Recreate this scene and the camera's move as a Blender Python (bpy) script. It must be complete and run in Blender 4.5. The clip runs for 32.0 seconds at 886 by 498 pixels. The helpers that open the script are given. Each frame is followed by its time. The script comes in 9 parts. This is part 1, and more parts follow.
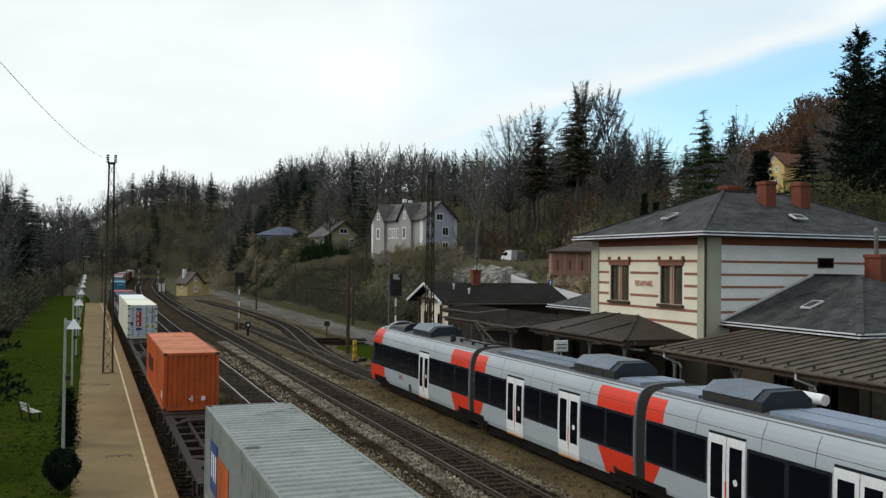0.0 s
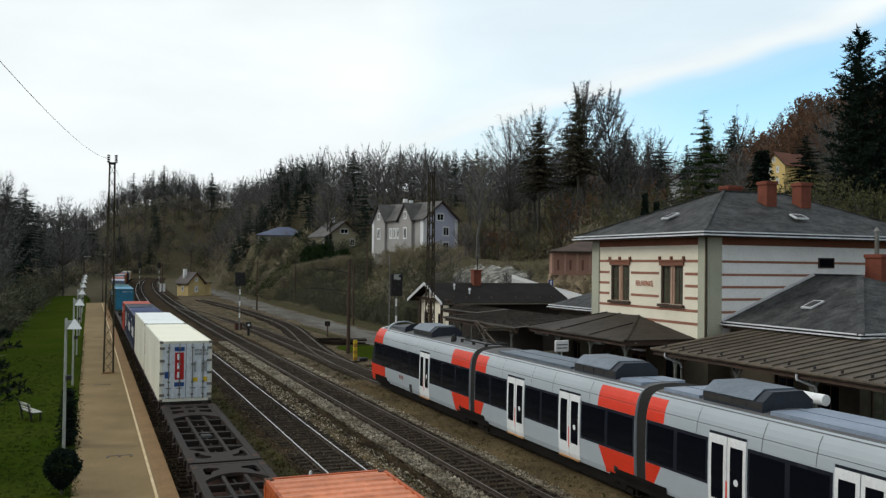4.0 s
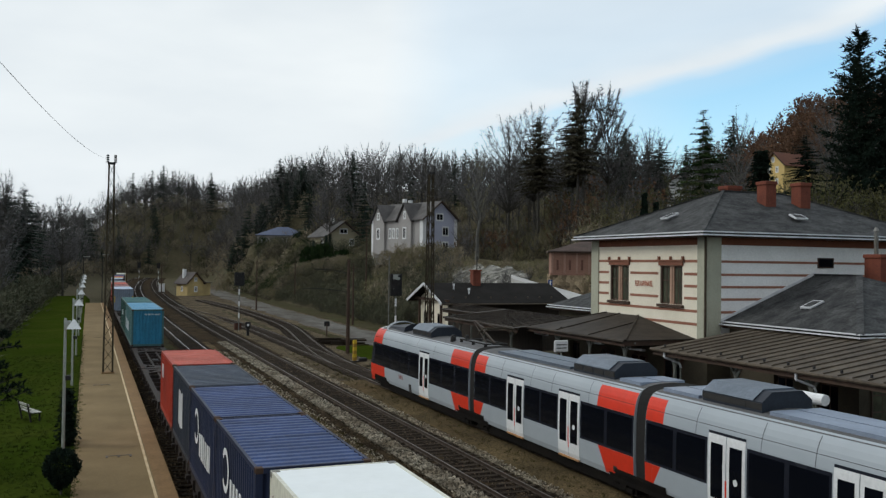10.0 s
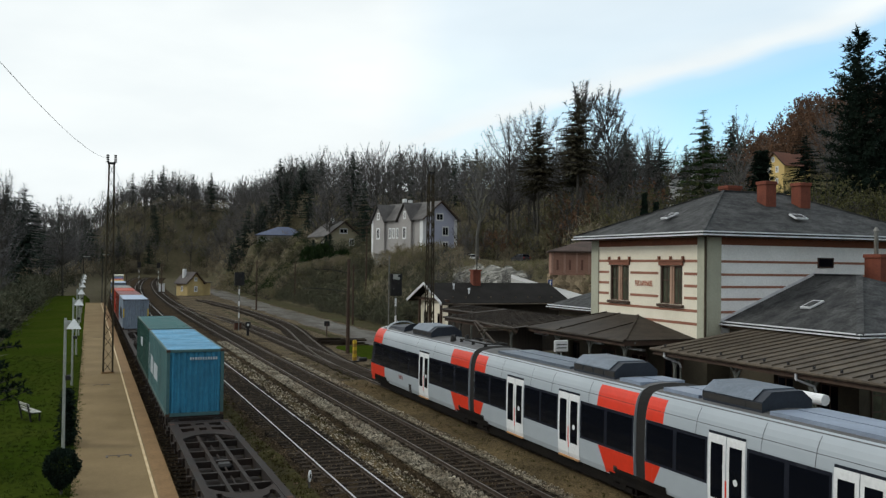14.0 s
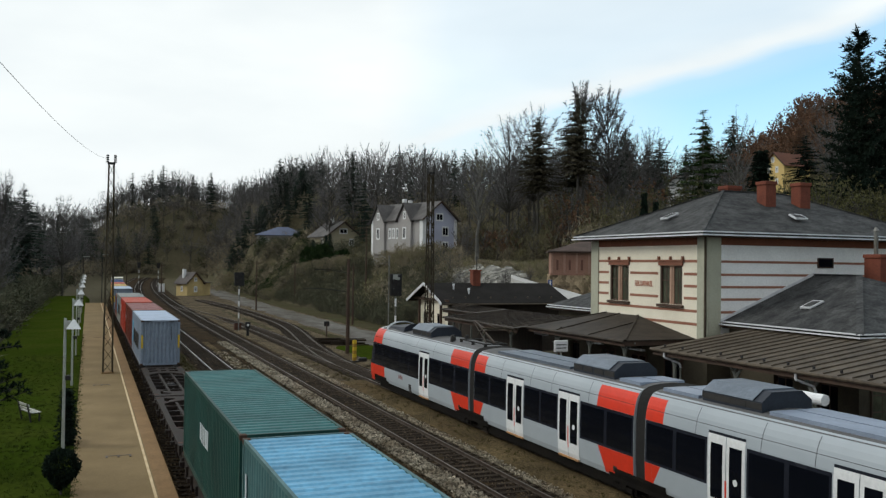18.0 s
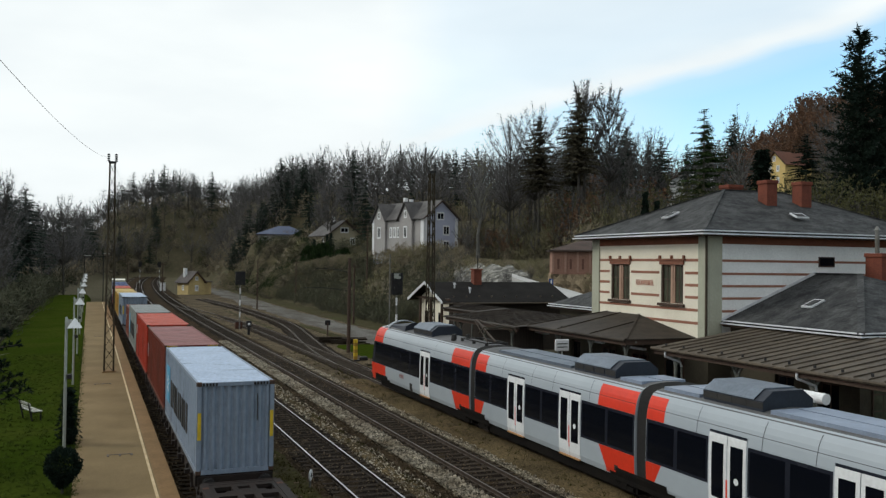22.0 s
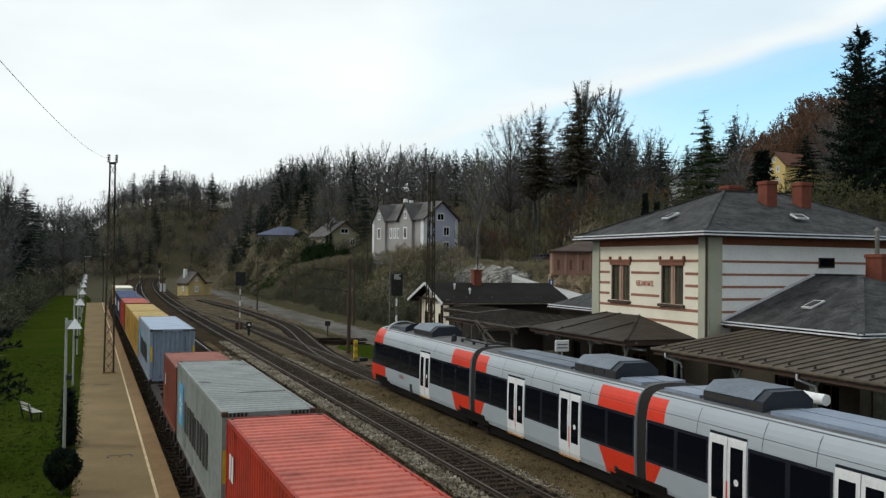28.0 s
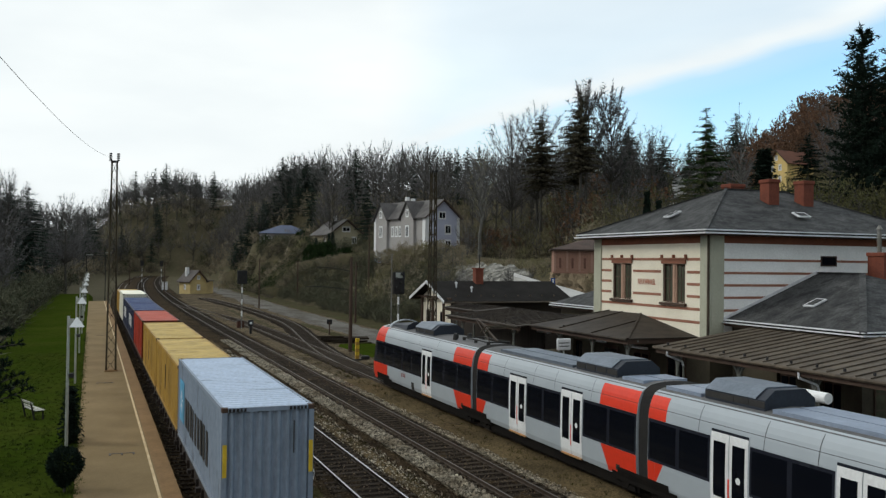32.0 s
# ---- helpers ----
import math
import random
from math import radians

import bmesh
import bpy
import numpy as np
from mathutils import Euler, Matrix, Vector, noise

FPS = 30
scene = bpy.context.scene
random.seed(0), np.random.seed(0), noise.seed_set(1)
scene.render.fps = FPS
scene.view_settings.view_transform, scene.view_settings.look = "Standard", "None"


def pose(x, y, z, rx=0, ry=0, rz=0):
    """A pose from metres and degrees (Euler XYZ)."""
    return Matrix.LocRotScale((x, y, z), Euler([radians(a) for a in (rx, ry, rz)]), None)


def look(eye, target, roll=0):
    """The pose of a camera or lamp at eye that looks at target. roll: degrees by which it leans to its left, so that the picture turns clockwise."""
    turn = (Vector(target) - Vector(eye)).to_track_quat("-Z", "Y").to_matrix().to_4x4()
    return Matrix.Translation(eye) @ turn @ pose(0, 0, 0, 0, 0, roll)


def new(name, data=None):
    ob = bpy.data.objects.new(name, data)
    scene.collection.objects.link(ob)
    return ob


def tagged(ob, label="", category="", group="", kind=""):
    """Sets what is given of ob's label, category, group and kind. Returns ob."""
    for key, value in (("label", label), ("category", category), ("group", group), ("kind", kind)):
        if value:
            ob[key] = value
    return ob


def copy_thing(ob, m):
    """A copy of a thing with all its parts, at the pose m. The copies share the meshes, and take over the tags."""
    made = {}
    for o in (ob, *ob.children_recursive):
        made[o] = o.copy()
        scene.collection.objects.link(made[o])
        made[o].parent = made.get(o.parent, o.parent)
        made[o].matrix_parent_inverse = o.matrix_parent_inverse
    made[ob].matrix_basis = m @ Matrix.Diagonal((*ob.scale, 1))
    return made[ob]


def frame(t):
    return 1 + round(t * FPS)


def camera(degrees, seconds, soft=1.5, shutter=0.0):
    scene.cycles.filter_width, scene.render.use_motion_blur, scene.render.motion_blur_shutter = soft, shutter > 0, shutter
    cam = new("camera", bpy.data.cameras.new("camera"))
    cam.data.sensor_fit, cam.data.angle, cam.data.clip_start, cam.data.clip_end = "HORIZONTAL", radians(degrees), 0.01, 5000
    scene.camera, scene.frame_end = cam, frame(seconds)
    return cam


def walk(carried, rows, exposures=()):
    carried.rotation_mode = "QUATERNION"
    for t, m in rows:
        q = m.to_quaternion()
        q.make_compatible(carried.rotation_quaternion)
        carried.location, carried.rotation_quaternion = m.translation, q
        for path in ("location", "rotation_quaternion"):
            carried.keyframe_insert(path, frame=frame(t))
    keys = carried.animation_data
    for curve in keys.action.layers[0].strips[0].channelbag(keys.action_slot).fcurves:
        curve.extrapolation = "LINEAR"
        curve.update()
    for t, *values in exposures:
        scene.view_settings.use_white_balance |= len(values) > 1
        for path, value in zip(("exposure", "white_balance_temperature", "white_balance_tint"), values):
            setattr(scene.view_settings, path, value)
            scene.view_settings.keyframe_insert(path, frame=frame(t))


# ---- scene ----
FOV, EYE = 53.67, (0.0, 0.0, 7.9346)
YAW, PITCH, ROLL = 22.0015, 0.9917, 0.7158


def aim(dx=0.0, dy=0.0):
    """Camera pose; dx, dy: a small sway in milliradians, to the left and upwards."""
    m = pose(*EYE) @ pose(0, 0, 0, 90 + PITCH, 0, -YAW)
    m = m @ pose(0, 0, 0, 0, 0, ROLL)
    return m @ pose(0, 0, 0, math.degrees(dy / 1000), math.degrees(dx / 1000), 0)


cam = camera(FOV, 32.0, soft=1.35)
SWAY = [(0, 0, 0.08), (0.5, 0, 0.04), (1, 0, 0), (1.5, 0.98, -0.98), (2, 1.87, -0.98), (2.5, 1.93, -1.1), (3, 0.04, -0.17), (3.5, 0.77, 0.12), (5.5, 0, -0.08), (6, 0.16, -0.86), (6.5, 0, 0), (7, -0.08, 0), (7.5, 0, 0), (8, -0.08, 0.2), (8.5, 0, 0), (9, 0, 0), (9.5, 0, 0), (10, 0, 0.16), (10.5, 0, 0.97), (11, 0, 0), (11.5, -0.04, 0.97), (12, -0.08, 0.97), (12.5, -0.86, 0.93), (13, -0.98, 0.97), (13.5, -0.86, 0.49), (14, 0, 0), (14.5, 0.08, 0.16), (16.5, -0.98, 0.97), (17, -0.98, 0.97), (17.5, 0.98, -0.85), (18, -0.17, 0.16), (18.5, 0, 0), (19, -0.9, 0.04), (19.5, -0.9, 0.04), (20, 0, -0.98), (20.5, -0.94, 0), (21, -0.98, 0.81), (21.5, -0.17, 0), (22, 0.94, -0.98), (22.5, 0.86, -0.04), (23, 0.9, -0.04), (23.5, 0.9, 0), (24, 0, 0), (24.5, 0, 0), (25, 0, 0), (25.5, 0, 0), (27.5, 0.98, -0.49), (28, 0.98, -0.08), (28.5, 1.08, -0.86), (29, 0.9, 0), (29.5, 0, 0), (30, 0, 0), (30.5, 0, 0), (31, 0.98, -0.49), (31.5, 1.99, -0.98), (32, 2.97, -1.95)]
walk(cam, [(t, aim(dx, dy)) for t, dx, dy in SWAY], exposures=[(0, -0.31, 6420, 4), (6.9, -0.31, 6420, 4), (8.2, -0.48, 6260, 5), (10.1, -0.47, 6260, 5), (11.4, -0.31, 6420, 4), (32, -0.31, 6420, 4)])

# ---- world, sun ----
SUN_EL, SUN_AZ = 34.0, -62.0          # degrees; azimuth from +y towards +x
world = bpy.data.worlds.new("world")
scene.world = world
world.use_nodes = True
wn, wl = world.node_tree.nodes, world.node_tree.links
wn.clear()
w_out = wn.new("ShaderNodeOutputWorld")
w_bg = wn.new("ShaderNodeBackground")
w_sky = wn.new("ShaderNodeTexSky")
w_sky.sky_type = "NISHITA"
w_sky.sun_disc = False
w_sky.sun_elevation, w_sky.sun_rotation = radians(SUN_EL), radians(SUN_AZ)
w_sky.altitude, w_sky.air_density, w_sky.dust_density = 350, 1.0, 1.5
w_co = wn.new("ShaderNodeTexCoord")
w_map = wn.new("ShaderNodeMapping")
w_map.inputs["Rotation"].default_value = (radians(20), radians(-24), radians(15))
w_map.inputs["Scale"].default_value = (1.4, 1.0, 4.5)
w_noise = wn.new("ShaderNodeTexNoise")
w_noise.inputs["Scale"].default_value = 1.6
w_noise.inputs["Detail"].default_value = 5
w_noise.inputs["Roughness"].default_value = 0.5
w_dot = wn.new("ShaderNodeVectorMath")          # a long streak of cloud; clear sky below it to the east
w_dot.operation = "DOT_PRODUCT"
w_dot.inputs[1].default_value = (0.319, 0.029, -0.947)
w_sum = wn.new("ShaderNodeMath")
w_sum.operation = "MULTIPLY_ADD"
w_sum.inputs[1].default_value = 0.09
w_ramp = wn.new("ShaderNodeValToRGB")
w_ramp.color_ramp.elements[0].position, w_ramp.color_ramp.elements[1].position = 0.32, 0.62
w_rng = wn.new("ShaderNodeValToRGB")            # cloud cover across the streak
for p_, c_ in ((0.0, 0.80), (0.33, 0.74), (0.42, 0.80), (0.49, 0.97), (0.52, 0.97), (0.60, 0.22), (0.72, 0.04)):
    e_ = w_rng.color_ramp.elements.new(p_)
    e_.color = (c_, c_, c_, 1)
w_rng.color_ramp.elements.remove(w_rng.color_ramp.elements[0])
w_rng.color_ramp.elements[-1].color = (0.04, 0.04, 0.04, 1)
w_cov = wn.new("ShaderNodeMapRange")
w_cov.inputs["From Min"].default_value, w_cov.inputs["From Max"].default_value = -0.055, 0.145
w_far = wn.new("ShaderNodeMapRange")            # the cover thickens towards the west
w_far.inputs["From Min"].default_value, w_far.inputs["From Max"].default_value = 0.62, 0.30
w_max = wn.new("ShaderNodeMath")
w_max.operation = "MAXIMUM"
w_sep = wn.new("ShaderNodeSeparateXYZ")
w_mix = wn.new("ShaderNodeMix")
w_mix.data_type = "RGBA"
w_tint = wn.new("ShaderNodeMix")
w_tint.data_type = "RGBA"
w_tint.inputs[6].default_value, w_tint.inputs[7].default_value = (5.2, 5.4, 5.7, 1), (6.35, 6.4, 6.5, 1)
wl.new(w_co.outputs["Generated"], w_map.inputs["Vector"])
wl.new(w_map.outputs["Vector"], w_noise.inputs["Vector"])
wl.new(w_co.outputs["Generated"], w_dot.inputs[0])
wl.new(w_dot.outputs["Value"], w_sum.inputs[2])
wl.new(w_noise.outputs["Fac"], w_sum.inputs[0])
wl.new(w_sum.outputs["Value"], w_cov.inputs["Value"])
wl.new(w_cov.outputs["Result"], w_rng.inputs["Fac"])
wl.new(w_co.outputs["Generated"], w_sep.inputs[0])
wl.new(w_sep.outputs["X"], w_far.inputs["Value"])
wl.new(w_rng.outputs["Color"], w_max.inputs[0])
wl.new(w_far.outputs["Result"], w_max.inputs[1])
wl.new(w_noise.outputs["Fac"], w_ramp.inputs["Fac"])
wl.new(w_ramp.outputs["Color"], w_tint.inputs[0])
wl.new(w_max.outputs["Value"], w_mix.inputs[0])
w_hsv = wn.new("ShaderNodeHueSaturation")
w_hsv.inputs["Hue"].default_value, w_hsv.inputs["Saturation"].default_value, w_hsv.inputs["Value"].default_value = 0.485, 1.12, 1.46
wl.new(w_sky.outputs["Color"], w_hsv.inputs["Color"])
wl.new(w_hsv.outputs["Color"], w_mix.inputs[6])
w_glow = wn.new("ShaderNodeVectorMath")         # clouds are brightest towards the veiled sun
w_glow.operation = "DOT_PRODUCT"
w_glow.inputs[1].default_value = Vector((-0.30, 0.80, 0.42)).normalized()
w_glr = wn.new("ShaderNodeMapRange")
w_glr.inputs["From Min"].default_value, w_glr.inputs["From Max"].default_value = -0.75, 0.22
w_glr.inputs["To Min"].default_value, w_glr.inputs["To Max"].default_value = 0.42, 1.0
w_scale = wn.new("ShaderNodeVectorMath")
w_scale.operation = "SCALE"
wl.new(w_co.outputs["Generated"], w_glow.inputs[0])
wl.new(w_glow.outputs["Value"], w_glr.inputs["Value"])
wl.new(w_tint.outputs[2], w_scale.inputs[0])
wl.new(w_glr.outputs["Result"], w_scale.inputs["Scale"])
wl.new(w_scale.outputs["Vector"], w_mix.inputs[7])
wl.new(w_mix.outputs[2], w_bg.inputs["Color"])
w_bg.inputs["Strength"].default_value = 0.2
wl.new(w_bg.outputs["Background"], w_out.inputs["Surface"])

sun = new("sun", bpy.data.lights.new("sun", "SUN"))
sun.data.energy, sun.data.angle, sun.data.color = 1.35, radians(14), (1.0, 0.95, 0.87)
_a, _e = radians(SUN_AZ), radians(SUN_EL)
sun.matrix_world = look((0, 0, 60), Vector((0, 0, 60)) - Vector((math.sin(_a) * math.cos(_e), math.cos(_a) * math.cos(_e), math.sin(_e))))

# ---- materials ----


def surf(name, col, col2=None, rough=0.7, metal=0.0, scale=0.6, fine=14.0, var=0.35, bump=0.15, rand=0.0, stretch=(1, 1, 1), spec=0.25, coat=0.0):
    """A surface of two colours mixed by broad stains and a fine grain, with relief; rand: spread of brightness from piece to piece."""
    m = bpy.data.materials.new(name)
    m.use_nodes = True
    n, l = m.node_tree.nodes, m.node_tree.links
    b = n["Principled BSDF"]
    col2 = col2 or tuple(c * (1 - var) for c in col)
    co = n.new("ShaderNodeTexCoord")
    mp = n.new("ShaderNodeMapping")
    mp.inputs["Scale"].default_value = stretch
    l.new(co.outputs["Object"], mp.inputs["Vector"])
    big, small = n.new("ShaderNodeTexNoise"), n.new("ShaderNodeTexNoise")
    for t, s, d in ((big, scale, 6), (small, fine, 3)):
        t.inputs["Scale"].default_value, t.inputs["Detail"].default_value = s, d
        l.new(mp.outputs["Vector"], t.inputs["Vector"])
    big.inputs["Roughness"].default_value = 0.65
    ramp = n.new("ShaderNodeValToRGB")
    ramp.color_ramp.elements[0].position, ramp.color_ramp.elements[1].position = 0.36, 0.66
    l.new(big.outputs["Fac"], ramp.inputs["Fac"])
    mix = n.new("ShaderNodeMix")
    mix.data_type = "RGBA"
    mix.inputs[6].default_value, mix.inputs[7].default_value = (*col, 1), (*col2, 1)
    l.new(ramp.outputs["Color"], mix.inputs[0])
    grain = n.new("ShaderNodeMapRange")
    grain.inputs["From Min"].default_value, grain.inputs["From Max"].default_value = 0.25, 0.75
    grain.inputs["To Min"].default_value, grain.inputs["To Max"].default_value = 1 - var * 0.8, 1 + var * 0.5
    l.new(small.outputs["Fac"], grain.inputs["Value"])
    last = grain.outputs["Result"]
    if rand:
        info, spread, mul = n.new("ShaderNodeObjectInfo"), n.new("ShaderNodeMapRange"), n.new("ShaderNodeMath")
        mul.operation = "MULTIPLY"
        spread.inputs["To Min"].default_value, spread.inputs["To Max"].default_value = 1 - rand, 1 + rand
        l.new(info.outputs["Random"], spread.inputs["Value"])
        l.new(spread.outputs["Result"], mul.inputs[0])
        l.new(last, mul.inputs[1])
        last = mul.outputs["Value"]
    hsv = n.new("ShaderNodeHueSaturation")
    l.new(mix.outputs[2], hsv.inputs["Color"])
    l.new(last, hsv.inputs["Value"])
    l.new(hsv.outputs["Color"], b.inputs["Base Color"])
    rr = n.new("ShaderNodeMapRange")
    rr.inputs["To Min"].default_value, rr.inputs["To Max"].default_value = max(0.03, rough - 0.12), min(1, rough + 0.12)
    l.new(big.outputs["Fac"], rr.inputs["Value"])
    l.new(rr.outputs["Result"], b.inputs["Roughness"])
    b.inputs["Metallic"].default_value = metal
    b.inputs["Specular IOR Level"].default_value = spec
    b.inputs["Coat Weight"].default_value = coat
    if bump:
        bp = n.new("ShaderNodeBump")
        bp.inputs["Strength"].default_value, bp.inputs["Distance"].default_value = bump, 0.03
        l.new(small.outputs["Fac"], bp.inputs["Height"])
        l.new(bp.outputs["Normal"], b.inputs["Normal"])
    return m


def stony(name, cols, cell=14.0, bump=0.8, patch=0.25):
    """Loose stones: cells of several colours, with broad patches of dirt."""
    m = surf(name, cols[0], cols[1], rough=1.0, scale=patch, fine=cell * 2, var=0.4, bump=0, spec=0.03)
    n, l = m.node_tree.nodes, m.node_tree.links
    b = n["Principled BSDF"]
    vor = n.new("ShaderNodeTexVoronoi")
    vor.inputs["Scale"].default_value = cell
    co = next(k for k in n if k.type == "TEX_COORD")
    l.new(co.outputs["Object"], vor.inputs["Vector"])
    src = b.inputs["Base Color"].links[0].from_socket
    mix = n.new("ShaderNodeMix")
    mix.data_type = "RGBA"
    mix.blend_type = "MULTIPLY"
    mix.inputs[0].default_value = 0.8
    tone = n.new("ShaderNodeMapRange")
    sep = n.new("ShaderNodeSeparateColor")
    l.new(vor.outputs["Color"], sep.inputs["Color"])
    l.new(sep.outputs[0], tone.inputs["Value"])
    tone.inputs["To Min"].default_value, tone.inputs["To Max"].default_value = 0.30, 1.9
    l.new(src, mix.inputs[6])
    l.new(tone.outputs["Result"], mix.inputs[7])
    l.new(mix.outputs[2], b.inputs["Base Color"])
    bp = n.new("ShaderNodeBump")
    bp.inputs["Strength"].default_value, bp.inputs["Distance"].default_value = bump, 0.05
    l.new(vor.outputs["Distance"], bp.inputs["Height"])
    l.new(bp.outputs["Normal"], b.inputs["Normal"])
    return m


def leafy(name, col, col2, rand=0.35):
    """Foliage: tones vary from clump to clump and let a little light through."""
    m = surf(name, col, col2, rough=0.9, scale=0.5, fine=3.0, var=0.45, bump=0, rand=0.15, spec=0.05)
    n, l = m.node_tree.nodes, m.node_tree.links
    b = n["Principled BSDF"]
    geo = n.new("ShaderNodeNewGeometry")
    tone = n.new("ShaderNodeMapRange")
    tone.inputs["To Min"].default_value, tone.inputs["To Max"].default_value = 1 - rand, 1 + rand
    l.new(geo.outputs["Random Per Island"], tone.inputs["Value"])
    src = b.inputs["Base Color"].links[0].from_socket
    mul = n.new("ShaderNodeMix")
    mul.data_type, mul.blend_type = "RGBA", "MULTIPLY"
    mul.inputs[0].default_value = 1
    l.new(src, mul.inputs[6])
    l.new(tone.outputs["Result"], mul.inputs[7])
    l.new(mul.outputs[2], b.inputs["Base Color"])
    return m


def blotched(m, dark=0.45, scale=0.9, cover=0.60, stretch=(0.5, 1.5, 1)):
    """Adds sharp-edged stains of dirt to a surface."""
    n, l = m.node_tree.nodes, m.node_tree.links
    b = n["Principled BSDF"]
    co = next(k for k in n if k.type == "TEX_COORD")
    mp, tx, rp, mul = n.new("ShaderNodeMapping"), n.new("ShaderNodeTexNoise"), n.new("ShaderNodeMapRange"), n.new("ShaderNodeMix")
    mp.inputs["Scale"].default_value = stretch
    tx.inputs["Scale"].default_value, tx.inputs["Detail"].default_value, tx.inputs["Distortion"].default_value = scale, 4, 0.6
    rp.inputs["From Min"].default_value, rp.inputs["From Max"].default_value = cover, cover + 0.06
    rp.inputs["To Min"].default_value, rp.inputs["To Max"].default_value = 1.0, dark
    mul.data_type, mul.blend_type = "RGBA", "MULTIPLY"
    mul.inputs[0].default_value = 1
    l.new(co.outputs["Object"], mp.inputs["Vector"])
    l.new(mp.outputs["Vector"], tx.inputs["Vector"])
    l.new(tx.outputs["Fac"], rp.inputs["Value"])
    l.new(b.inputs["Base Color"].links[0].from_socket, mul.inputs[6])
    l.new(rp.outputs["Result"], mul.inputs[7])
    l.new(mul.outputs[2], b.inputs["Base Color"])
    return m


def glassy(name, col=(0.004, 0.005, 0.008), rough=0.08):
    m = bpy.data.materials.new(name)
    m.use_nodes = True
    b = m.node_tree.nodes["Principled BSDF"]
    b.inputs["Base Color"].default_value = (*col, 1)
    b.inputs["Roughness"].default_value = rough
    b.inputs["IOR"].default_value = 1.5
    b.inputs["Specular IOR Level"].default_value = 0.10
    return m


M = dict(
    ground=surf("soil", (0.086, 0.073, 0.046), (0.068, 0.063, 0.036), rough=1.0, scale=0.09, fine=1.8, var=0.5, bump=0.6, spec=0.05),
    lawn=surf("lawn", (0.027, 0.044, 0.005), (0.038, 0.050, 0.008), rough=1.0, scale=0.22, fine=5.0, var=0.5, bump=0.4, spec=0.0),
    verge=surf("verge", (0.046, 0.046, 0.019), (0.055, 0.045, 0.026), rough=1.0, scale=0.2, fine=3.0, var=0.5, bump=0.5, spec=0.03),
    weeds=surf("weedy_soil", (0.052, 0.048, 0.014), (0.034, 0.028, 0.013), rough=1.0, scale=0.5, fine=5.0, var=0.55, bump=0.6, spec=0.05),
    ballast=stony("ballast", ((0.050, 0.035, 0.019), (0.016, 0.011, 0.007)), cell=11),
    ballast_light=stony("pale_ballast", ((0.24, 0.21, 0.155), (0.034, 0.026, 0.018)), cell=7, patch=0.9),
    sand=stony("gravel", ((0.116, 0.086, 0.046), (0.056, 0.043, 0.024)), cell=20, bump=0.4),
    road=surf("worn_asphalt", (0.135, 0.128, 0.118), (0.060, 0.052, 0.040), rough=0.9, scale=0.35, fine=7, var=0.45, bump=0.3, stretch=(1, 0.35, 1), spec=0.1),
    paving=surf("tan_paving", (0.232, 0.168, 0.090), (0.170, 0.124, 0.066), rough=0.9, scale=0.3, fine=16, var=0.22, bump=0.25, spec=0.08),
    kerb=surf("kerb_stone", (0.235, 0.138, 0.060), (0.185, 0.112, 0.050), rough=0.85, scale=0.8, fine=10, var=0.3),
    line=surf("line_paint", (0.66, 0.53, 0.33), (0.42, 0.30, 0.16), rough=0.7, scale=2, fine=20, var=0.2),
    sleeper=surf("sleeper_wood", (0.056, 0.045, 0.034), (0.030, 0.023, 0.018), rough=0.9, scale=1.5, fine=18, stretch=(1, 6, 6), var=0.45, bump=0.4, rand=0.3, spec=0.04),
    rail=surf("rail_steel", (0.085, 0.066, 0.052), (0.055, 0.04, 0.032), rough=0.6, metal=0.3, scale=2, fine=30, var=0.3),
    railtop=surf("polished_rail", (0.50, 0.50, 0.53), (0.36, 0.35, 0.36), rough=0.28, metal=0.95, scale=0.5, fine=20, var=0.15, bump=0.05),
    steel=surf("grey_steel", (0.22, 0.22, 0.21), (0.15, 0.14, 0.12), rough=0.6, metal=0.5, scale=2, fine=20, var=0.3),
    rust=surf("rusty_lattice", (0.055, 0.044, 0.026), (0.034, 0.027, 0.018), rough=0.8, metal=0.2, scale=1.5, fine=16, var=0.35),
    pole=surf("galvanised_pole", (0.42, 0.44, 0.41), (0.32, 0.33, 0.30), rough=0.6, metal=0.3, scale=1, fine=14, var=0.2),
    white=surf("white_paint", (0.78, 0.79, 0.80), (0.66, 0.67, 0.68), rough=0.45, scale=0.8, fine=12, var=0.12, bump=0.05),
    black=surf("black_paint", (0.018, 0.018, 0.020), (0.03, 0.028, 0.026), rough=0.6, scale=1, fine=12, var=0.3),
    wagon=surf("wagon_frame", (0.017, 0.014, 0.013), (0.030, 0.020, 0.016), rough=0.75, metal=0.2, scale=0.8, fine=12, var=0.4),
    wagon_floor=surf("wagon_rust", (0.10, 0.042, 0.028), (0.06, 0.035, 0.026), rough=0.85, scale=0.8, fine=12, var=0.4),
    dulltop=surf("dull_rail", (0.135, 0.118, 0.10), (0.085, 0.072, 0.06), rough=0.5, metal=0.6, scale=0.5, fine=20, var=0.2, bump=0.05),
    trackdark=stony("oily_ballast", ((0.019, 0.014, 0.010), (0.008, 0.006, 0.005)), cell=11),
    yard=stony("yard_gravel", ((0.108, 0.086, 0.055), (0.046, 0.035, 0.023)), cell=9, bump=0.4),
    glass=glassy("dark_glass"),
    asphalt=surf("platform_asphalt", (0.060, 0.055, 0.048), (0.040, 0.036, 0.031), rough=0.9, scale=0.4, fine=14, var=0.25),
)


# ---- mesh helpers ----


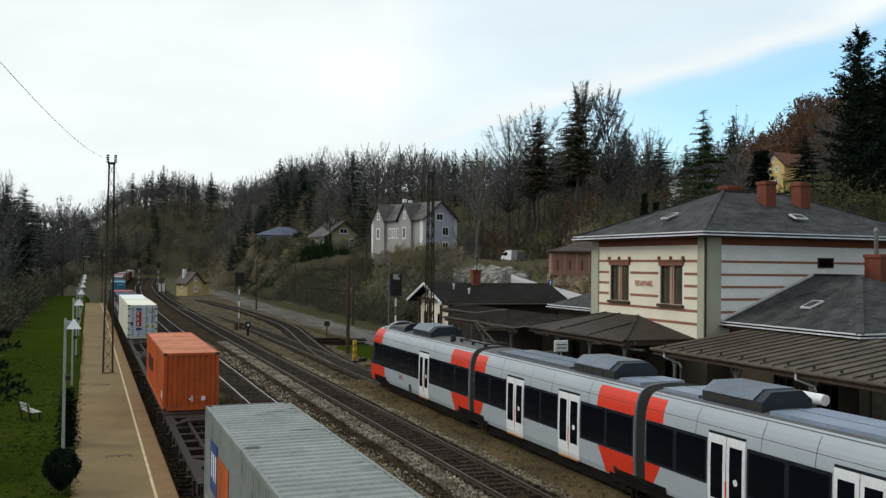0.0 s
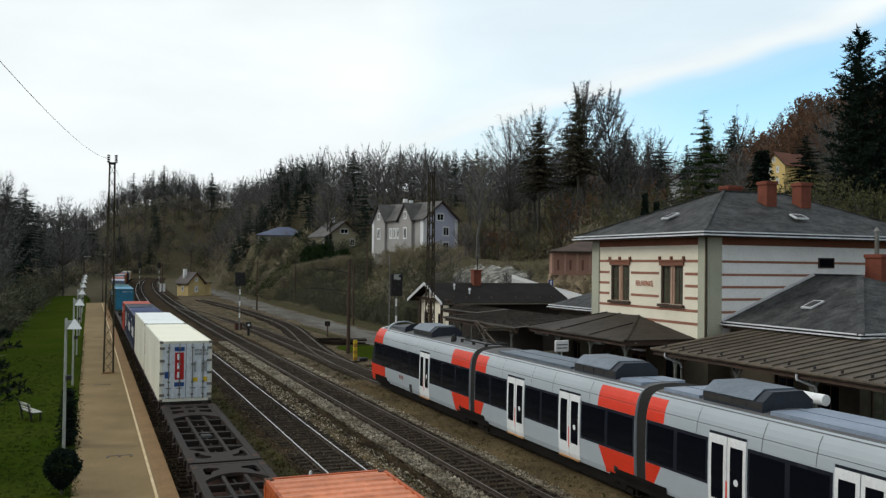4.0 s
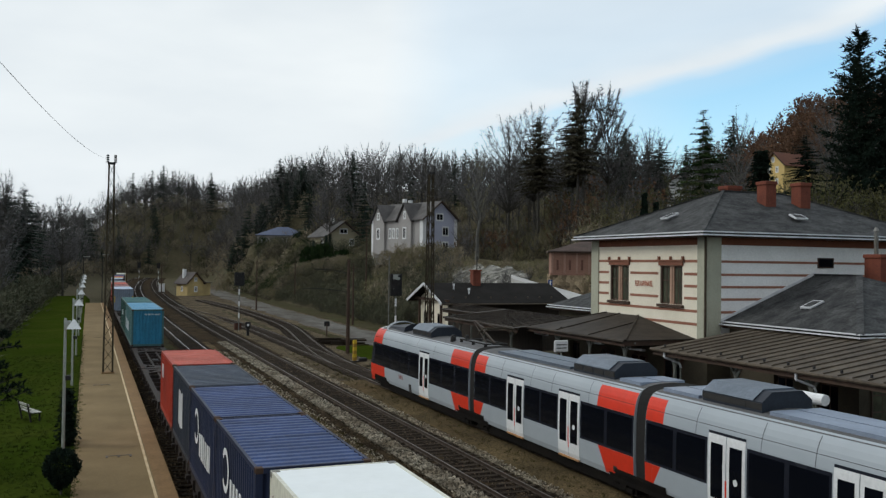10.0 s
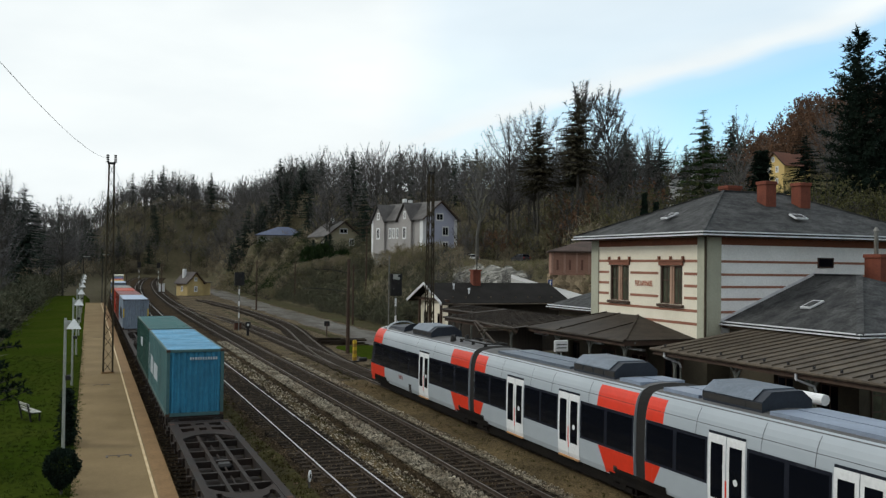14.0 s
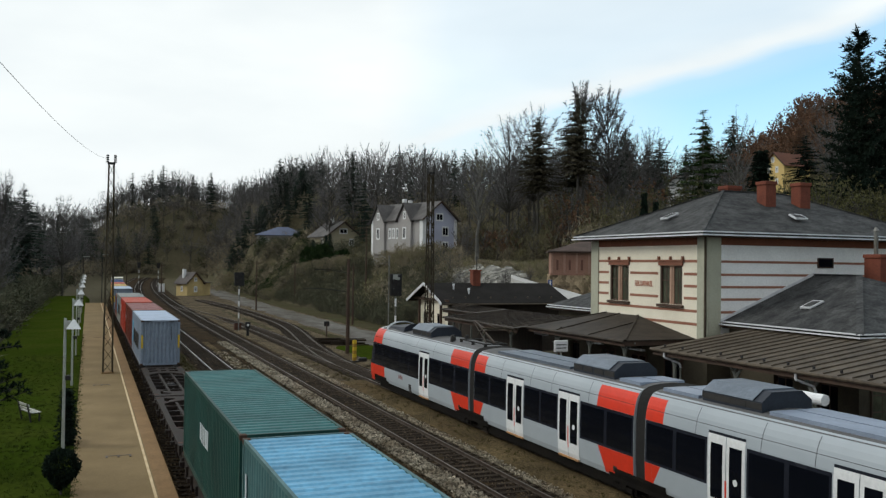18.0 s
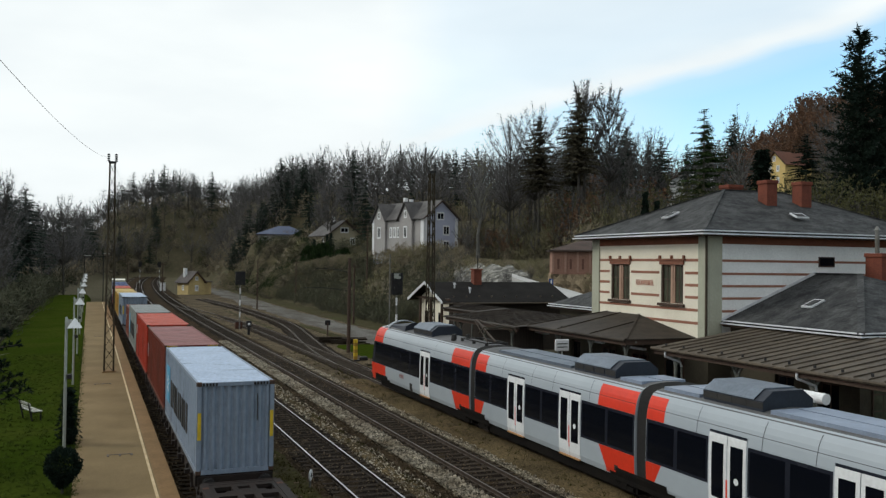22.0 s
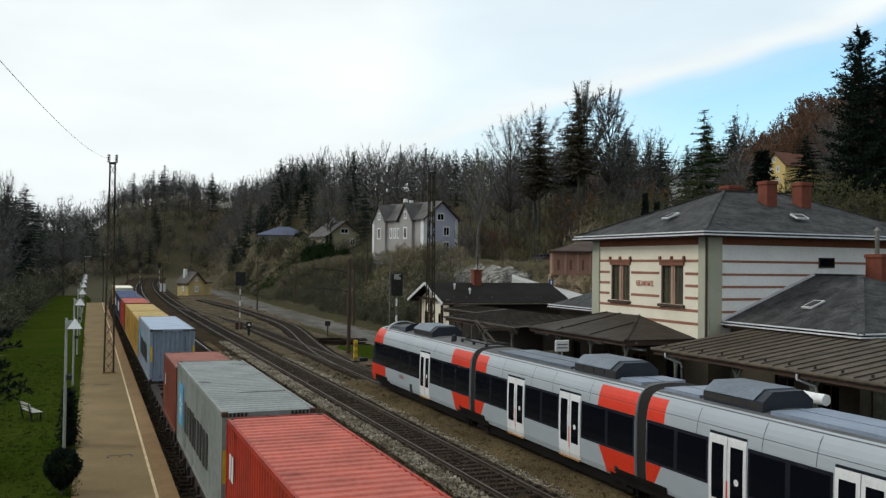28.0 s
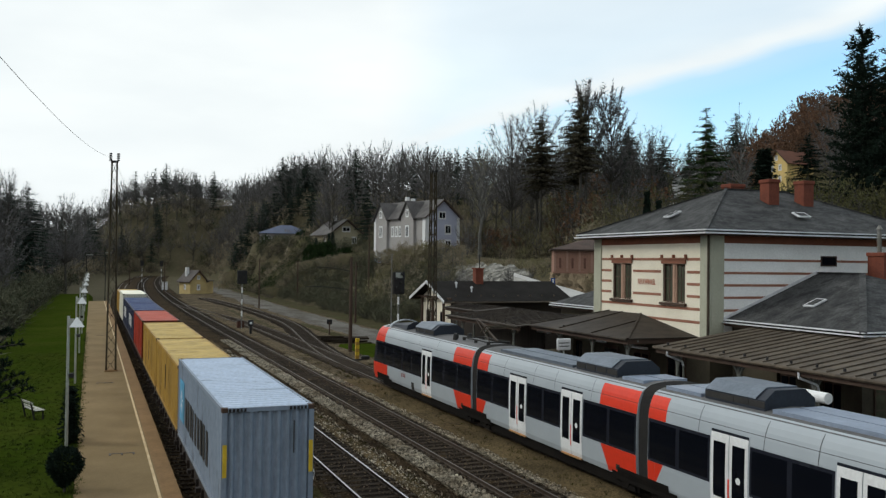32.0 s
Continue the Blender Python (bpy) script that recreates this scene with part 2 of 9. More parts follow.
def box(bm, x0, y0, z0, x1, y1, z1, m=None):
    v = [bm.verts.new(p) for p in ((x0, y0, z0), (x1, y0, z0), (x1, y1, z0), (x0, y1, z0), (x0, y0, z1), (x1, y0, z1), (x1, y1, z1), (x0, y1, z1))]
    for f in ((0, 3, 2, 1), (4, 5, 6, 7), (0, 1, 5, 4), (1, 2, 6, 5), (2, 3, 7, 6), (3, 0, 4, 7)):
        bm.faces.new([v[i] for i in f])
    if m:
        for w in v:
            w.co = m @ w.co
    return v


def slab(x0, y0, z0, x1, y1, z1, bevel=0.0):
    bm = bmesh.new()
    box(bm, x0, y0, z0, x1, y1, z1)
    if bevel:
        bmesh.ops.bevel(bm, geom=bm.edges[:], offset=bevel, segments=1, affect="EDGES")
    return bm


def prism(bm, pts, a, b):
    """A solid between two outlines: pts gives corners as functions of a and b ends, pts(p, end) -> xyz for p in the outline."""
    n = len(a)
    va, vb = [bm.verts.new(p) for p in a], [bm.verts.new(p) for p in b]
    for i in range(n):
        bm.faces.new((va[i], va[(i + 1) % n], vb[(i + 1) % n], vb[i]))
    bm.faces.new(va[::-1])
    bm.faces.new(vb)


def tube(bm, p0, p1, r0, r1=None, n=8, caps=True):
    r1 = r0 if r1 is None else r1
    p0, p1 = Vector(p0), Vector(p1)
    q = (p1 - p0).to_track_quat("Z", "Y")
    rings = []
    for p, r in ((p0, r0), (p1, r1)):
        rings.append([bm.verts.new(p + q @ Vector((r * math.cos(2 * math.pi * i / n), r * math.sin(2 * math.pi * i / n), 0))) for i in range(n)])
    for i in range(n):
        bm.faces.new((rings[0][i], rings[0][(i + 1) % n], rings[1][(i + 1) % n], rings[1][i]))
    if caps:
        bm.faces.new(rings[0][::-1])
        bm.faces.new(rings[1])


def bar(bm, p0, p1, w, h=None):
    """A straight bar of oblong section."""
    h = h or w
    p0, p1 = Vector(p0), Vector(p1)
    q = (p1 - p0).to_track_quat("Z", "Y")
    c = [(-w / 2, -h / 2), (w / 2, -h / 2), (w / 2, h / 2), (-w / 2, h / 2)]
    a, b = ([bm.verts.new(p + q @ Vector((*k, 0))) for k in c] for p in (p0, p1))
    for i in range(4):
        bm.faces.new((a[i], a[(i + 1) % 4], b[(i + 1) % 4], b[i]))
    bm.faces.new(a[::-1])
    bm.faces.new(b)


def sweep(bm, pts, w, h=None):
    """One bent bar of oblong section through all the points."""
    h = h or w
    pts = [Vector(p) for p in pts]
    rings = []
    for i, p in enumerate(pts):
        d = (pts[min(i + 1, len(pts) - 1)] - pts[max(i - 1, 0)]).to_track_quat("Z", "Y")
        rings.append([bm.verts.new(p + d @ Vector((a * w / 2, b * h / 2, 0))) for a, b in ((-1, -1), (1, -1), (1, 1), (-1, 1))])
    for a, b in zip(rings, rings[1:]):
        for i in range(4):
            bm.faces.new((a[i], a[(i + 1) % 4], b[(i + 1) % 4], b[i]))
    bm.faces.new(rings[0][::-1])
    bm.faces.new(rings[-1])


def face(bm, *pts):
    return bm.faces.new([bm.verts.new(p) for p in pts])


def finish(bm, name, material):
    bmesh.ops.recalc_face_normals(bm, faces=bm.faces[:])
    me = bpy.data.meshes.new(name)
    bm.to_mesh(me)
    bm.free()
    me.materials.append(material)
    return me


def part(name, bm, material, parent, label=""):
    ob = new(name, finish(bm, name, material))
    ob.parent = parent
    if label:
        ob["label"] = label
    return ob


def twin(ob, m, parent=None):
    """Another object on the same mesh, at the pose m."""
    o = new(ob.name.split(".")[0], ob.data)
    o.parent = parent or ob.parent
    o.matrix_basis = m
    if "label" in ob:
        o["label"] = ob["label"]
    return o


def thing(name, m, label, category, group="", kind=""):
    ob = new(name)
    ob.matrix_basis = m
    return tagged(ob, label, category, group, kind)


def single(name, bm, material, label, category, m=None, group="", kind=""):
    ob = new(name, finish(bm, name, material))
    if m:
        ob.matrix_basis = m
    return tagged(ob, label, category, group, kind)


def from_arrays(name, verts, faces, material):
    me = bpy.data.meshes.new(name)
    me.from_pydata(verts, [], faces)
    me.materials.append(material)
    return me


def bend(y):
    """How far the line has swung to the east at y."""
    return 1.6e-4 * max(0.0, y - 110) ** 2


def smooth(a, b, x):
    t = min(1, max(0, (x - a) / (b - a)))
    return t * t * (3 - 2 * t)


RIDGE = ((-12, 16.7), (-4.9, 16.5), (-2.1, 14.0), (0.0, 13.0), (1.9, 22.0), (5.1, 26.0), (6.3, 23.8), (10.0, 24.6), (13.8, 31.5), (17.1, 33.0), (20.8, 35.8), (26.3, 36.0), (30.0, 39.3), (33.7, 39.6), (37.0, 34.0), (40.0, 41.0), (42.0, 43.0), (44.7, 56.0), (47, 60.0), (58, 60.0))


def ridge(az):
    """Height of the wooded hills above the yard, by bearing from the station."""
    for (a, p), (b, q) in zip(RIDGE, RIDGE[1:]):
        if a <= az <= b:
            return p + (q - p) * (az - a) / (b - a)
    return RIDGE[0][1] if az < 0 else RIDGE[-1][1]


PADS = ((52.0, 239.0, 8.0, 11.8), (54.0, 264.0, 8.5, 13.4), (58.0, 212.0, 9.0, 10.6), (64.5, 165.0, 10.0, 8.0))      # terraces of the houses


# the hillside lane above the rock face: points of its middle line
LANE = ((100, 66, 11.5), (95, 76, 11.0), (88, 90, 10.2), (84, 100, 9.3), (79.5, 112, 8.7), (76, 122, 8.5), (73.2, 131, 8.45), (71.9, 138, 8.45), (70.6, 145, 8.45), (68.5, 152, 8.45),
        (64.2, 156, 8.4), (58.6, 157.2, 8.1), (54.2, 161.5, 7.6), (51.8, 171, 6.9), (49.6, 181, 6.1), (47.4, 191, 5.3))
LANE_PIECES = [(Vector(p), Vector(q)) for p, q in zip(LANE, LANE[1:])]


def lane_at(s):
    """The point of the lane's middle line s metres from its start."""
    for p, q in LANE_PIECES:
        n = (q - p).length
        if s <= n or q == LANE_PIECES[-1][1]:
            return p.lerp(q, s / n)
        s -= n


def lane_near(x, y):
    """How far a place lies from the lane, and the lane's height there."""
    best = (1e9, 0.0)
    if 35 < x < 115 and 50 < y < 205:
        for p, q in LANE_PIECES:
            dx, dy = q.x - p.x, q.y - p.y
            f = min(1, max(0, ((x - p.x) * dx + (y - p.y) * dy) / (dx * dx + dy * dy)))
            best = min(best, (math.hypot(x - p.x - f * dx, y - p.y - f * dy), p.z + f * (q.z - p.z)))
    return best


def height(x, y):
    """The ground: a level station yard, wooded slopes on both sides and a closing hill."""
    d = x - bend(min(y, 520))
    r = math.hypot(x, y)
    foot = 37 if y > 100 else 37 + (100 - y) * 0.18
    mask = max(min(1, max(0, d - foot) / (28 - 10 * smooth(180, 230, y))) ** 0.8, min(1, max(0, -8 - d) / 40) ** 0.8, smooth(440, 500, y))
    z = -0.42
    if mask > 0 and y > -150:
        z += ridge(math.degrees(math.atan2(x, max(y, 1e-3)))) * (min(1, r / 330) ** 1.6 if r < 330 else min(1.8 if x < 0.25 * y else 1.1, r / 330)) * mask
        for px, py, pr, pz in PADS:
            z += (pz - z) * smooth(pr * 1.7, pr, math.hypot(x - px, y - py))
        z += (noise.noise((x * 0.03, y * 0.03, 0)) * 2.0 + noise.noise((x * 0.11, y * 0.11, 4)) * 0.5) * min(1, mask * 2)
    away, lane_z = lane_near(x, y)
    return z + (lane_z - 0.12 - z) * smooth(12.0, 4.5, away)


# ---- ground ----


def sheet(name, xs, ys, material, z):
    verts = [(x + bend(y) * 0, y, z(x, y)) for y in ys for x in xs]
    n = len(xs)
    faces = [(j * n + i, j * n + i + 1, (j + 1) * n + i + 1, (j + 1) * n + i) for j in range(len(ys) - 1) for i in range(n - 1)]
    ob = new(name, from_arrays(name, verts, faces, material))
    ob.data.shade_smooth()
    return ob


def steps(*stops):
    """Numbers from stop to stop: (from, to, step) runs."""
    out = []
    for a, b, s in stops:
        k = a
        while k < b - 1e-6:
            out.append(k)
            k += s
    return out + [stops[-1][1]]


tagged(sheet("ground", steps((-2500, -300, 220), (-300, -60, 20), (-60, 160, 3), (160, 400, 15), (400, 2500, 210)),
             steps((-1500, -60, 180), (-60, 0, 10), (0, 300, 4), (300, 760, 15), (760, 3000, 280)), M["ground"], height),
       "brown and green ground of the station yard and wooded slopes", "ground", kind="structure")


def ribbon(name, xa, xb, ya, yb, za, zb, material, step=6.0, skirt=0.3, curved=True, ob_kind="structure", label="", category="", cross=1, rough=0.0, wob=0.0):
    """A raised bed along the line from x = xa to xb; its sides slope down by skirt."""
    ys = steps((ya, yb, step))
    prof = [(xa - skirt, za)] + [(xa + (xb - xa) * i / cross, zb) for i in range(cross + 1)] + [(xb + skirt, za)]
    verts, faces = [], []
    n = len(prof)
    for y in ys:
        for i, (x, z) in enumerate(prof):
            r = rough * noise.noise((x * 1.7, y * 0.9, 3)) if 0 < i < n - 1 else 0
            w = wob * (noise.noise((y * 0.13, xa if i < n / 2 else xb, 8)) + 0.5 * noise.noise((y * 0.45, xa if i < n / 2 else xb, 2)))
            verts.append((x + w + (bend(y) if curved else 0), y, z + r))
    for j in range(len(ys) - 1):
        for i in range(n - 1):
            faces.append((j * n + i, j * n + i + 1, (j + 1) * n + i + 1, (j + 1) * n + i))
    ob = new(name, from_arrays(name, verts, faces, material))
    return tagged(ob, label, category, kind=ob_kind)


TRACKS = (4.415, 9.25, 14.1, 18.7)
ribbon("track_bed", 2.95, 16.9, 3, 480, -0.5, -0.17, M["ballast"], step=1.2, label="dark brown stone ballast under the running lines", category="track bed", cross=18, rough=0.09)
ribbon("track_bed", 2.95, 16.9, -330, 3, -0.5, -0.17, M["ballast"], step=9, label="dark brown stone ballast under the running lines", category="track bed", cross=6)
ribbon("track_bed", 17.05, 20.25, -60, 66, -0.5, -0.20, M["ballast"], step=1.5, label="dark dirty ballast under the platform track", category="track bed", cross=6, rough=0.06)
ribbon("gravel_strip", 15.75, 17.75, -20, 58, -0.42, -0.095, M["sand"], step=1.0, label="trodden brown gravel strip between the tracks", category="gravel", cross=8, rough=0.05, skirt=0.2)
ribbon("gravel_strip", 15.75, 17.2, 58, 190, -0.42, -0.115, M["yard"], step=1.0, label="trodden brown gravel strip between the tracks", category="gravel", cross=6, rough=0.05, skirt=0.2)
ribbon("gravel_strip", 10.62, 11.2, 3, 90, -0.32, -0.13, M["sand"], step=0.8, label="narrow sandy strip beside the rail", category="gravel", cross=3, rough=0.06, skirt=0.15)
ribbon("pale_shoulder", 12.1, 12.85, 3, 90, -0.32, -0.115, M["ballast_light"], step=0.7, label="pale grey stones on the shoulder of the ballast", category="gravel", cross=6, rough=0.14, skirt=0.25)
ribbon("pale_shoulder", 15.45, 15.75, 3, 75, -0.32, -0.1, M["ballast_light"], step=0.7, label="pale grey stones beside the rail", category="gravel", cross=3, rough=0.10, skirt=0.2)
ribbon("yard_gravel", 20.4, 36.5, 68, 300, -0.6, -0.26, M["yard"], step=2.0, label="brown gravel of the yard beside the sidings", category="gravel", cross=10, rough=0.10)
ribbon("yard_gravel", 17.2, 20.4, 66, 214, -0.5, -0.215, M["yard"], step=1.5, label="brown gravel between the sidings", category="gravel", cross=6, rough=0.06)
ribbon("verge", 6.0, 7.55, -20, 120, -0.4, -0.13, M["weeds"], step=1.0, wob=0.35, label="mossy strip between two tracks", category="verge", cross=3, rough=0.08)


def path_rail(name, xf, ya, yb, parent, step=2.5, head="railtop"):
    """One rail along x = xf(y): foot, web and a bright running head."""
    ys = steps((ya, yb, step))
    prof = [(-0.065, -0.15), (-0.065, -0.135), (-0.012, -0.12), (-0.012, -0.045), (-0.036, -0.035), (-0.036, -0.006), (0.036, -0.006), (0.036, -0.035), (0.012, -0.045), (0.012, -0.12), (0.065, -0.135), (0.065, -0.15)]
    n = len(prof)
    verts = [(xf(y) + x, y, z) for y in ys for x, z in prof]
    faces = [(j * n + i, j * n + (i + 1) % n, (j + 1) * n + (i + 1) % n, (j + 1) * n + i) for j in range(len(ys) - 1) for i in range(n)]
    ob = new(name, from_arrays(name, verts, faces, M["rail"]))
    ob.parent = parent
    verts = [(xf(y) + x, y, 0) for y in ys for x in (-0.034, 0.034)] + [(xf(y) + x, y, -0.006) for y in ys for x in (-0.034, 0.034)]
    k = len(ys) * 2
    faces = [(2 * j, 2 * j + 1, 2 * j + 3, 2 * j + 2) for j in range(len(ys) - 1)]
    faces += [(2 * j, 2 * j + 2, k + 2 * j + 2, k + 2 * j) for j in range(len(ys) - 1)] + [(2 * j + 1, k + 2 * j + 1, k + 2 * j + 3, 2 * j + 3) for j in range(len(ys) - 1)]
    top = new("railhead", from_arrays("railhead", verts, faces, M[head]))
    top.parent = ob


def platform_line(y):
    """The platform track, which joins the main line beyond the yard."""
    return 18.7 - 4.6 * smooth(98, 170, y) + bend(y)


def siding(y):
    """The siding that swings out of the platform track into the yard."""
    return 18.7 + 5.1 * smooth(64, 120, y) - 5.0 * smooth(136, 226, y) + bend(y)


SLEEPER_SPOTS = []
LINES = [(lambda y, c=c: c + bend(y)) for c in TRACKS[:3]] + [platform_line, siding]
for k, (xf, ya, yb) in enumerate(zip(LINES, (-330, -330, -330, -60, 64), (470, 470, 470, 170, 188))):
    tr = thing("railway_track", Matrix(), "railway track with bright-topped steel rails on dark wooden sleepers", "railway track", "tracks through the station", "structure")
    for s in (-0.75, 0.75):
        path_rail("rail", lambda y, s=s: xf(y) + s, ya, yb, tr, head="railtop" if k < 2 else "dulltop")
    SLEEPER_SPOTS.append((tr, xf, ya, yb))
    if k:
        ys = steps((ya + 2.0, yb - 2.0, 1.5))
        v_ = [(xf(y) + dx + 0.12 * noise.noise((dx, y * 0.5, k)), y, z_ + 0.03 * noise.noise((dx * 2, y, 5))) for y in ys for dx, z_ in ((-1.6, -0.30), (-1.35, -0.155), (-0.6, -0.145), (0.0, -0.14), (0.6, -0.145), (1.35, -0.155), (1.6, -0.30))]
        f_ = [(j * 7 + i, j * 7 + i + 1, j * 7 + i + 8, j * 7 + i + 7) for j in range(len(ys) - 1) for i in range(6)]
        tagged(new("track_ballast", from_arrays("track_ballast", v_, f_, M["trackdark"])), "oil-darkened ballast between the rails", "track bed", kind="structure")

# ---- the far platform with its lawn ----
ribbon("platform", -0.42, 2.24, -50, 166, -0.45, 0.38, M["paving"], step=2, skirt=0.0, label="long narrow platform with worn tan paving", category="platform", cross=4, curved=False, rough=0.012)
ribbon("platform_edge", 2.24, 2.80, -50, 166, -0.45, 0.384, M["kerb"], step=2, skirt=0.0, label="reddish brown kerb stones along the platform edge", category="kerb", curved=False)
ribbon("platform_line", 2.085, 2.175, -50, 166, 0.36, 0.390, M["line"], step=2, skirt=0.0, label="cream safety line painted along the platform", category="line", curved=False)
ribbon("lawn", -7.3, -0.43, -50, 200, -0.5, 0.36, M["lawn"], step=1.5, skirt=0.8, label="mown green lawn beside the platform", category="lawn", cross=10, curved=False, rough=0.05)
ribbon("platform_station_side_end", 22.3, 29.85, 57.0, 68.5, -0.45, 0.378, M["asphalt"], step=3, skirt=0.0, label="narrow end of the station platform", category="platform", cross=4, curved=False)
ribbon("platform_station_side", 20.45, 29.85, -30, 57.0, -0.45, 0.38, M["asphalt"], step=3, skirt=0.0, label="paved station platform under the canopies", category="platform", cross=4, curved=False)
ribbon("service_road", 26.7, 31.6, 84, 262, -0.5, -0.21, M["road"], step=2, skirt=0.6, wob=0.9, label="worn grey service road along the yard", category="road", cross=4)
ribbon("verge", 32.3, 37.6, 88, 260, -0.5, -0.17, M["verge"], step=2, skirt=0.5, label="rough grass at the foot of the slope", category="verge", cross=4, rough=0.2)
# ---- the container train ----


def paint(name, col, dirt=0.35, rough=0.5):
    return surf(name, col, tuple(c * (1 - dirt) + 0.03 * dirt for c in col), rough=rough, scale=0.7, fine=9, var=0.22, bump=0.06, stretch=(1, 1, 0.5), spec=0.13)


CW, WAGON_TOP = 2.438, 1.17


def rib_wall(bm, a, b, z0, z1, out, pitch=0.28, depth=0.036):
    """A corrugated wall from a to b (points in plan), ribs standing out along the unit vector out."""
    a, b, out = Vector(a), Vector(b), Vector(out)
    n = max(2, round((b - a).length / pitch))
    pts = []
    for i in range(n):
        for f, d in ((0.0, 0), (0.25, 0), (0.5, 1), (0.75, 1)):
            pts.append(a.lerp(b, (i + f) / n) - out * depth * (1 - d))
    pts.append(b - out * depth)
    lo = [bm.verts.new((p.x, p.y, z0)) for p in pts]
    hi = [bm.verts.new((p.x, p.y, z1)) for p in pts]
    for i in range(len(pts) - 1):
        bm.faces.new((lo[i], lo[i + 1], hi[i + 1], hi[i]))


def container(length, high, body, roof, frame_mat, label, doors_front=False, smooth_sides=False, marks=(), roof_ribs=True, side_mat=None):
    """A freight container, its near end at y = 0 and its floor at z = 0. marks: (side, lo, hi, z0, z1, material) plates on the long side."""
    t = thing("freight_container", Matrix(), label, "container", "containers of the goods train")
    h, w = high, CW / 2
    for s in (-1, 1):
        bm = bmesh.new()
        if smooth_sides:
            box(bm, s * w - 0.03 * (s > 0), 0.12, 0.16, s * w + 0.03 * (s < 0), length - 0.12, h - 0.1)
        else:
            rib_wall(bm, (s * (w - 0.015), 0.12, 0), (s * (w - 0.015), length - 0.12, 0), 0.15, h - 0.1, (s, 0, 0))
        part("side_wall", bm, side_mat or body, t)
    for y, o in ((0.02, -1), (length - 0.02, 1)):
        bm = bmesh.new()
        if doors_front and o < 0:
            continue
        rib_wall(bm, (-w + 0.12, y, 0), (w - 0.12, y, 0), 0.15, h - 0.1, (0, o, 0), 0.245, 0.065)
        part("end_wall", bm, body, t)
    bm = bmesh.new()
    if roof_ribs:
        shallow = roof_ribs == "shallow"
        n = round((length - 0.4) / (0.52 if shallow else 0.36))
        ys = [0.2 + (length - 0.4) * i / n for i in range(n + 1)]
        for i in range(n):
            y0, d = ys[i], (length - 0.4) / n
            za, zb = h - (0.024 if shallow else 0.040), h - 0.010
            q = [(y0, za), (y0 + d * 0.35, za), (y0 + d * 0.5, zb), (y0 + d * 0.85, zb), (y0 + d, za)]
            for (ya, z_a), (yb, z_b) in zip(q, q[1:]):
                face(bm, (-w + 0.06, ya, z_a), (w - 0.06, ya, z_a), (w - 0.06, yb, z_b), (-w + 0.06, yb, z_b))
        for a, b in ((0.02, 0.2), (length - 0.2, length - 0.02)):
            box(bm, -w + 0.06, a, h - 0.06, w - 0.06, b, h - 0.02)
    else:
        box(bm, -w + 0.04, 0.03, h - 0.05, w - 0.04, length - 0.03, h - 0.008)
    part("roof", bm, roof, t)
    bm = bmesh.new()
    for s in (-1, 1):
        x0, x1 = sorted((s * w, s * (w - 0.07)))
        box(bm, x0, 0.02, h - 0.1, x1, length - 0.02, h)
        box(bm, x0, 0.02, 0.0, x1, length - 0.02, 0.16)
        for y0, y1 in ((0, 0.14), (length - 0.14, length)):
            a0, a1 = sorted((s * w, s * (w - 0.14)))
            box(bm, a0 + 0.001, y0 + 0.001, 0.12, a1 - 0.001, y1 - 0.001, h - 0.12)
    for y0, y1 in ((0, 0.07), (length - 0.07, length)):
        box(bm, -w + 0.16, y0, h - 0.12, w - 0.16, y1, h - 0.002)
        box(bm, -w + 0.16, y0, 0.0, w - 0.16, y1, 0.15)
    part("frame", bm, frame_mat, t)
    bm = bmesh.new()
    box(bm, -w + 0.06, 0.06, 0.1, w - 0.06, length - 0.06, 0.15)
    part("floor", bm, M["wagon"], t)
    cast = None
    for x in (-w + 0.08, w - 0.08):
        for y in (0.085, length - 0.085):
            for z in (0.06, h - 0.06):
                if cast is None:
                    cast = part("corner_casting", slab(-0.084, -0.09, -0.062, 0.084, 0.09, 0.064, 0.012), M["steel"] if smooth_sides else P["casting"], t)
                    cast.matrix_basis = pose(x, y, z)
                else:
                    twin(cast, pose(x, y, z), t)
    if doors_front:
        for s in (-1, 1):
            x0, x1 = sorted((s * 0.012, s * (w - 0.13)))
            door = part("door", slab(x0, -0.012, 0.16, x1, 0.05, h - 0.13, 0.012), body, t)
            for k in (0.30, 0.80):
                bm = bmesh.new()
                tube(bm, (s * k, -0.045, 0.14), (s * k, -0.045, h - 0.12), 0.020, n=8)
                for z in (0.3, 0.9, 1.75, h - 0.35):
                    box(bm, s * k - 0.06, -0.06, z, s * k + 0.06, -0.01, z + 0.07)
                part("lock_rod", bm, M["steel"], door)
            for k in (0.31, 0.81):
                part("lock_handle", slab(s * k - 0.13, -0.075, 0.62, s * k + 0.13, -0.045, 0.66), M["steel"], door)
            a, b = sorted((s * (w - 0.23), s * (w + 0.002)))
            for z in (0.25, 0.75, 1.3, 1.9, h - 0.4):
                part("hinge", slab(a, -0.03, z, b, -0.008, z + 0.12), M["steel"], door)
    for mk in marks:
        side, lo, hi, z0, z1, mat = mk[:6]
        bm = bmesh.new()
        if side == "end":
            box(bm, lo, -0.02 - mk[6] if len(mk) > 6 else -0.02, z0, hi, -0.012 if len(mk) < 7 else -0.012 - mk[6] + 0.004, z1)
        else:
            s = -1 if side == "west" else 1
            a, b = sorted((s * (w + 0.004), s * (w - 0.012)))
            box(bm, a, lo, z0, b, hi, z1)
        part("marking", bm, mat, t)
    return t


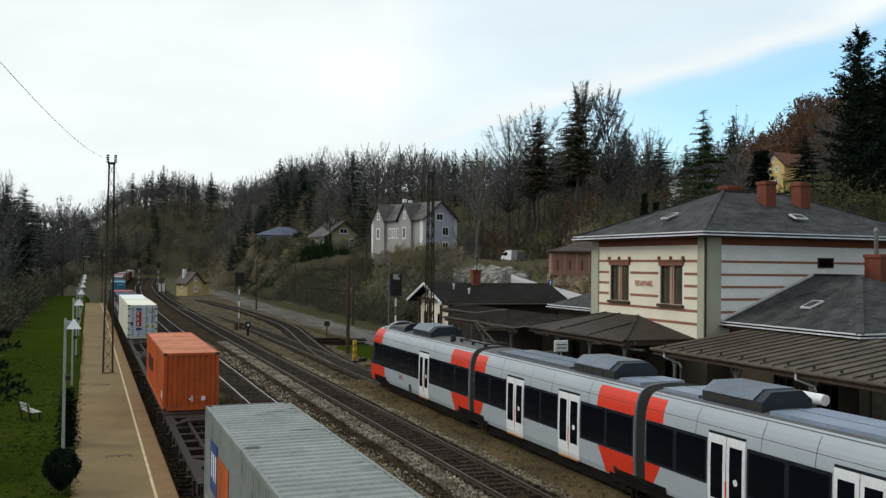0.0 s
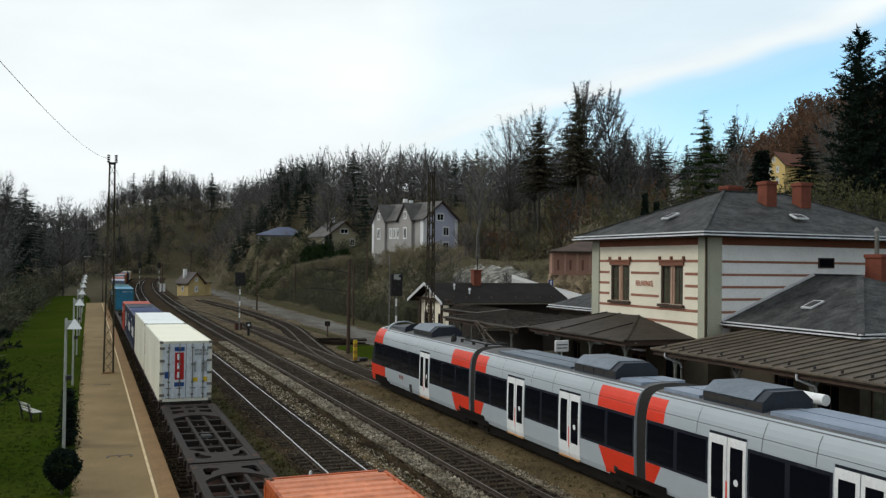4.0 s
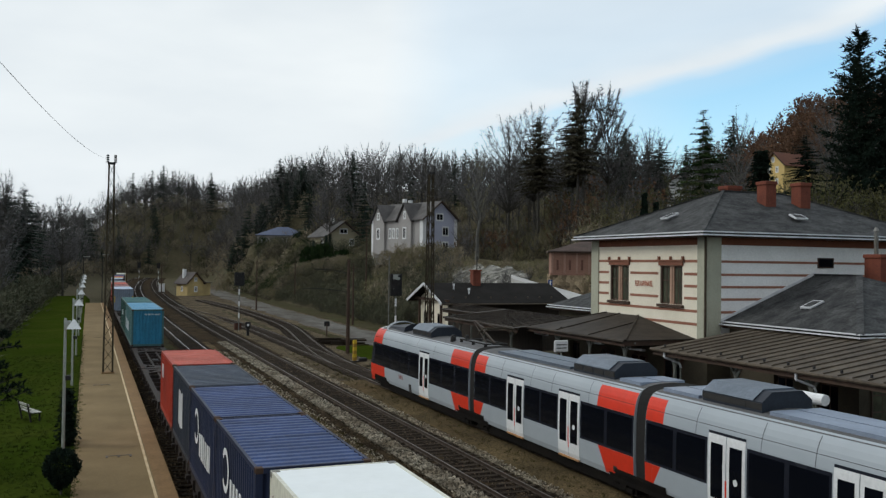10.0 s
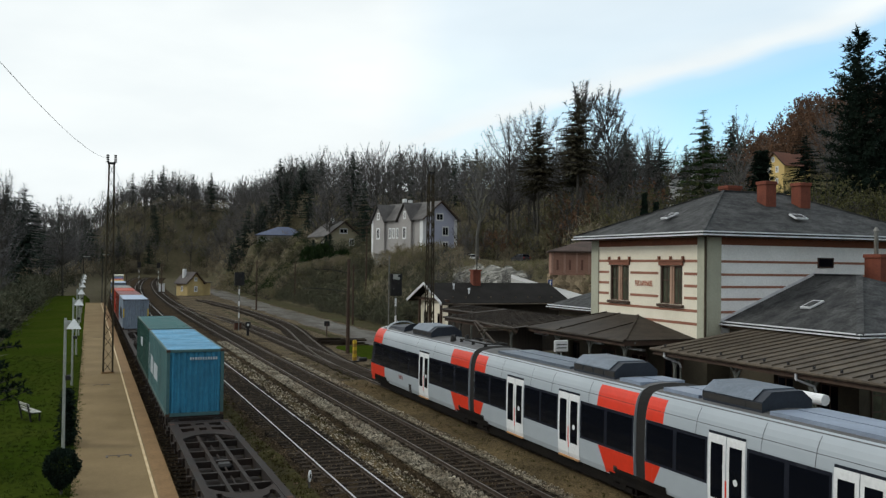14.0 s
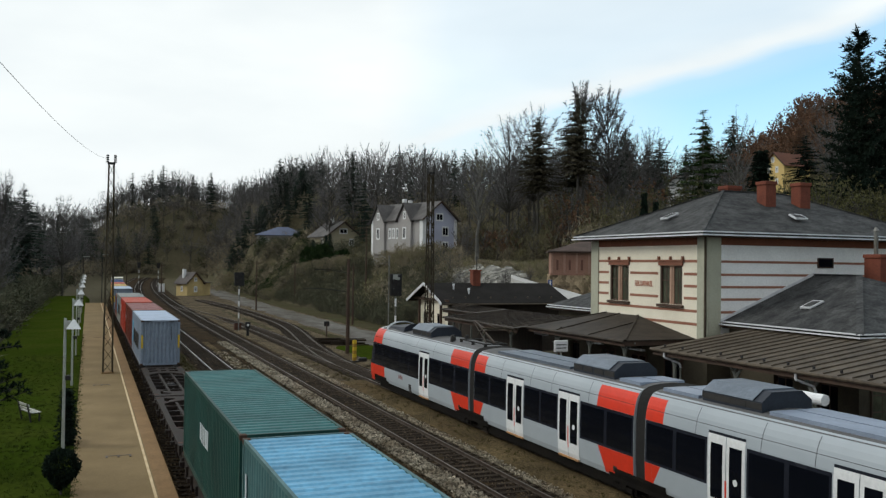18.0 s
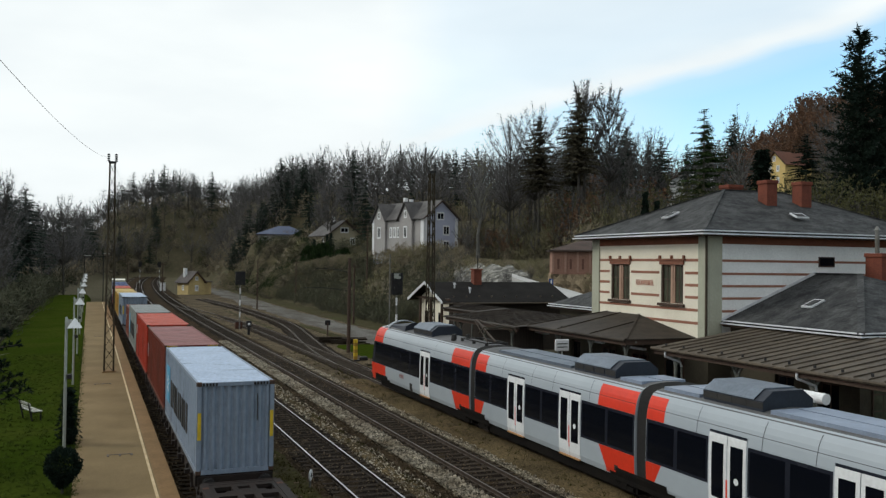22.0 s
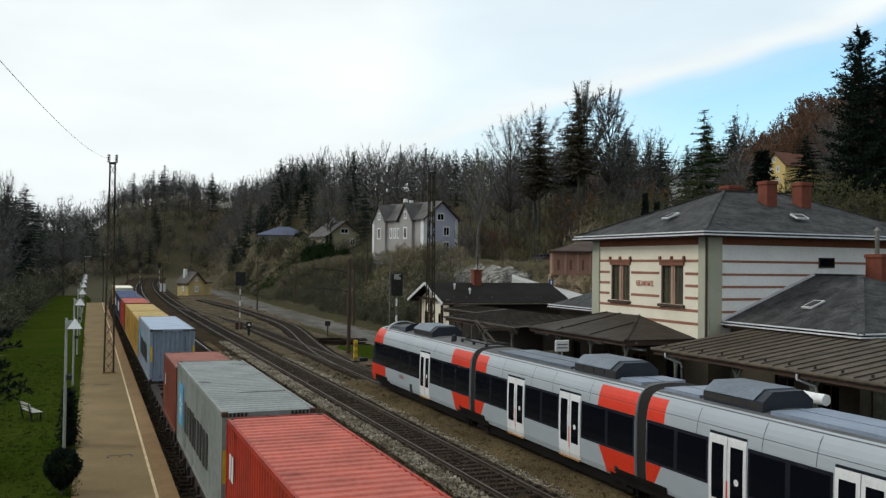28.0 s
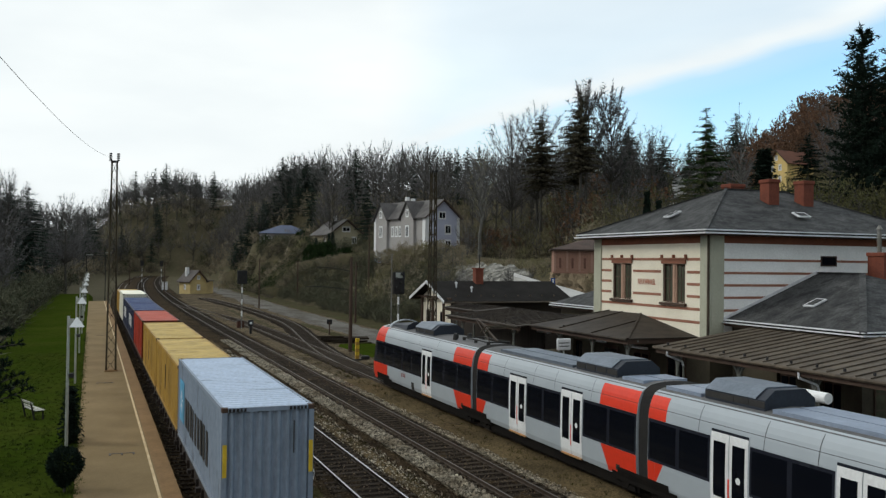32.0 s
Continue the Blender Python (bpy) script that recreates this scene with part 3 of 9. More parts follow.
def lettering(text, size, material, parent, m, name="lettering", stretch=1.0):
    cu = bpy.data.curves.new(name, "FONT")
    cu.body, cu.size, cu.extrude = text, size, 0.004
    cu.align_x, cu.align_y = "CENTER", "CENTER"
    tmp = bpy.data.objects.new(name, cu)
    scene.collection.objects.link(tmp)
    me = bpy.data.meshes.new_from_object(tmp.evaluated_get(bpy.context.evaluated_depsgraph_get()))
    bpy.data.objects.remove(tmp)
    me.materials.clear()
    me.materials.append(material)
    ob = new(name, me)
    ob.parent = parent
    ob.matrix_basis = m @ Matrix.Diagonal((stretch, 1, 1, 1))
    return ob


# Roof tones are lighter than their walls: light from above is in the colour
P = dict(
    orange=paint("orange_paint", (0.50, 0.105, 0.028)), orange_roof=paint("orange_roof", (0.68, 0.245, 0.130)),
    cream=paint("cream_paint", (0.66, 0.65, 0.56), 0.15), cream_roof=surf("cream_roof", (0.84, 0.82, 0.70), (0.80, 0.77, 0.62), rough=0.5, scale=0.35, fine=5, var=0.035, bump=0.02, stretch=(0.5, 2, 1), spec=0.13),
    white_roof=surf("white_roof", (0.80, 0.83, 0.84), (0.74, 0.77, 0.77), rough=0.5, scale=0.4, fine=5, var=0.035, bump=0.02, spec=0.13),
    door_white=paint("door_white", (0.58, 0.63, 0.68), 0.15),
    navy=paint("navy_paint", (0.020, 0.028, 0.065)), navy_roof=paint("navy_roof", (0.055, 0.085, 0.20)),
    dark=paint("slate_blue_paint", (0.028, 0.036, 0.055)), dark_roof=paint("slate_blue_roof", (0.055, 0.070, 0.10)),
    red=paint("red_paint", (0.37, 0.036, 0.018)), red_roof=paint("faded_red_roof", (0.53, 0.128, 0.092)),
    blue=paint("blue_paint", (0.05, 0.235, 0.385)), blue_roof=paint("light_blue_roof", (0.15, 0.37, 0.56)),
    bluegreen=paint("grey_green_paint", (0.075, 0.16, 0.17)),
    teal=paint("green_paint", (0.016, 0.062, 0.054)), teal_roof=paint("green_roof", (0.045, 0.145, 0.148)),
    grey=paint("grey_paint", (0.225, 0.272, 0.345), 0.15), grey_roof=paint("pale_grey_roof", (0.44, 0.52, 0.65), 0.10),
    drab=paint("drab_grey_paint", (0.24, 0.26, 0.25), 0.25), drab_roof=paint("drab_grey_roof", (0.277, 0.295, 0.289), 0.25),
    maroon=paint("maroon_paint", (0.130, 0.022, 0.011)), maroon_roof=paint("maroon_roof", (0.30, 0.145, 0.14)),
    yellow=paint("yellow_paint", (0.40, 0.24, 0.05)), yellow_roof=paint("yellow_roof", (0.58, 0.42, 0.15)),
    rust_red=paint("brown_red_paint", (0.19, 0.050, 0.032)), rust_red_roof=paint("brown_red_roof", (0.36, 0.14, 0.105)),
    skyblue=paint("sky_blue_paint", (0.10, 0.36, 0.58)), signal_red=paint("bright_red_paint", (0.40, 0.022, 0.024), 0.1), mark_yellow=paint("marking_yellow", (0.60, 0.42, 0.04), 0.1),
    casting=paint("rusty_casting", (0.085, 0.050, 0.034), 0.4, 0.8),
    mark_blue=paint("marking_blue", (0.03, 0.07, 0.22), 0.1),
)


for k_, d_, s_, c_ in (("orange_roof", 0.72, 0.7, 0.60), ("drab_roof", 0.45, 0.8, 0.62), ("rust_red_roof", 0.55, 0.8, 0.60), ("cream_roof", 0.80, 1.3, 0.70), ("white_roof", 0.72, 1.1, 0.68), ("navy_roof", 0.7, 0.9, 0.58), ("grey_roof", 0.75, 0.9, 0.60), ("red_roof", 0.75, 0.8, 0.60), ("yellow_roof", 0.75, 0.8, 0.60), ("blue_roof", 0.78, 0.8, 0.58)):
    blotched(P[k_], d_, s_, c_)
for k_ in ("orange", "red", "rust_red", "navy", "blue", "teal", "grey", "drab", "yellow", "maroon"):
    blotched(P[k_], 0.62, 1.2, 0.62, (1, 1.2, 0.35))


def bars(t, mat, y0, y1, z0, z1, n, along="y", side="west", seed=3):
    """Writing that cannot be read: short upright strokes in a row."""
    rnd = random.Random(seed)
    for i in range(n):
        f = (i + 0.1) / n
        a, b = y0 + (y1 - y0) * f, y0 + (y1 - y0) * (f + rnd.uniform(0.45, 0.66) / n)
        lo, hi = z0 + (z1 - z0) * rnd.choice((0.0, 0.0, 0.04)), z1 - (z1 - z0) * rnd.choice((0.0, 0.0, 0.05))
        if side == "west":
            bm = slab(-CW / 2 - 0.006, min(a, b), lo, -CW / 2 + 0.01, max(a, b), hi)
        else:
            bm = slab(min(a, b), -0.03, lo, max(a, b), -0.0, hi)
        ob = part("lettering", bm, mat, t)
    return ob


L40, L20, H8, H9 = 12.19, 6.06, 2.591, 2.896
TRAIN = []            # (thing, place along the train, its length)


def load(t, u, length):
    TRAIN.append((t, u, length, WAGON_TOP))
    return t


def round_logo(t, mat, y, z, r, thick=0.35):
    """A ring-shaped mark on the west side."""
    bm = bmesh.new()
    n = 20
    for i in range(int(n * 0.8)):
        a0, a1 = 2 * math.pi * i / n + 0.6, 2 * math.pi * (i + 1) / n + 0.6
        x = -CW / 2 - 0.006
        face(bm, *[(x, y + q * math.cos(a), z + q * math.sin(a)) for q, a in ((r, a0), (r, a1), (r * (1 - thick), a1), (r * (1 - thick), a0))])
    return part("logo", bm, mat, t)


def star_plate(t, y, z, s):
    bm = bmesh.new()
    box(bm, -CW / 2 - 0.006, y - s, z - s, -CW / 2 + 0.01, y + s, z + s)
    part("logo", bm, P["skyblue"], t)
    bm = bmesh.new()
    x = -CW / 2 - 0.012
    for k in range(7):
        a = 2 * math.pi * k / 7 + 0.3
        face(bm, (x, y + 0.75 * s * math.cos(a), z + 0.75 * s * math.sin(a)), (x, y + 0.2 * s * math.cos(a + 0.5), z + 0.2 * s * math.sin(a + 0.5)), (x, y + 0.2 * s * math.cos(a - 0.5), z + 0.2 * s * math.sin(a - 0.5)))
    part("star", bm, M["white"], t)


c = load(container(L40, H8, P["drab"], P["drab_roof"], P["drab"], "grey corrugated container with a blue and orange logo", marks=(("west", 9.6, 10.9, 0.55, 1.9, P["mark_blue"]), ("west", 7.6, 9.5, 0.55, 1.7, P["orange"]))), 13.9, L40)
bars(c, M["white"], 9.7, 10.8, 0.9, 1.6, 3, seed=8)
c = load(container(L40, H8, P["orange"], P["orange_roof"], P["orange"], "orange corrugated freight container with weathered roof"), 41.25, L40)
bars(c, M["white"], 1.2, 0.5, 0.5, 0.8, 5)
bars(c, P["maroon"], 10.6, 6.8, 0.9, 1.65, 9, seed=6)
bars(c, M["white"], 0.0, 0.12, 0.38, 0.66, 1, side="end", seed=1)
bars(c, M["white"], -0.13, 0.1, 0.48, 0.55, 1, side="end", seed=2)
bars(c, M["white"], 0.42, 0.72, 0.42, 0.62, 1, side="end", seed=5)
c = load(container(L40, H9, P["door_white"], P["cream_roof"], P["cream"], "cream refrigerated container with white double doors and a red panel", doors_front=True, side_mat=P["cream"], smooth_sides=True, roof_ribs="shallow",
                   marks=(("end", -0.52, -0.10, 1.05, 2.35, P["signal_red"], 0.01), ("end", -0.54, -0.08, 2.42, 2.62, P["mark_blue"], 0.01), ("end", -0.54, -0.08, 0.72, 0.92, P["mark_blue"], 0.01),
                          ("end", -0.98, -0.76, 1.12, 1.44, P["mark_blue"], 0.004), ("end", 0.33, 0.55, 0.92, 1.13, P["mark_yellow"], 0.004), ("end", 0.78, 1.0, 0.92, 1.15, P["mark_yellow"], 0.004), ("end", -0.9, -0.78, 2.33, 2.46, P["drab"], 0.004))), 80.4, L40)
for z in (2.0, 1.57, 1.14):
    bars(c, M["white"], -0.44, -0.18, z, z + 0.28, 1, side="end", seed=7).location.y = -0.012
for z in (2.38, 2.2):
    bars(c, P["drab"], 0.42, 1.05, z, z + 0.13, 9, side="end", seed=int(z * 10))
bars(c, P["drab"], 0.72, 1.0, 1.4, 1.95, 5, side="end", seed=9)
bars(c, P["drab"], 0.36, 0.5, 1.4, 1.9, 2, side="end", seed=4)
bars(c, P["drab"], L40 - 0.62, L40 - 0.40, 2.05, 2.35, 1, seed=61)
for z in (1.75, 1.45, 1.15):
    bars(c, P["signal_red"], L40 - 0.62, L40 - 0.40, z, z + 0.24, 1, seed=int(z * 20))
c = load(container(L40, H9, P["cream"], P["white_roof"], P["cream"], "white refrigerated container with a stained flat roof", smooth_sides=True, roof_ribs=False), 93.05, L40)
part("header_plate", slab(-1.05, -0.016, H9 - 0.17, 1.05, -0.002, H9 - 0.02), P["grey"], c, "grey steel header plate")
for s in (-1, 1):
    part("marking", slab(s * 0.83 - 0.22, -0.022, H9 - 0.15, s * 0.83 + 0.22, -0.018, H9 - 0.03), M["white"], c, "white warning strip with black dashes")
    for k in range(4):
        x = s * 0.83 - 0.165 + 0.11 * k
        bm = bmesh.new()
        prism(bm, None, [(x - 0.045, -0.027, H9 - 0.12), (x + 0.015, -0.027, H9 - 0.12), (x + 0.045, -0.027, H9 - 0.06), (x - 0.015, -0.027, H9 - 0.06)], [(x - 0.045, -0.0235, H9 - 0.12), (x + 0.015, -0.0235, H9 - 0.12), (x + 0.045, -0.0235, H9 - 0.06), (x - 0.015, -0.0235, H9 - 0.06)])
        part("dash", bm, M["black"], c, "black dash")
for k in range(4):
    part("bolt", slab(-0.47 + 0.3 * k, -0.024, H9 - 0.11, -0.44 + 0.3 * k, -0.017, H9 - 0.07), M["black"], c)
bars(c, P["maroon"], L40 - 0.35, L40 - 0.25, 0.5, 2.5, 1)
for k in range(2):
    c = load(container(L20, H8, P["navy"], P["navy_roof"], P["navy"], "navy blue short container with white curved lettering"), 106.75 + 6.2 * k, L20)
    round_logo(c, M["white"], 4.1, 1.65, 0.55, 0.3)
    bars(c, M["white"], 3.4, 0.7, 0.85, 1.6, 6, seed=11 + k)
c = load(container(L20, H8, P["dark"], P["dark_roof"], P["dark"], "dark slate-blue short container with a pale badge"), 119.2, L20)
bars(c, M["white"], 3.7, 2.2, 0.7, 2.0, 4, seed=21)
c = load(container(L20, H8, P["red"], P["red_roof"], P["red"], "red short container with a lighter-toned pink roof"), 125.6, L20)
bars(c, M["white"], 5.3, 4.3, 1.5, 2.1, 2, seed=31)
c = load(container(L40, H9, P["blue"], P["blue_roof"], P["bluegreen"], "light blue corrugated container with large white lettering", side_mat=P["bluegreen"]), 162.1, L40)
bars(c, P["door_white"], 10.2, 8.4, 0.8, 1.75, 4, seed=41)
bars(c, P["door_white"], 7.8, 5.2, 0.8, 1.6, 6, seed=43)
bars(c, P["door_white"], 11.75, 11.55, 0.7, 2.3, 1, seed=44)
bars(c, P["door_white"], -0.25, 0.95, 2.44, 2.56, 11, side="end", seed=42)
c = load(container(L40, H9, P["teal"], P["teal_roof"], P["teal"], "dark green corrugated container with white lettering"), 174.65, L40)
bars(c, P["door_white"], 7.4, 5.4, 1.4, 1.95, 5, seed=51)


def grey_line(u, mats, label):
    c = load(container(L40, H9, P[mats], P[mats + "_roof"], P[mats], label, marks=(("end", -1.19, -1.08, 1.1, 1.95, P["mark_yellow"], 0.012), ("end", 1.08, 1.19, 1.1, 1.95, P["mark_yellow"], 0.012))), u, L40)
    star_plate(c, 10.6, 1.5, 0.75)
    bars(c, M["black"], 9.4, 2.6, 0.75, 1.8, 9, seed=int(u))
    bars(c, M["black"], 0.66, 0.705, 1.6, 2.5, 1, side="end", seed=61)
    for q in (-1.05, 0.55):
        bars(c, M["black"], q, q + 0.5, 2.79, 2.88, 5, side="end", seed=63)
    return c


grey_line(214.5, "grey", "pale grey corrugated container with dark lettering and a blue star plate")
c = load(container(L40, H9, P["maroon"], P["maroon_roof"], P["maroon"], "maroon corrugated container with a ribbed, lighter-toned roof"), 227.3, L40)
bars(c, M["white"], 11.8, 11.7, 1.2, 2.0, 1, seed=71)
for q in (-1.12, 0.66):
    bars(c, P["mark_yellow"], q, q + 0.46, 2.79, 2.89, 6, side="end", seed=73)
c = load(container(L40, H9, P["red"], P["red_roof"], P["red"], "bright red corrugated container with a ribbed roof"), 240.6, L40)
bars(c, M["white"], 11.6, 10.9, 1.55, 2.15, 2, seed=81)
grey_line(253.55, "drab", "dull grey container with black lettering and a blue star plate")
c = load(container(L20, H8, P["rust_red"], P["rust_red_roof"], P["rust_red"], "brownish red short container with a stained, lighter-toned roof"), 266.3, L20)
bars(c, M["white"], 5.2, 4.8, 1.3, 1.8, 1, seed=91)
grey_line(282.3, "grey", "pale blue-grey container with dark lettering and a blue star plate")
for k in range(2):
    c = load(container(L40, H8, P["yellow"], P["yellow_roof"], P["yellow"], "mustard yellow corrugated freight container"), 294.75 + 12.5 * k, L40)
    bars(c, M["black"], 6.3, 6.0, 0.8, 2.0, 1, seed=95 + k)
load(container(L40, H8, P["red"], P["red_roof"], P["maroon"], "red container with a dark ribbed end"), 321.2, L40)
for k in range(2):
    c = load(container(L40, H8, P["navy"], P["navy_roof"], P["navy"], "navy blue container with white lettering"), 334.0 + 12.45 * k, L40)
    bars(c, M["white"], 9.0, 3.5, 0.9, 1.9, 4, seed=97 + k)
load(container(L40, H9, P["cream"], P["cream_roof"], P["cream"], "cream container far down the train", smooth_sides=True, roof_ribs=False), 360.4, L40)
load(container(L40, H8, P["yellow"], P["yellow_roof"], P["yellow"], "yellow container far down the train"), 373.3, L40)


def pierced_plate(outline, holes, top, thick):
    """A flat plate in plan with openings cut through it."""
    bm = bmesh.new()
    edges, loops = [], []
    for ring in [outline] + holes:
        v = [bm.verts.new((x, y, top)) for x, y in ring]
        edges += [bm.edges.new((v[q], v[(q + 1) % len(v)])) for q in range(len(v))]
        loops.append(v)
    bmesh.ops.triangle_fill(bm, use_beauty=True, edges=edges)
    for v in loops:
        w = [bm.verts.new((p.co.x, p.co.y, top - thick)) for p in v]
        for q in range(len(v)):
            bm.faces.new((v[q], v[(q + 1) % len(v)], w[(q + 1) % len(v)], w[q]))
    return bm


def end_deck(kind, top):
    """The pierced deck at a section's end: 0 beside the joint, 1 at the wagon's outer end; its opening is arched."""
    far, dip = (2.35, 0.85) if kind == 0 else (3.7, 0.80)
    arch = [(0.97 - 1.94 * q / 16, far - dip * math.sin(math.pi * q / 16) ** 0.8) for q in range(17)]
    outline = [(-0.975, 0.2), (0.975, 0.2)] + [(x * 1.005, y) for x, y in arch]
    holes = []
    for s in (-1, 1):
        if kind == 0:        # rounded, horn-shaped
            holes.append([(s * x, y) for x, y in ((0.34, 0.78), (0.48, 0.68), (0.70, 0.62), (0.84, 0.66), (0.88, 0.80), (0.87, 1.50), (0.80, 1.62), (0.70, 1.58), (0.66, 1.30), (0.54, 1.08), (0.38, 0.94))])
        else:
            holes.append([(s * x, y) for x, y in ((0.36, 0.50), (0.86, 0.50), (0.86, 1.15), (0.62, 1.15), (0.56, 1.02), (0.36, 1.0))])
            holes.append([(s * x, y) for x, y in ((0.34, 1.58), (0.86, 1.58), (0.86, 2.30), (0.70, 2.34), (0.60, 2.16), (0.34, 2.05))])
    if kind:
        holes.append([(-0.18, 0.55), (0.18, 0.55), (0.18, 0.82), (-0.18, 0.82)])
        holes.append([(-0.15, 1.55), (0.15, 1.55), (0.15, 2.1), (-0.15, 2.1)])
    return pierced_plate(outline, holes, top, 0.12)


def wagon(length, sections=2):
    """An articulated container wagon: pierced end decks and open pockets between side sills, on bogies."""
    t = thing("container_wagon", Matrix(), "articulated flat wagon with an open rusty skeleton frame", "wagon", "wagons of the goods train")
    z1 = WAGON_TOP - 0.012
    half = length / sections
    for k in range(sections):
        a, b = half * k + (0.55 if k == 0 else 0.12), half * (k + 1) - (0.55 if k == sections - 1 else 0.12)
        for s in (-1, 1):
            bm = bmesh.new()
            x0, x1 = sorted((s * 1.22, s * 0.98))
            box(bm, x0, a, z1 - 0.36, x1, b, z1)
            x0, x1 = sorted((s * 1.30, s * 1.21))
            for q in range(9):
                y = a + (b - a) * (q + 0.5) / 9
                box(bm, x0, y - 0.06, z1 - 0.34, x1, y + 0.06, z1 - 0.05)
            for q in range(5):
                y = a + (b - a) * (q + 0.7) / 5
                box(bm, min(s * 1.22, s * 1.38), y - 0.15, z1 - 0.30, max(s * 1.22, s * 1.38), y + 0.1, z1 - 0.16)
            part("side_sill", bm, M["wagon"], t)
        outer = (k == 0, k == sections - 1)
        for ye, s, kind in ((a, 1, 1 if outer[0] else 0), (b, -1, 1 if outer[1] else 0)):
            d_ = part("end_deck", end_deck(kind, z1 - 0.012), M["wagon"], t, "pierced steel deck plate")
            d_.matrix_basis = pose(0, ye, 0, 0, 0, 0 if s > 0 else 180)
            for sx in (-1, 1):
                part("twist_lock", slab(sx * 1.10 - 0.09, ye + s * 0.55 - 0.1, z1 - 0.02, sx * 1.10 + 0.09, ye + s * 0.55 + 0.1, z1 + 0.004), M["wagon_floor"], t)
            part("deck_beam", slab(-0.97, min(ye, ye + s * 0.2), z1 - 0.32, 0.97, max(ye, ye + s * 0.2), z1 - 0.005), M["wagon"], t)
        p0, p1 = a + (3.3 if outer[0] else 2.0), b - (3.3 if outer[1] else 2.0)
        n = 5
        for q in range(n):
            y = p0 + (p1 - p0) * (q + 0.5) / n
            part("cross_beam", slab(-0.98, y - 0.07, z1 - 0.28, 0.98, y + 0.07, z1 - 0.07), M["wagon"], t)
        for x in (-0.36, 0.36):
            part("long_beam", slab(x - 0.06, p0 - 0.4, z1 - 0.26, x + 0.06, p1 + 0.4, z1 - 0.05), M["wagon"], t)
        bm = bmesh.new()
        tube(bm, (0, p0 - 0.5, z1 - 0.22), (0, p1 + 0.5, z1 - 0.22), 0.035, n=8)
        part("brake_pipe", bm, M["wagon"], t)
        part("brake_cylinder", slab(-0.26, (p0 + p1) / 2 - 0.5, z1 - 0.32, 0.26, (p0 + p1) / 2 + 0.4, z1 - 0.10, 0.08), M["black"], t)
        part("under_plate", slab(-0.97, a + 0.3, 0.74, 0.97, b - 0.3, 0.78), M["wagon_floor"] if k == 0 else M["wagon"], t, "rusty floor pan below the deck")
    bogies = [1.75] + [half * k for k in range(1, sections)] + [length - 1.75]
    for y in bogies:
        bg = part("bogie", slab(-0.12, -1.15, 0.40, 0.12, 1.15, 0.74), M["wagon"], t)
        bg.matrix_basis = pose(0, y, 0)
        for s in (-1, 1):
            bm = bmesh.new()
            box(bm, s * 1.0 - 0.07, -1.25, 0.42, s * 1.0 + 0.07, 1.25, 0.66)
            for yy in (-0.9, 0.9):
                box(bm, s * 1.02 - 0.11, yy - 0.16, 0.30, s * 1.02 + 0.11, yy + 0.16, 0.62)
            part("side_frame", bm, M["wagon"], bg)
        for yy in (-0.9, 0.9):
            bm = bmesh.new()
            tube(bm, (-0.9, yy, 0.46), (0.9, yy, 0.46), 0.08, n=8)
            for s in (-1, 1):
                tube(bm, (s * 0.68, yy, 0.46), (s * 0.82, yy, 0.46), 0.46, n=20)
            part("wheelset", bm, M["rail"], bg)
    for y, s in ((0.45, -1), (length - 0.45, 1)):
        bm = bmesh.new()
        box(bm, -1.15, min(y, y + s * 0.1), z1 - 0.4, 1.15, max(y, y + s * 0.1), z1 - 0.02)
        part("headstock", bm, M["wagon"], t)
        for x in (-0.875, 0.875):
            bm = bmesh.new()
            tube(bm, (x, y + s * 0.08, 1.02 - 0.06), (x, y + s * 0.40, 1.02 - 0.06), 0.09, n=10)
            tube(bm, (x, y + s * 0.40, 1.02 - 0.06), (x, y + s * 0.44, 1.02 - 0.06), 0.21, n=16)
            part("buffer", bm, M["black"], t)
    return t


WAGONS = ((0.6, 26.3, 2), (27.0, 26.6, 2), (53.7, 26.2, 2), (79.95, 26.2, 2), (106.3, 26.1, 2), (132.5, 28.9, 2), (161.5, 26.2, 2), (187.75, 26.2, 2), (214.05, 26.1, 2), (240.2, 26.0, 2), (266.0, 15.8, 1), (281.9, 25.9, 2),
          (307.0, 27.0, 2), (333.6, 26.1, 2), (359.9, 26.6, 2))
_w = {}
for u, length, n in WAGONS:
    if (length, n) in _w:
        w_ = copy_thing(_w[length, n], Matrix())
    else:
        w_ = _w[length, n] = wagon(length, n)
    TRAIN.append((w_, u, length, 0.0))


# ---- the traffic on the hillside lane ----
VP = dict(silver=surf("car_silver", (0.52, 0.53, 0.54), (0.46, 0.47, 0.48), rough=0.3, scale=0.6, fine=6, var=0.08, bump=0.01),
          white=surf("car_white", (0.84, 0.85, 0.86), (0.76, 0.77, 0.78), rough=0.3, scale=0.6, fine=6, var=0.08, bump=0.01),
          bluish=surf("car_pale_blue", (0.36, 0.45, 0.58), (0.32, 0.40, 0.52), rough=0.3, scale=0.6, fine=6, var=0.08, bump=0.01),
          dark=surf("car_dark_grey", (0.045, 0.045, 0.05), (0.035, 0.035, 0.04), rough=0.3, scale=0.6, fine=6, var=0.1, bump=0.01),
          grey=surf("car_mid_grey", (0.17, 0.17, 0.165), (0.14, 0.14, 0.14), rough=0.35, scale=0.6, fine=6, var=0.1, bump=0.01),
          tyre=surf("car_tyre", (0.02, 0.02, 0.02), (0.03, 0.03, 0.03), rough=0.9, scale=2, fine=20, var=0.2))


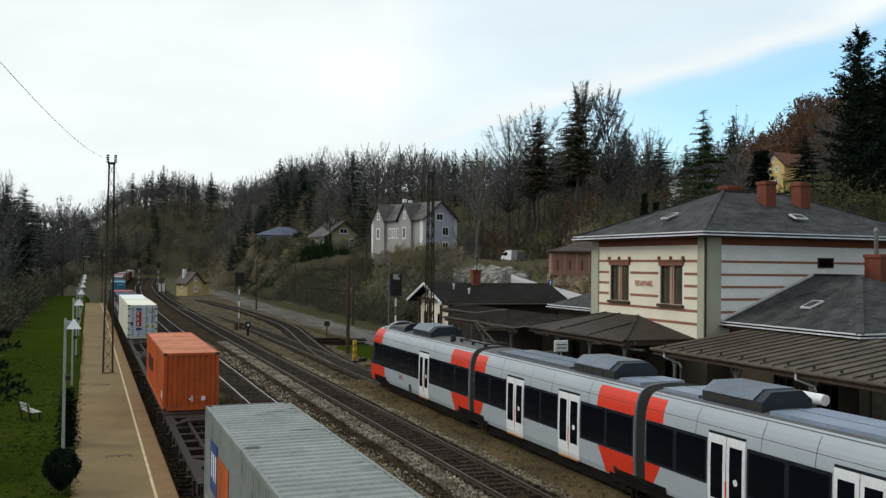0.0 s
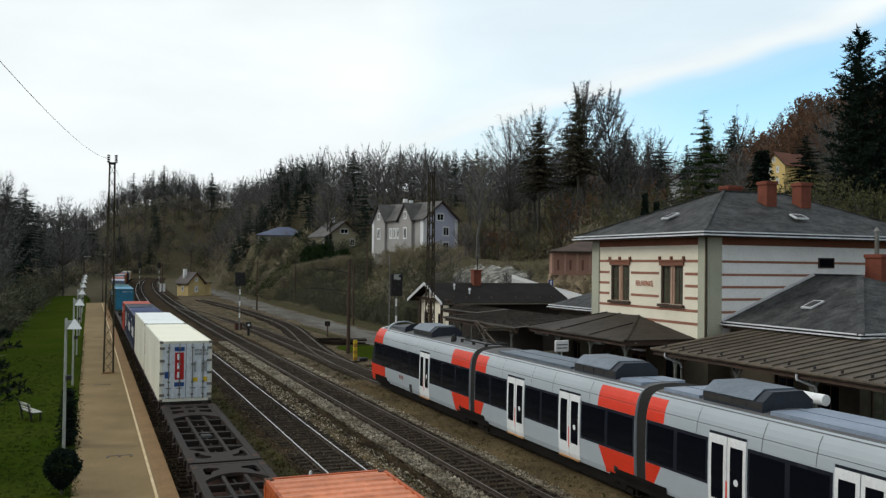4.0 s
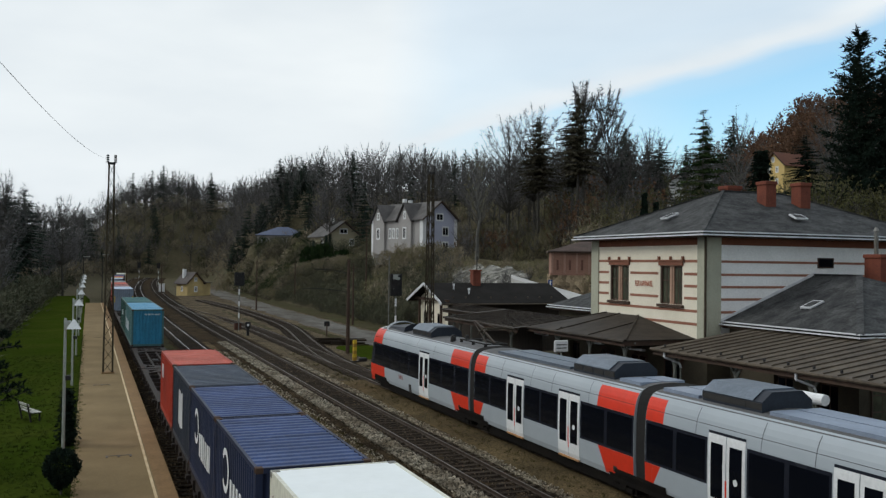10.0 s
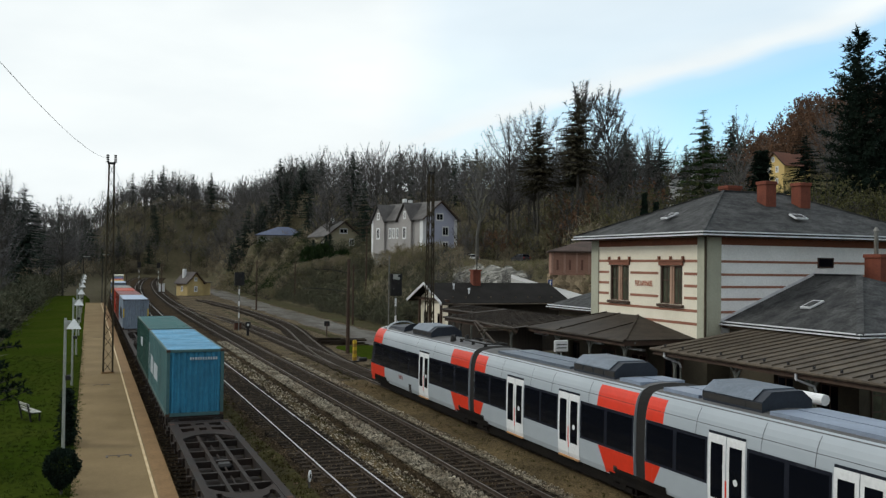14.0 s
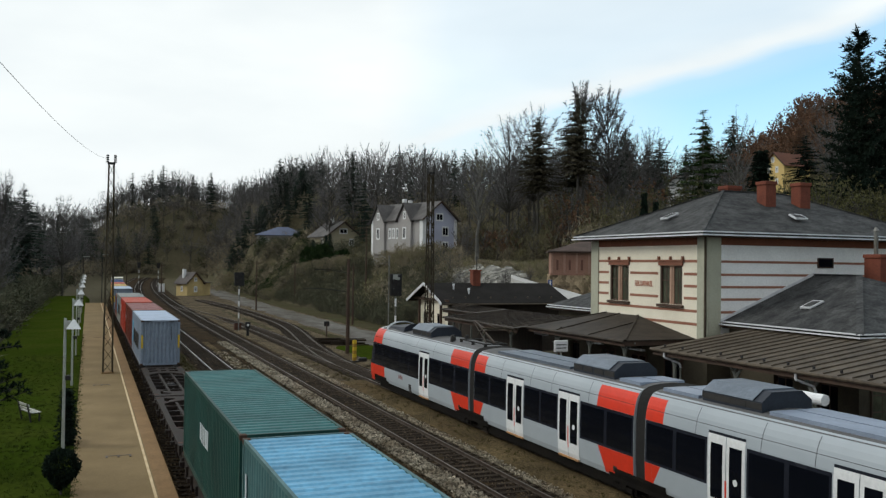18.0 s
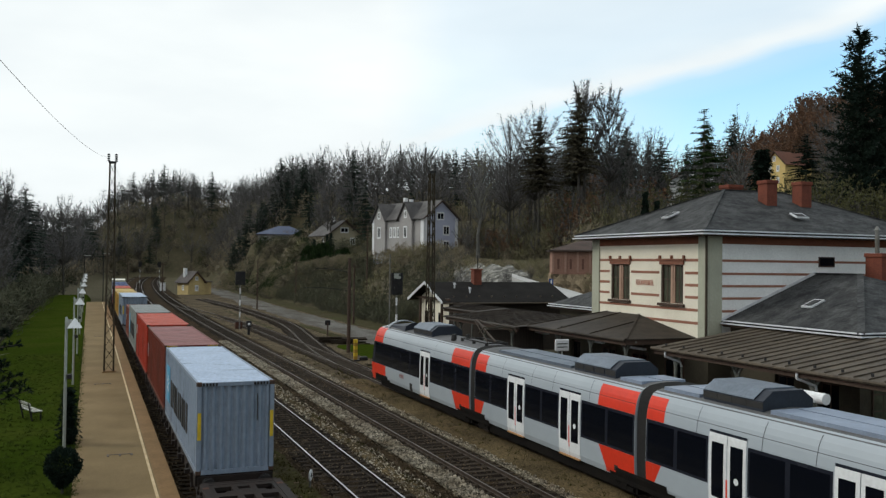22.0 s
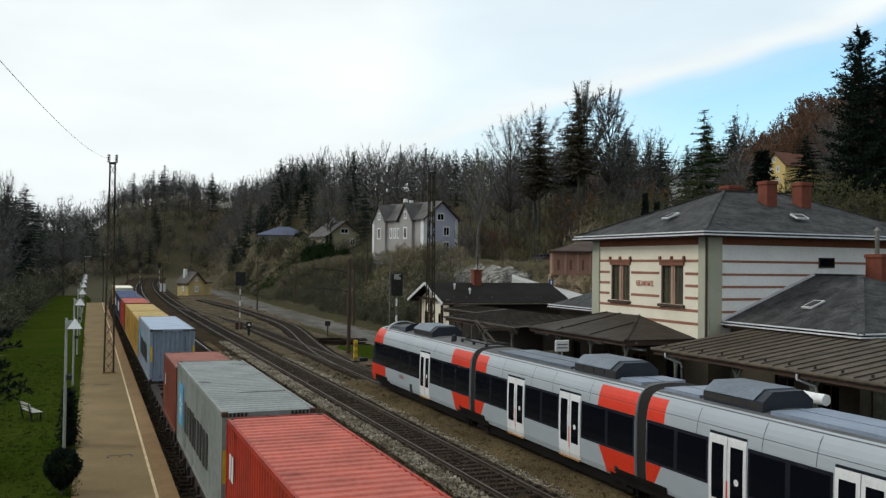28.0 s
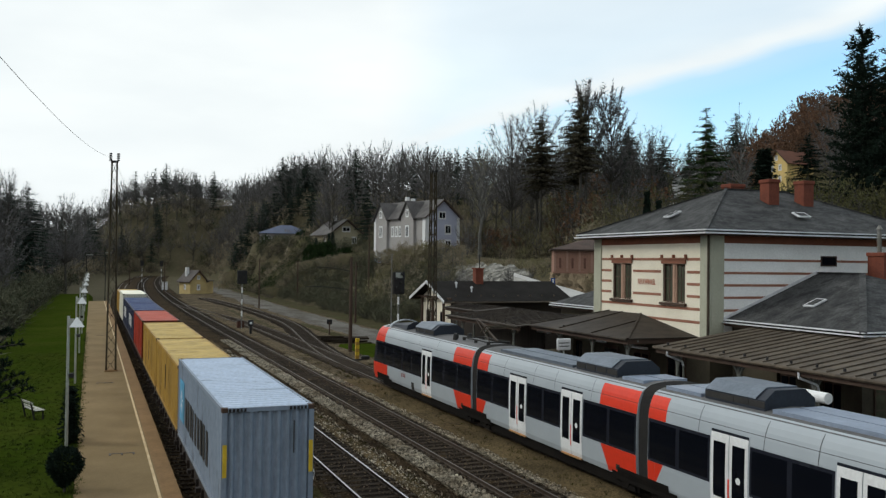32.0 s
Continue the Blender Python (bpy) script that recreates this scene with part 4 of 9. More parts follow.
def slice_of(sec, w, lean=0.0, base=0.0, long=1.0):
    """A solid with the side outline sec (y, z), 2 w wide, its sides leaning in above base."""
    bm = bmesh.new()
    sec = [(y * long, z) for y, z in sec]
    wide = [w - lean * max(0.0, z - base) for _, z in sec]
    prism(bm, None, [(-q, y, z) for q, (y, z) in zip(wide, sec)], [(q, y, z) for q, (y, z) in zip(wide, sec)])
    bmesh.ops.recalc_face_normals(bm, faces=bm.faces[:])
    return bm


def on_wheels(t, fronts, w, r):
    for y in fronts:
        for s in (-1, 1):
            bm = bmesh.new()
            tube(bm, (s * (w - 0.2), y, r), (s * (w + 0.01), y, r), r, n=14)
            wheel = part("wheel", bm, VP["tyre"], t)
            bm = bmesh.new()
            tube(bm, (s * (w + 0.004), y, r), (s * (w + 0.022), y, r), r * 0.6, n=10)
            part("rim", bm, M["steel"], wheel, "grey metal rim")


CITY = 0.86                # the cars are short town cars


def hatchback(coat, label):
    t = thing("car", Matrix(), label, "car")
    part("body", slice_of([(-2.0, 0.28), (2.0, 0.28), (2.08, 0.6), (1.9, 0.76), (0.95, 0.92), (-1.95, 0.96), (-2.06, 0.7)], 0.86, 0.06, 0.7, CITY), coat, t)
    part("windows", slice_of([(-1.9, 0.95), (0.97, 0.92), (0.28, 1.37), (-1.45, 1.37)], 0.80, 0.42, 0.92, CITY), M["glass"], t, "dark window band")
    part("roof", slice_of([(0.34, 1.36), (0.1, 1.44), (-1.3, 1.45), (-1.58, 1.36)], 0.64, 0.5, 1.36, CITY), coat, t)
    for s in (-1, 1):
        for (ya, za), (yb, zb) in (((0.99, 0.92), (0.29, 1.38)), ((-0.55, 0.94), (-0.6, 1.38)), ((-1.9, 0.95), (-1.5, 1.38))):
            bm = bmesh.new()
            bar(bm, (s * 0.81, ya * CITY, za), (s * 0.63, yb * CITY, zb), 0.07, 0.07)
            part("pillar", bm, coat, t)
        part("headlight", slab(s * 0.62 - 0.16, 1.62, 0.58, s * 0.62 + 0.16, 1.77, 0.74, 0.03), M["white"], t, "clear headlight")
        part("tail_light", slab(s * 0.7 - 0.1, -1.79, 0.68, s * 0.7 + 0.1, -1.62, 0.9, 0.02), EP_RED, t, "red tail light")
        part("mirror", slab(s * 0.95 - 0.1, 0.50, 0.92, s * 0.95 + 0.1, 0.64, 1.06, 0.03), coat, t)
    part("bumper", slab(-0.84, 1.70, 0.3, 0.84, 1.83, 0.52, 0.04), coat, t)
    on_wheels(t, (1.14, -1.1), 0.84, 0.3)
    return t


def delivery_van():
    t = thing("van", Matrix(), "white delivery van with a grey rear half", "van")
    part("cab", slice_of([(-0.6, 0.35), (2.35, 0.35), (2.42, 0.85), (2.1, 1.12), (1.45, 1.9), (1.15, 2.08), (-0.6, 2.12)], 0.95, 0.10, 0.9), VP["white"], t)
    # the body is grey from here to the rear
    part("load_bay", slice_of([(-2.3, 0.35), (-0.602, 0.35), (-0.602, 2.12), (-2.15, 2.10), (-2.36, 1.9)], 0.95, 0.10, 0.9), VP["grey"], t, "grey rear half")
    part("windscreen", slice_of([(2.04, 1.22), (2.06, 1.24), (1.52, 1.86), (1.50, 1.84)], 0.78, 0.05, 1.2), M["glass"], t, "dark windscreen")
    for s in (-1, 1):
        bm = bmesh.new()
        prism(bm, None, [(s * 0.955, 0.55, 1.18), (s * 0.955, 1.75, 1.18), (s * 0.90, 1.3, 1.78), (s * 0.90, 0.55, 1.78)], [(s * 0.93, 0.55, 1.18), (s * 0.93, 1.75, 1.18), (s * 0.87, 1.3, 1.78), (s * 0.87, 0.55, 1.78)])
        bmesh.ops.recalc_face_normals(bm, faces=bm.faces[:])
        part("side_window", bm, M["glass"], t, "dark side window")
        part("headlight", slab(s * 0.7 - 0.14, 2.28, 0.72, s * 0.7 + 0.14, 2.44, 0.96, 0.03), M["white"], t, "clear headlight")
        part("mirror", slab(s * 1.06 - 0.1, 1.5, 1.2, s * 1.06 + 0.1, 1.64, 1.5, 0.03), M["black"], t)
    part("bumper", slab(-0.92, 2.3, 0.32, 0.92, 2.5, 0.6, 0.05), M["black"], t)
    on_wheels(t, (1.55, -1.35), 0.93, 0.34)
    return t


EP_RED = surf("tail_light_red", (0.35, 0.02, 0.02), (0.3, 0.02, 0.02), rough=0.3, scale=1, fine=8, var=0.1)
# vehicle, the second at which it passes the chimney's bearing, metres a second
TRAFFIC = [(delivery_van(), 0.09, 13.9), (hatchback(VP["silver"], "small silver-white car on the hillside lane"), 13.26, 14.2), (hatchback(VP["dark"], "dark grey car on the hillside lane"), 14.27, 13.0),
           (hatchback(VP["silver"], "small silver-white car on the hillside lane"), 15.24, 14.2), (hatchback(VP["bluish"], "pale blue car on the hillside lane"), 16.85, 15.6),
           (hatchback(VP["dark"], "dark grey car on the hillside lane"), 28.6, 15.1), (hatchback(VP["grey"], "grey car on the hillside lane"), 29.6, 15.1)]


def travelled(t):
    """How far the train has come: it slows down gently."""
    return 9.25 * t - 0.0361 * t * t


def motions():
    times = [32.0 * i / 16 for i in range(17)]
    for ob, u, length, z in TRAIN:
        rows = []
        for t in times:
            y = u - travelled(t)
            a, b = (Vector((TRACKS[0] + bend(q), q, 0)) for q in (y + 0.15 * length, y + 0.85 * length))
            turn = math.degrees(math.atan2(-(b - a).x, (b - a).y))
            mid = (a + b) / 2
            start = mid - (b - a).normalized() * length / 2
            rows.append((t, pose(start.x, start.y, z, 0, 0, turn)))
        walk(ob, rows)
    for i, (ob, passing, speed) in enumerate(TRAFFIC):
        rows = []
        for t in [0.5 * q for q in range(65)]:
            s = min(138.0 - 5.6 * i, max(44.0 - 6.2 * i, 83.1 + speed * (t - passing)))
            p, a, b = lane_at(s), lane_at(s - 1.5), lane_at(s + 1.5)
            rows.append((t, pose(p.x, p.y, p.z + 0.03, 0, 0, math.degrees(math.atan2(a.x - b.x, b.y - a.y)))))
        walk(ob, rows)


# ---- the stopped electric train ----
E_X, E_W = 18.715, 1.465
EP = dict(
    grey=surf("train_grey", (0.375, 0.412, 0.450), (0.340, 0.378, 0.415), rough=0.35, scale=0.5, fine=4, var=0.05, bump=0.02),
    red=surf("train_red", (0.66, 0.042, 0.018), (0.58, 0.038, 0.016), rough=0.35, scale=0.5, fine=6, var=0.1, bump=0.02),
    band=surf("window_band", (0.014, 0.016, 0.024), (0.02, 0.022, 0.03), rough=0.25, scale=0.5, fine=6, var=0.1, bump=0.0, spec=0.12),
    roof=surf("train_roof", (0.115, 0.115, 0.12), (0.08, 0.08, 0.08), rough=0.6, scale=0.7, fine=8, var=0.25, bump=0.05),
    pale=surf("pale_roof_panel", (0.33, 0.39, 0.50), (0.24, 0.285, 0.37), rough=0.35, metal=0.3, scale=0.5, fine=6, var=0.15, bump=0.03),
    unit=surf("roof_unit", (0.028, 0.034, 0.048), (0.02, 0.024, 0.034), rough=0.5, scale=1, fine=10, var=0.2),
    lid=surf("roof_unit_lid", (0.16, 0.19, 0.235), (0.12, 0.145, 0.18), rough=0.4, metal=0.3, scale=1, fine=10, var=0.2),
    bellows=surf("rubber_bellows", (0.028, 0.027, 0.027), (0.04, 0.038, 0.036), rough=0.8, scale=1, fine=12, var=0.2),
    logo=surf("dull_red_print", (0.24, 0.08, 0.08), (0.20, 0.07, 0.07), rough=0.5, scale=1, fine=10, var=0.2),
    # near-black: the shade below the train is put into this colour
    under=surf("grimy_underframe", (0.010, 0.009, 0.009), (0.016, 0.014, 0.012), rough=0.9, scale=1, fine=10, var=0.4, spec=0.05),
    step=surf("orange_step", (0.45, 0.24, 0.10), (0.35, 0.2, 0.1), rough=0.7, scale=1, fine=10, var=0.2),
)
PROFILE = [(1.39, 0.55), (1.44, 0.75), (1.465, 1.30), (1.465, 2.10), (1.455, 2.60), (1.44, 2.92), (1.408, 3.15), (1.36, 3.35), (1.29, 3.52), (1.20, 3.66), (1.085, 3.745), (0.95, 3.80), (0.72, 3.85), (0.5, 3.88), (0.0, 3.90)]


def half_width(z):
    for (xa, za), (xb, zb) in zip(PROFILE, PROFILE[1:]):
        if za <= z <= zb:
            return xa + (xb - xa) * (z - za) / (zb - za)
    return PROFILE[0][0] if z < 1 else 0.0


def side_patch(bm, side, y0, y1, z0, z1, proud=0.004, lean=0.0):
    """A plate that follows the body's side; lean moves its upper end along the train."""
    zs = [z0] + [z for _, z in PROFILE if z0 < z < z1] + [z1]
    rows = []
    for z in zs:
        k = lean * (z - z0) / max(0.01, z1 - z0)
        x = side * (half_width(z) + proud)
        rows.append((bm.verts.new((x, y0 + k, z)), bm.verts.new((x, y1 + k, z))))
    for (a, b), (c_, d) in zip(rows, rows[1:]):
        bm.faces.new((a, b, d, c_) if side > 0 else (b, a, c_, d))


def car_body(bm, y0, y1, nose=0):
    prof = [(-x, z) for x, z in PROFILE] + [(x, z) for x, z in PROFILE[-2::-1]]
    ends = [(y0, 1.0, 0), (y1, 1.0, 0)]
    if nose:
        ends = [(y0, 1.0, 0.0), (y1 - 1.5, 1.0, 0.0), (y1 - 0.8, 0.975, 0.3), (y1 - 0.25, 0.90, 0.8), (y1, 0.78, 1.2)]
    rings = []
    for y, k, back in ends:
        rings.append([bm.verts.new((x * k, y - back * max(0, (z - 1.3)) / 2.6 * 1.0, 0.42 + (z - 0.42) * (1 - (1 - k) * 0.4))) for x, z in prof])
    n = len(prof)
    for a, b in zip(rings, rings[1:]):
        for i in range(n):
            bm.faces.new((a[i], a[(i + 1) % n], b[(i + 1) % n], b[i]))
    bm.faces.new(rings[0])
    bm.faces.new(rings[-1][::-1])


def nose_band(bm, y1, z0, z1):
    """The rounded front end between two heights."""
    zs = [z0] + [z for _, z in PROFILE if z0 < z < z1] + [z1]
    zs = sorted(set(zs))
    rings = []
    for dy, k in ((-1.6, 1.0), (-1.1, 0.985), (-0.6, 0.94), (-0.22, 0.84), (-0.05, 0.66), (0.0, 0.35), (0.0, 0.0)):
        row = []
        for z in zs:
            lean = max(0, z - 1.3) / 2.6 * 1.15 * max(0.0, 1 + dy / 1.6) + max(0, 0.9 - z) * 0.25 * max(0.0, 1 + dy / 1.6)
            row.append((half_width(min(z, 3.899)) * k, y1 + dy - lean, 0.42 + (z - 0.42) * (1 - 0.05 * max(0.0, 1 + dy / 1.6))))
        rings.append(row)
    left = [[bm.verts.new((-x, y, z)) for x, y, z in r] for r in rings]
    right = [[bm.verts.new((x, y, z)) for x, y, z in r] for r in rings[:-1]] + [left[-1]]
    for side in (left, right):
        for a, b in zip(side, side[1:]):
            for i in range(len(zs) - 1):
                bm.faces.new((a[i], a[i + 1], b[i + 1], b[i]))


emu = thing("passenger_train", pose(E_X, 0, 0), "grey, white and red electric multiple unit stopped at the platform", "train")
# cars: from, to, doors (pairs), roof unit, pale roof panels
CARS = ((39.15, 55.9, ((44.55, 46.05),), (45.6, 48.6), ()),
        (25.2, 38.5, ((33.35, 34.95), (28.75, 30.35)), (27.2, 30.1), ((30.4, 37.0), (25.6, 26.9))),
        (11.2, 24.55, ((19.75, 21.35), (15.0, 16.6)), (19.7, 22.3), ((22.5, 24.3), (12.0, 19.4))),
        (-5.5, 10.6, ((5.0, 6.6),), (5.0, 8.0), ()))
for k, (y0, y1, doors, unit, pales) in enumerate(CARS):
    nose = k == 0
    bm = bmesh.new()
    car_body(bm, y0, y1 - (1.6 if nose else 0))
    car = part("car_body", bm, EP["grey"], emu, "silver grey car body")
    if nose:
        for z0, z1, mat, lab in ((0.42, 1.47, EP["red"], "red lower nose"), (1.47, 2.86, EP["band"], "dark windscreen band"), (2.86, 3.90, EP["red"], "red brow above the windscreen")):
            bm = bmesh.new()
            nose_band(bm, y1, z0, z1)
            part("nose", bm, mat, car, lab)
    for f in car.data.polygons:
        f.use_smooth = False
    for s in (-1, 1):
        spans, last = [], y0 + 0.02
        for a, b in sorted(doors):
            spans.append((last, a - 0.05))
            last = b + 0.05
        spans.append((last, y1 - (1.6 if nose else 0.02)))
        for a, b in spans:
            bm = bmesh.new()
            side_patch(bm, s, a, b, 1.47, 2.86, 0.005)
            part("window_band", bm, EP["band"], car)
            n = max(1, round((b - a) / 1.55))
            for i in range(n):
                bm = bmesh.new()
                wa, wb = a + (b - a) * i / n + 0.09, a + (b - a) * (i + 1) / n - 0.09
                side_patch(bm, s, wa, wb, 1.56, 2.76, 0.010)
                part("window", bm, M["glass"], car)
        reds = [(y0 + 0.01, y0 + 1.75, 0.0, -0.55)] if nose else [(y0 + 0.01, y0 + (1.5 if k == 2 else 2.25), 0.0, 0), (y1 - (0.95 if k == 2 else 1.35), y1 - 0.01, 0.0, 0)]
        if nose:
            reds = [(y0 + 0.01, y0 + 2.35, 0, 0)]
        if k == 1:
            reds = [(y0 + 0.01, y0 + 2.35, 0, 0), (y1 - 1.2, y1 - 0.01, 0, 0)]
        for a, b, _, _ in reds:
            low = 0.75
            for z0, z1, la, lb in ((0.58, 1.465, b - a - 0.7, 0), (2.865, 3.62, b - a, 0)):
                bm = bmesh.new()
                near_low = a < y0 + 0.1
                wlow = (b - a) - (0.55 if z0 < 1 else 0)
                if near_low:
                    side_patch(bm, s, a, a + wlow, z0, z1, 0.005)
                    if z0 < 1:
                        face(bm, (s * (half_width(0.75) + 0.006), a + wlow, 0.75), (s * (half_width(1.3) + 0.006), a + wlow, 1.465), (s * (half_width(1.3) + 0.006), b - 0.1, 1.465))
                else:
                    side_patch(bm, s, b - wlow, b, z0, z1, 0.005)
                    if z0 < 1:
                        face(bm, (s * (half_width(0.75) + 0.006), b - wlow, 0.75), (s * (half_width(1.3) + 0.006), b - wlow, 1.465), (s * (half_width(1.3) + 0.006), a + 0.1, 1.465))
                part("red_panel", bm, EP["red"], car, "red end panel")
        if nose:
            bm = bmesh.new()
            side_patch(bm, s, y1 - 3.7, y1 - 1.6, 0.58, 1.465, 0.005)
            part("red_panel", bm, EP["red"], car, "red end panel")
            bm = bmesh.new()
            side_patch(bm, s, y1 - 3.1, y1 - 1.6, 2.865, 3.75, 0.005)
            part("red_panel", bm, EP["red"], car, "red end panel")
            bm = bmesh.new()
            for q in range(3):
                side_patch(bm, s, 48.8 + 0.26 * q, 48.98 + 0.26 * q, 1.10, 1.32, 0.006)
            part("logo", bm, EP["logo"], car, "small dull red logo bars")
        for a, b in doors:
            mid = (a + b) / 2
            bm = bmesh.new()
            side_patch(bm, s, a, b, 3.02, 3.10, 0.02)
            part("door_header", bm, EP["band"], car)
            for p, q in ((a, mid - 0.015), (mid + 0.015, b)):
                bm = bmesh.new()
                side_patch(bm, s, p, q, 0.60, 3.02, 0.016)
                leaf = part("door", bm, M["white"], car, "white sliding door leaf")
                bm = bmesh.new()
                side_patch(bm, s, p + 0.13, q - 0.13, 1.15, 2.76, 0.020)
                part("door_window", bm, M["glass"], leaf)
                bm = bmesh.new()
                x = s * (half_width(1.7) + 0.024)
                nn = 12
                bmesh.ops.create_circle(bm, cap_ends=True, segments=nn, radius=0.10, matrix=pose(x, (p + q) / 2, 1.78, 0, 90, 0))
                if p == a:
                    part("sticker", bm, M["white"], leaf)
                else:
                    bm.free()
            bm = bmesh.new()
            side_patch(bm, s, mid - 0.035, mid + 0.035, 0.95, 1.75, 0.022)
            part("door_edge", bm, EP["red"], car, "red rubber edge between the leaves")
            bm = bmesh.new()
            box(bm, min(s * 1.36, s * 1.475), a + 0.05, 0.54, max(s * 1.36, s * 1.475), b - 0.05, 0.595)
            part("door_step", bm, EP["step"], car)
        bm = bmesh.new()
        side_patch(bm, s, y0 + 0.02, y1 - (1.6 if nose else 0.02), 3.22, 3.235, 0.006)
        part("seam", bm, EP["bellows"], car)
        for y in [q for a, b in doors for q in (a - 0.6, b + 0.6)]:
            bm = bmesh.new()
            side_patch(bm, s, y, y + 0.018, 2.87, 3.66, 0.006)
            part("seam", bm, EP["bellows"], car)
        bm = bmesh.new()
        side_patch(bm, s, y0 + 1.0, y0 + 1.25, 0.72, 0.92, 0.01)
        part("hatch", bm, EP["bellows"], car)
    bm = bmesh.new()
    rp = [(-1.16, 3.69), (-0.95, 3.805), (-0.5, 3.885), (0, 3.905), (0.5, 3.885), (0.95, 3.805), (1.16, 3.69)]
    ye = y1 - (2.0 if nose else 0.02)
    a_, b_ = [bm.verts.new((x, y0 + 0.02, z + 0.008)) for x, z in rp], [bm.verts.new((x, ye, z + 0.008)) for x, z in rp]
    for i in range(len(rp) - 1):
        bm.faces.new((a_[i], a_[i + 1], b_[i + 1], b_[i]))
    part("roof", bm, EP["roof"], car, "grey train roof")
    # a black box is added to fill the shadow gap below the floor
    part("underframe", slab(-1.28, y0 + 0.05, 0.14, 1.28, y1 - (2.4 if nose else 0.05), 0.56), EP["under"], car, "black box standing for the shadow below the floor")
    for a, b in pales:
        bm = bmesh.new()
        for x0, x1, z0, z1 in ((-0.92, -0.05, 3.86, 3.945), (0.05, 0.92, 3.945, 3.86)):
            box(bm, x0, a, 3.80, x1, b, 3.80)
            vv = box(bm, x0, a, 3.80, x1, b, 3.93)
        part("roof_panel", bm, EP["lid"] if b > 36.0 else EP["pale"], car, "blue-grey roof panel")
    a, b = unit
    bm = bmesh.new()
    sec = [(-0.92, 3.82), (-0.92, 4.12), (-0.55, 4.40), (0.55, 4.40), (0.92, 4.12), (0.92, 3.82)]
    prism(bm, None, [(x, a, z) for x, z in sec], [(x, b, z) for x, z in sec])
    un = part("roof_unit", bm, EP["unit"], car, "dark roof-mounted air conditioning unit")
    bm = bmesh.new()
    cap = [(-0.95, 4.13), (-0.93, 4.17), (-0.56, 4.44), (0.56, 4.44), (0.93, 4.17), (0.95, 4.13), (0.56, 4.405), (-0.56, 4.405)]
    prism(bm, None, [(x, a + 0.35, z) for x, z in cap], [(x, b - 0.05, z) for x, z in cap])
    part("lid", bm, EP["lid"], un)
    for i in range(4):
        y = a + (b - a) * (i + 0.5) / 4
        bm = bmesh.new()
        box(bm, -0.936, y - 0.32, 3.90, -0.92, y + 0.32, 4.08)
        part("grille", bm, EP["bellows"], un)
    for y in (y0 + 1.3, y1 - (2.3 if nose else 1.3)):
        bm = bmesh.new()
        for yy in (-1.2, 1.2):
            for s in (-1, 1):
                tube(bm, (s * 0.68, y + yy, 0.41), (s * 0.82, y + yy, 0.41), 0.41, n=18)
            tube(bm, (-0.7, y + yy, 0.41), (0.7, y + yy, 0.41), 0.08, n=8)
        for s in (-1, 1):
            box(bm, s * 1.05 - 0.08, y - 1.6, 0.35, s * 1.05 + 0.08, y + 1.6, 0.60)
        part("bogie", bm, M["black"], emu)
for y0, y1 in ((38.5, 39.15), (24.55, 25.2), (10.6, 11.2)):
    bm = bmesh.new()
    n = 5
    prof = [(-x, z) for x, z in PROFILE] + [(x, z) for x, z in PROFILE[-2::-1]]
    rings = []
    for i in range(2 * n + 1):
        k = 0.965 if i % 2 else 0.93
        rings.append([bm.verts.new((x * k, y0 + (y1 - y0) * i / (2 * n), 0.5 + (z - 0.42) * (0.99 if i % 2 else 0.97))) for x, z in prof])
    for a, b in zip(rings, rings[1:]):
        for i in range(len(prof)):
            bm.faces.new((a[i], a[(i + 1) % len(prof)], b[(i + 1) % len(prof)], b[i]))
    part("gangway_bellows", bm, EP["bellows"], emu, "black rubber gangway bellows")
    for s in (-1, 1):       # black patches for the shaded stepped recess over the shared bogie, and axle boxes
        bm = bmesh.new()
        for ya, yb, zt in ((y0 - 1.55, y1 + 1.55, 0.66), (y0 - 1.15, y1 + 1.15, 0.86)):
            side_patch(bm, s, ya, yb, 0.40, zt, 0.014 if zt < 0.8 else 0.018)
        part("bogie_recess", bm, EP["under"], emu, "black patch standing for the shaded bogie recess")
        for yy in (y0 - 0.75, y1 + 0.75):
            bm = bmesh.new()
            tube(bm, (s * 1.20, yy, 0.38), (s * 1.38, yy, 0.38), 0.24, 0.2, n=14)
            box(bm, min(s * 1.22, s * 1.36), yy - 0.55, 0.16, max(s * 1.22, s * 1.40), yy + 0.55, 0.32)
            part("axle_box", bm, EP["under"], emu)
bm = bmesh.new()
sec = [(-1.0, 3.80), (-0.9, 4.10), (-0.5, 4.30), (0.5, 4.30), (0.9, 4.10), (1.0, 3.80)]
prism(bm, None, [(x, 50.0, z) for x, z in sec], [(x * 0.7, 54.3, 3.80 + (z - 3.80) * 0.25) for x, z in sec])
part("roof_fairing", bm, EP["unit"], emu, "dark streamlined roof fairing")
bm = bmesh.new()
sweep(bm, [(1.02 * math.cos(math.pi * i / 12), 53.0, 3.72 + 0.52 * math.sin(math.pi * i / 12)) for i in range(13)], 0.25, 0.06)
part("fairing_arch", bm, EP["grey"], emu, "grey arched fairing rim")
bm = bmesh.new()
box(bm, -0.9, 55.8, 0.35, 0.9, 56.15, 0.62)
tube(bm, (0, 55.9, 0.75), (0, 56.5, 0.75), 0.14, n=10)
part("coupler", bm, M["black"], emu)
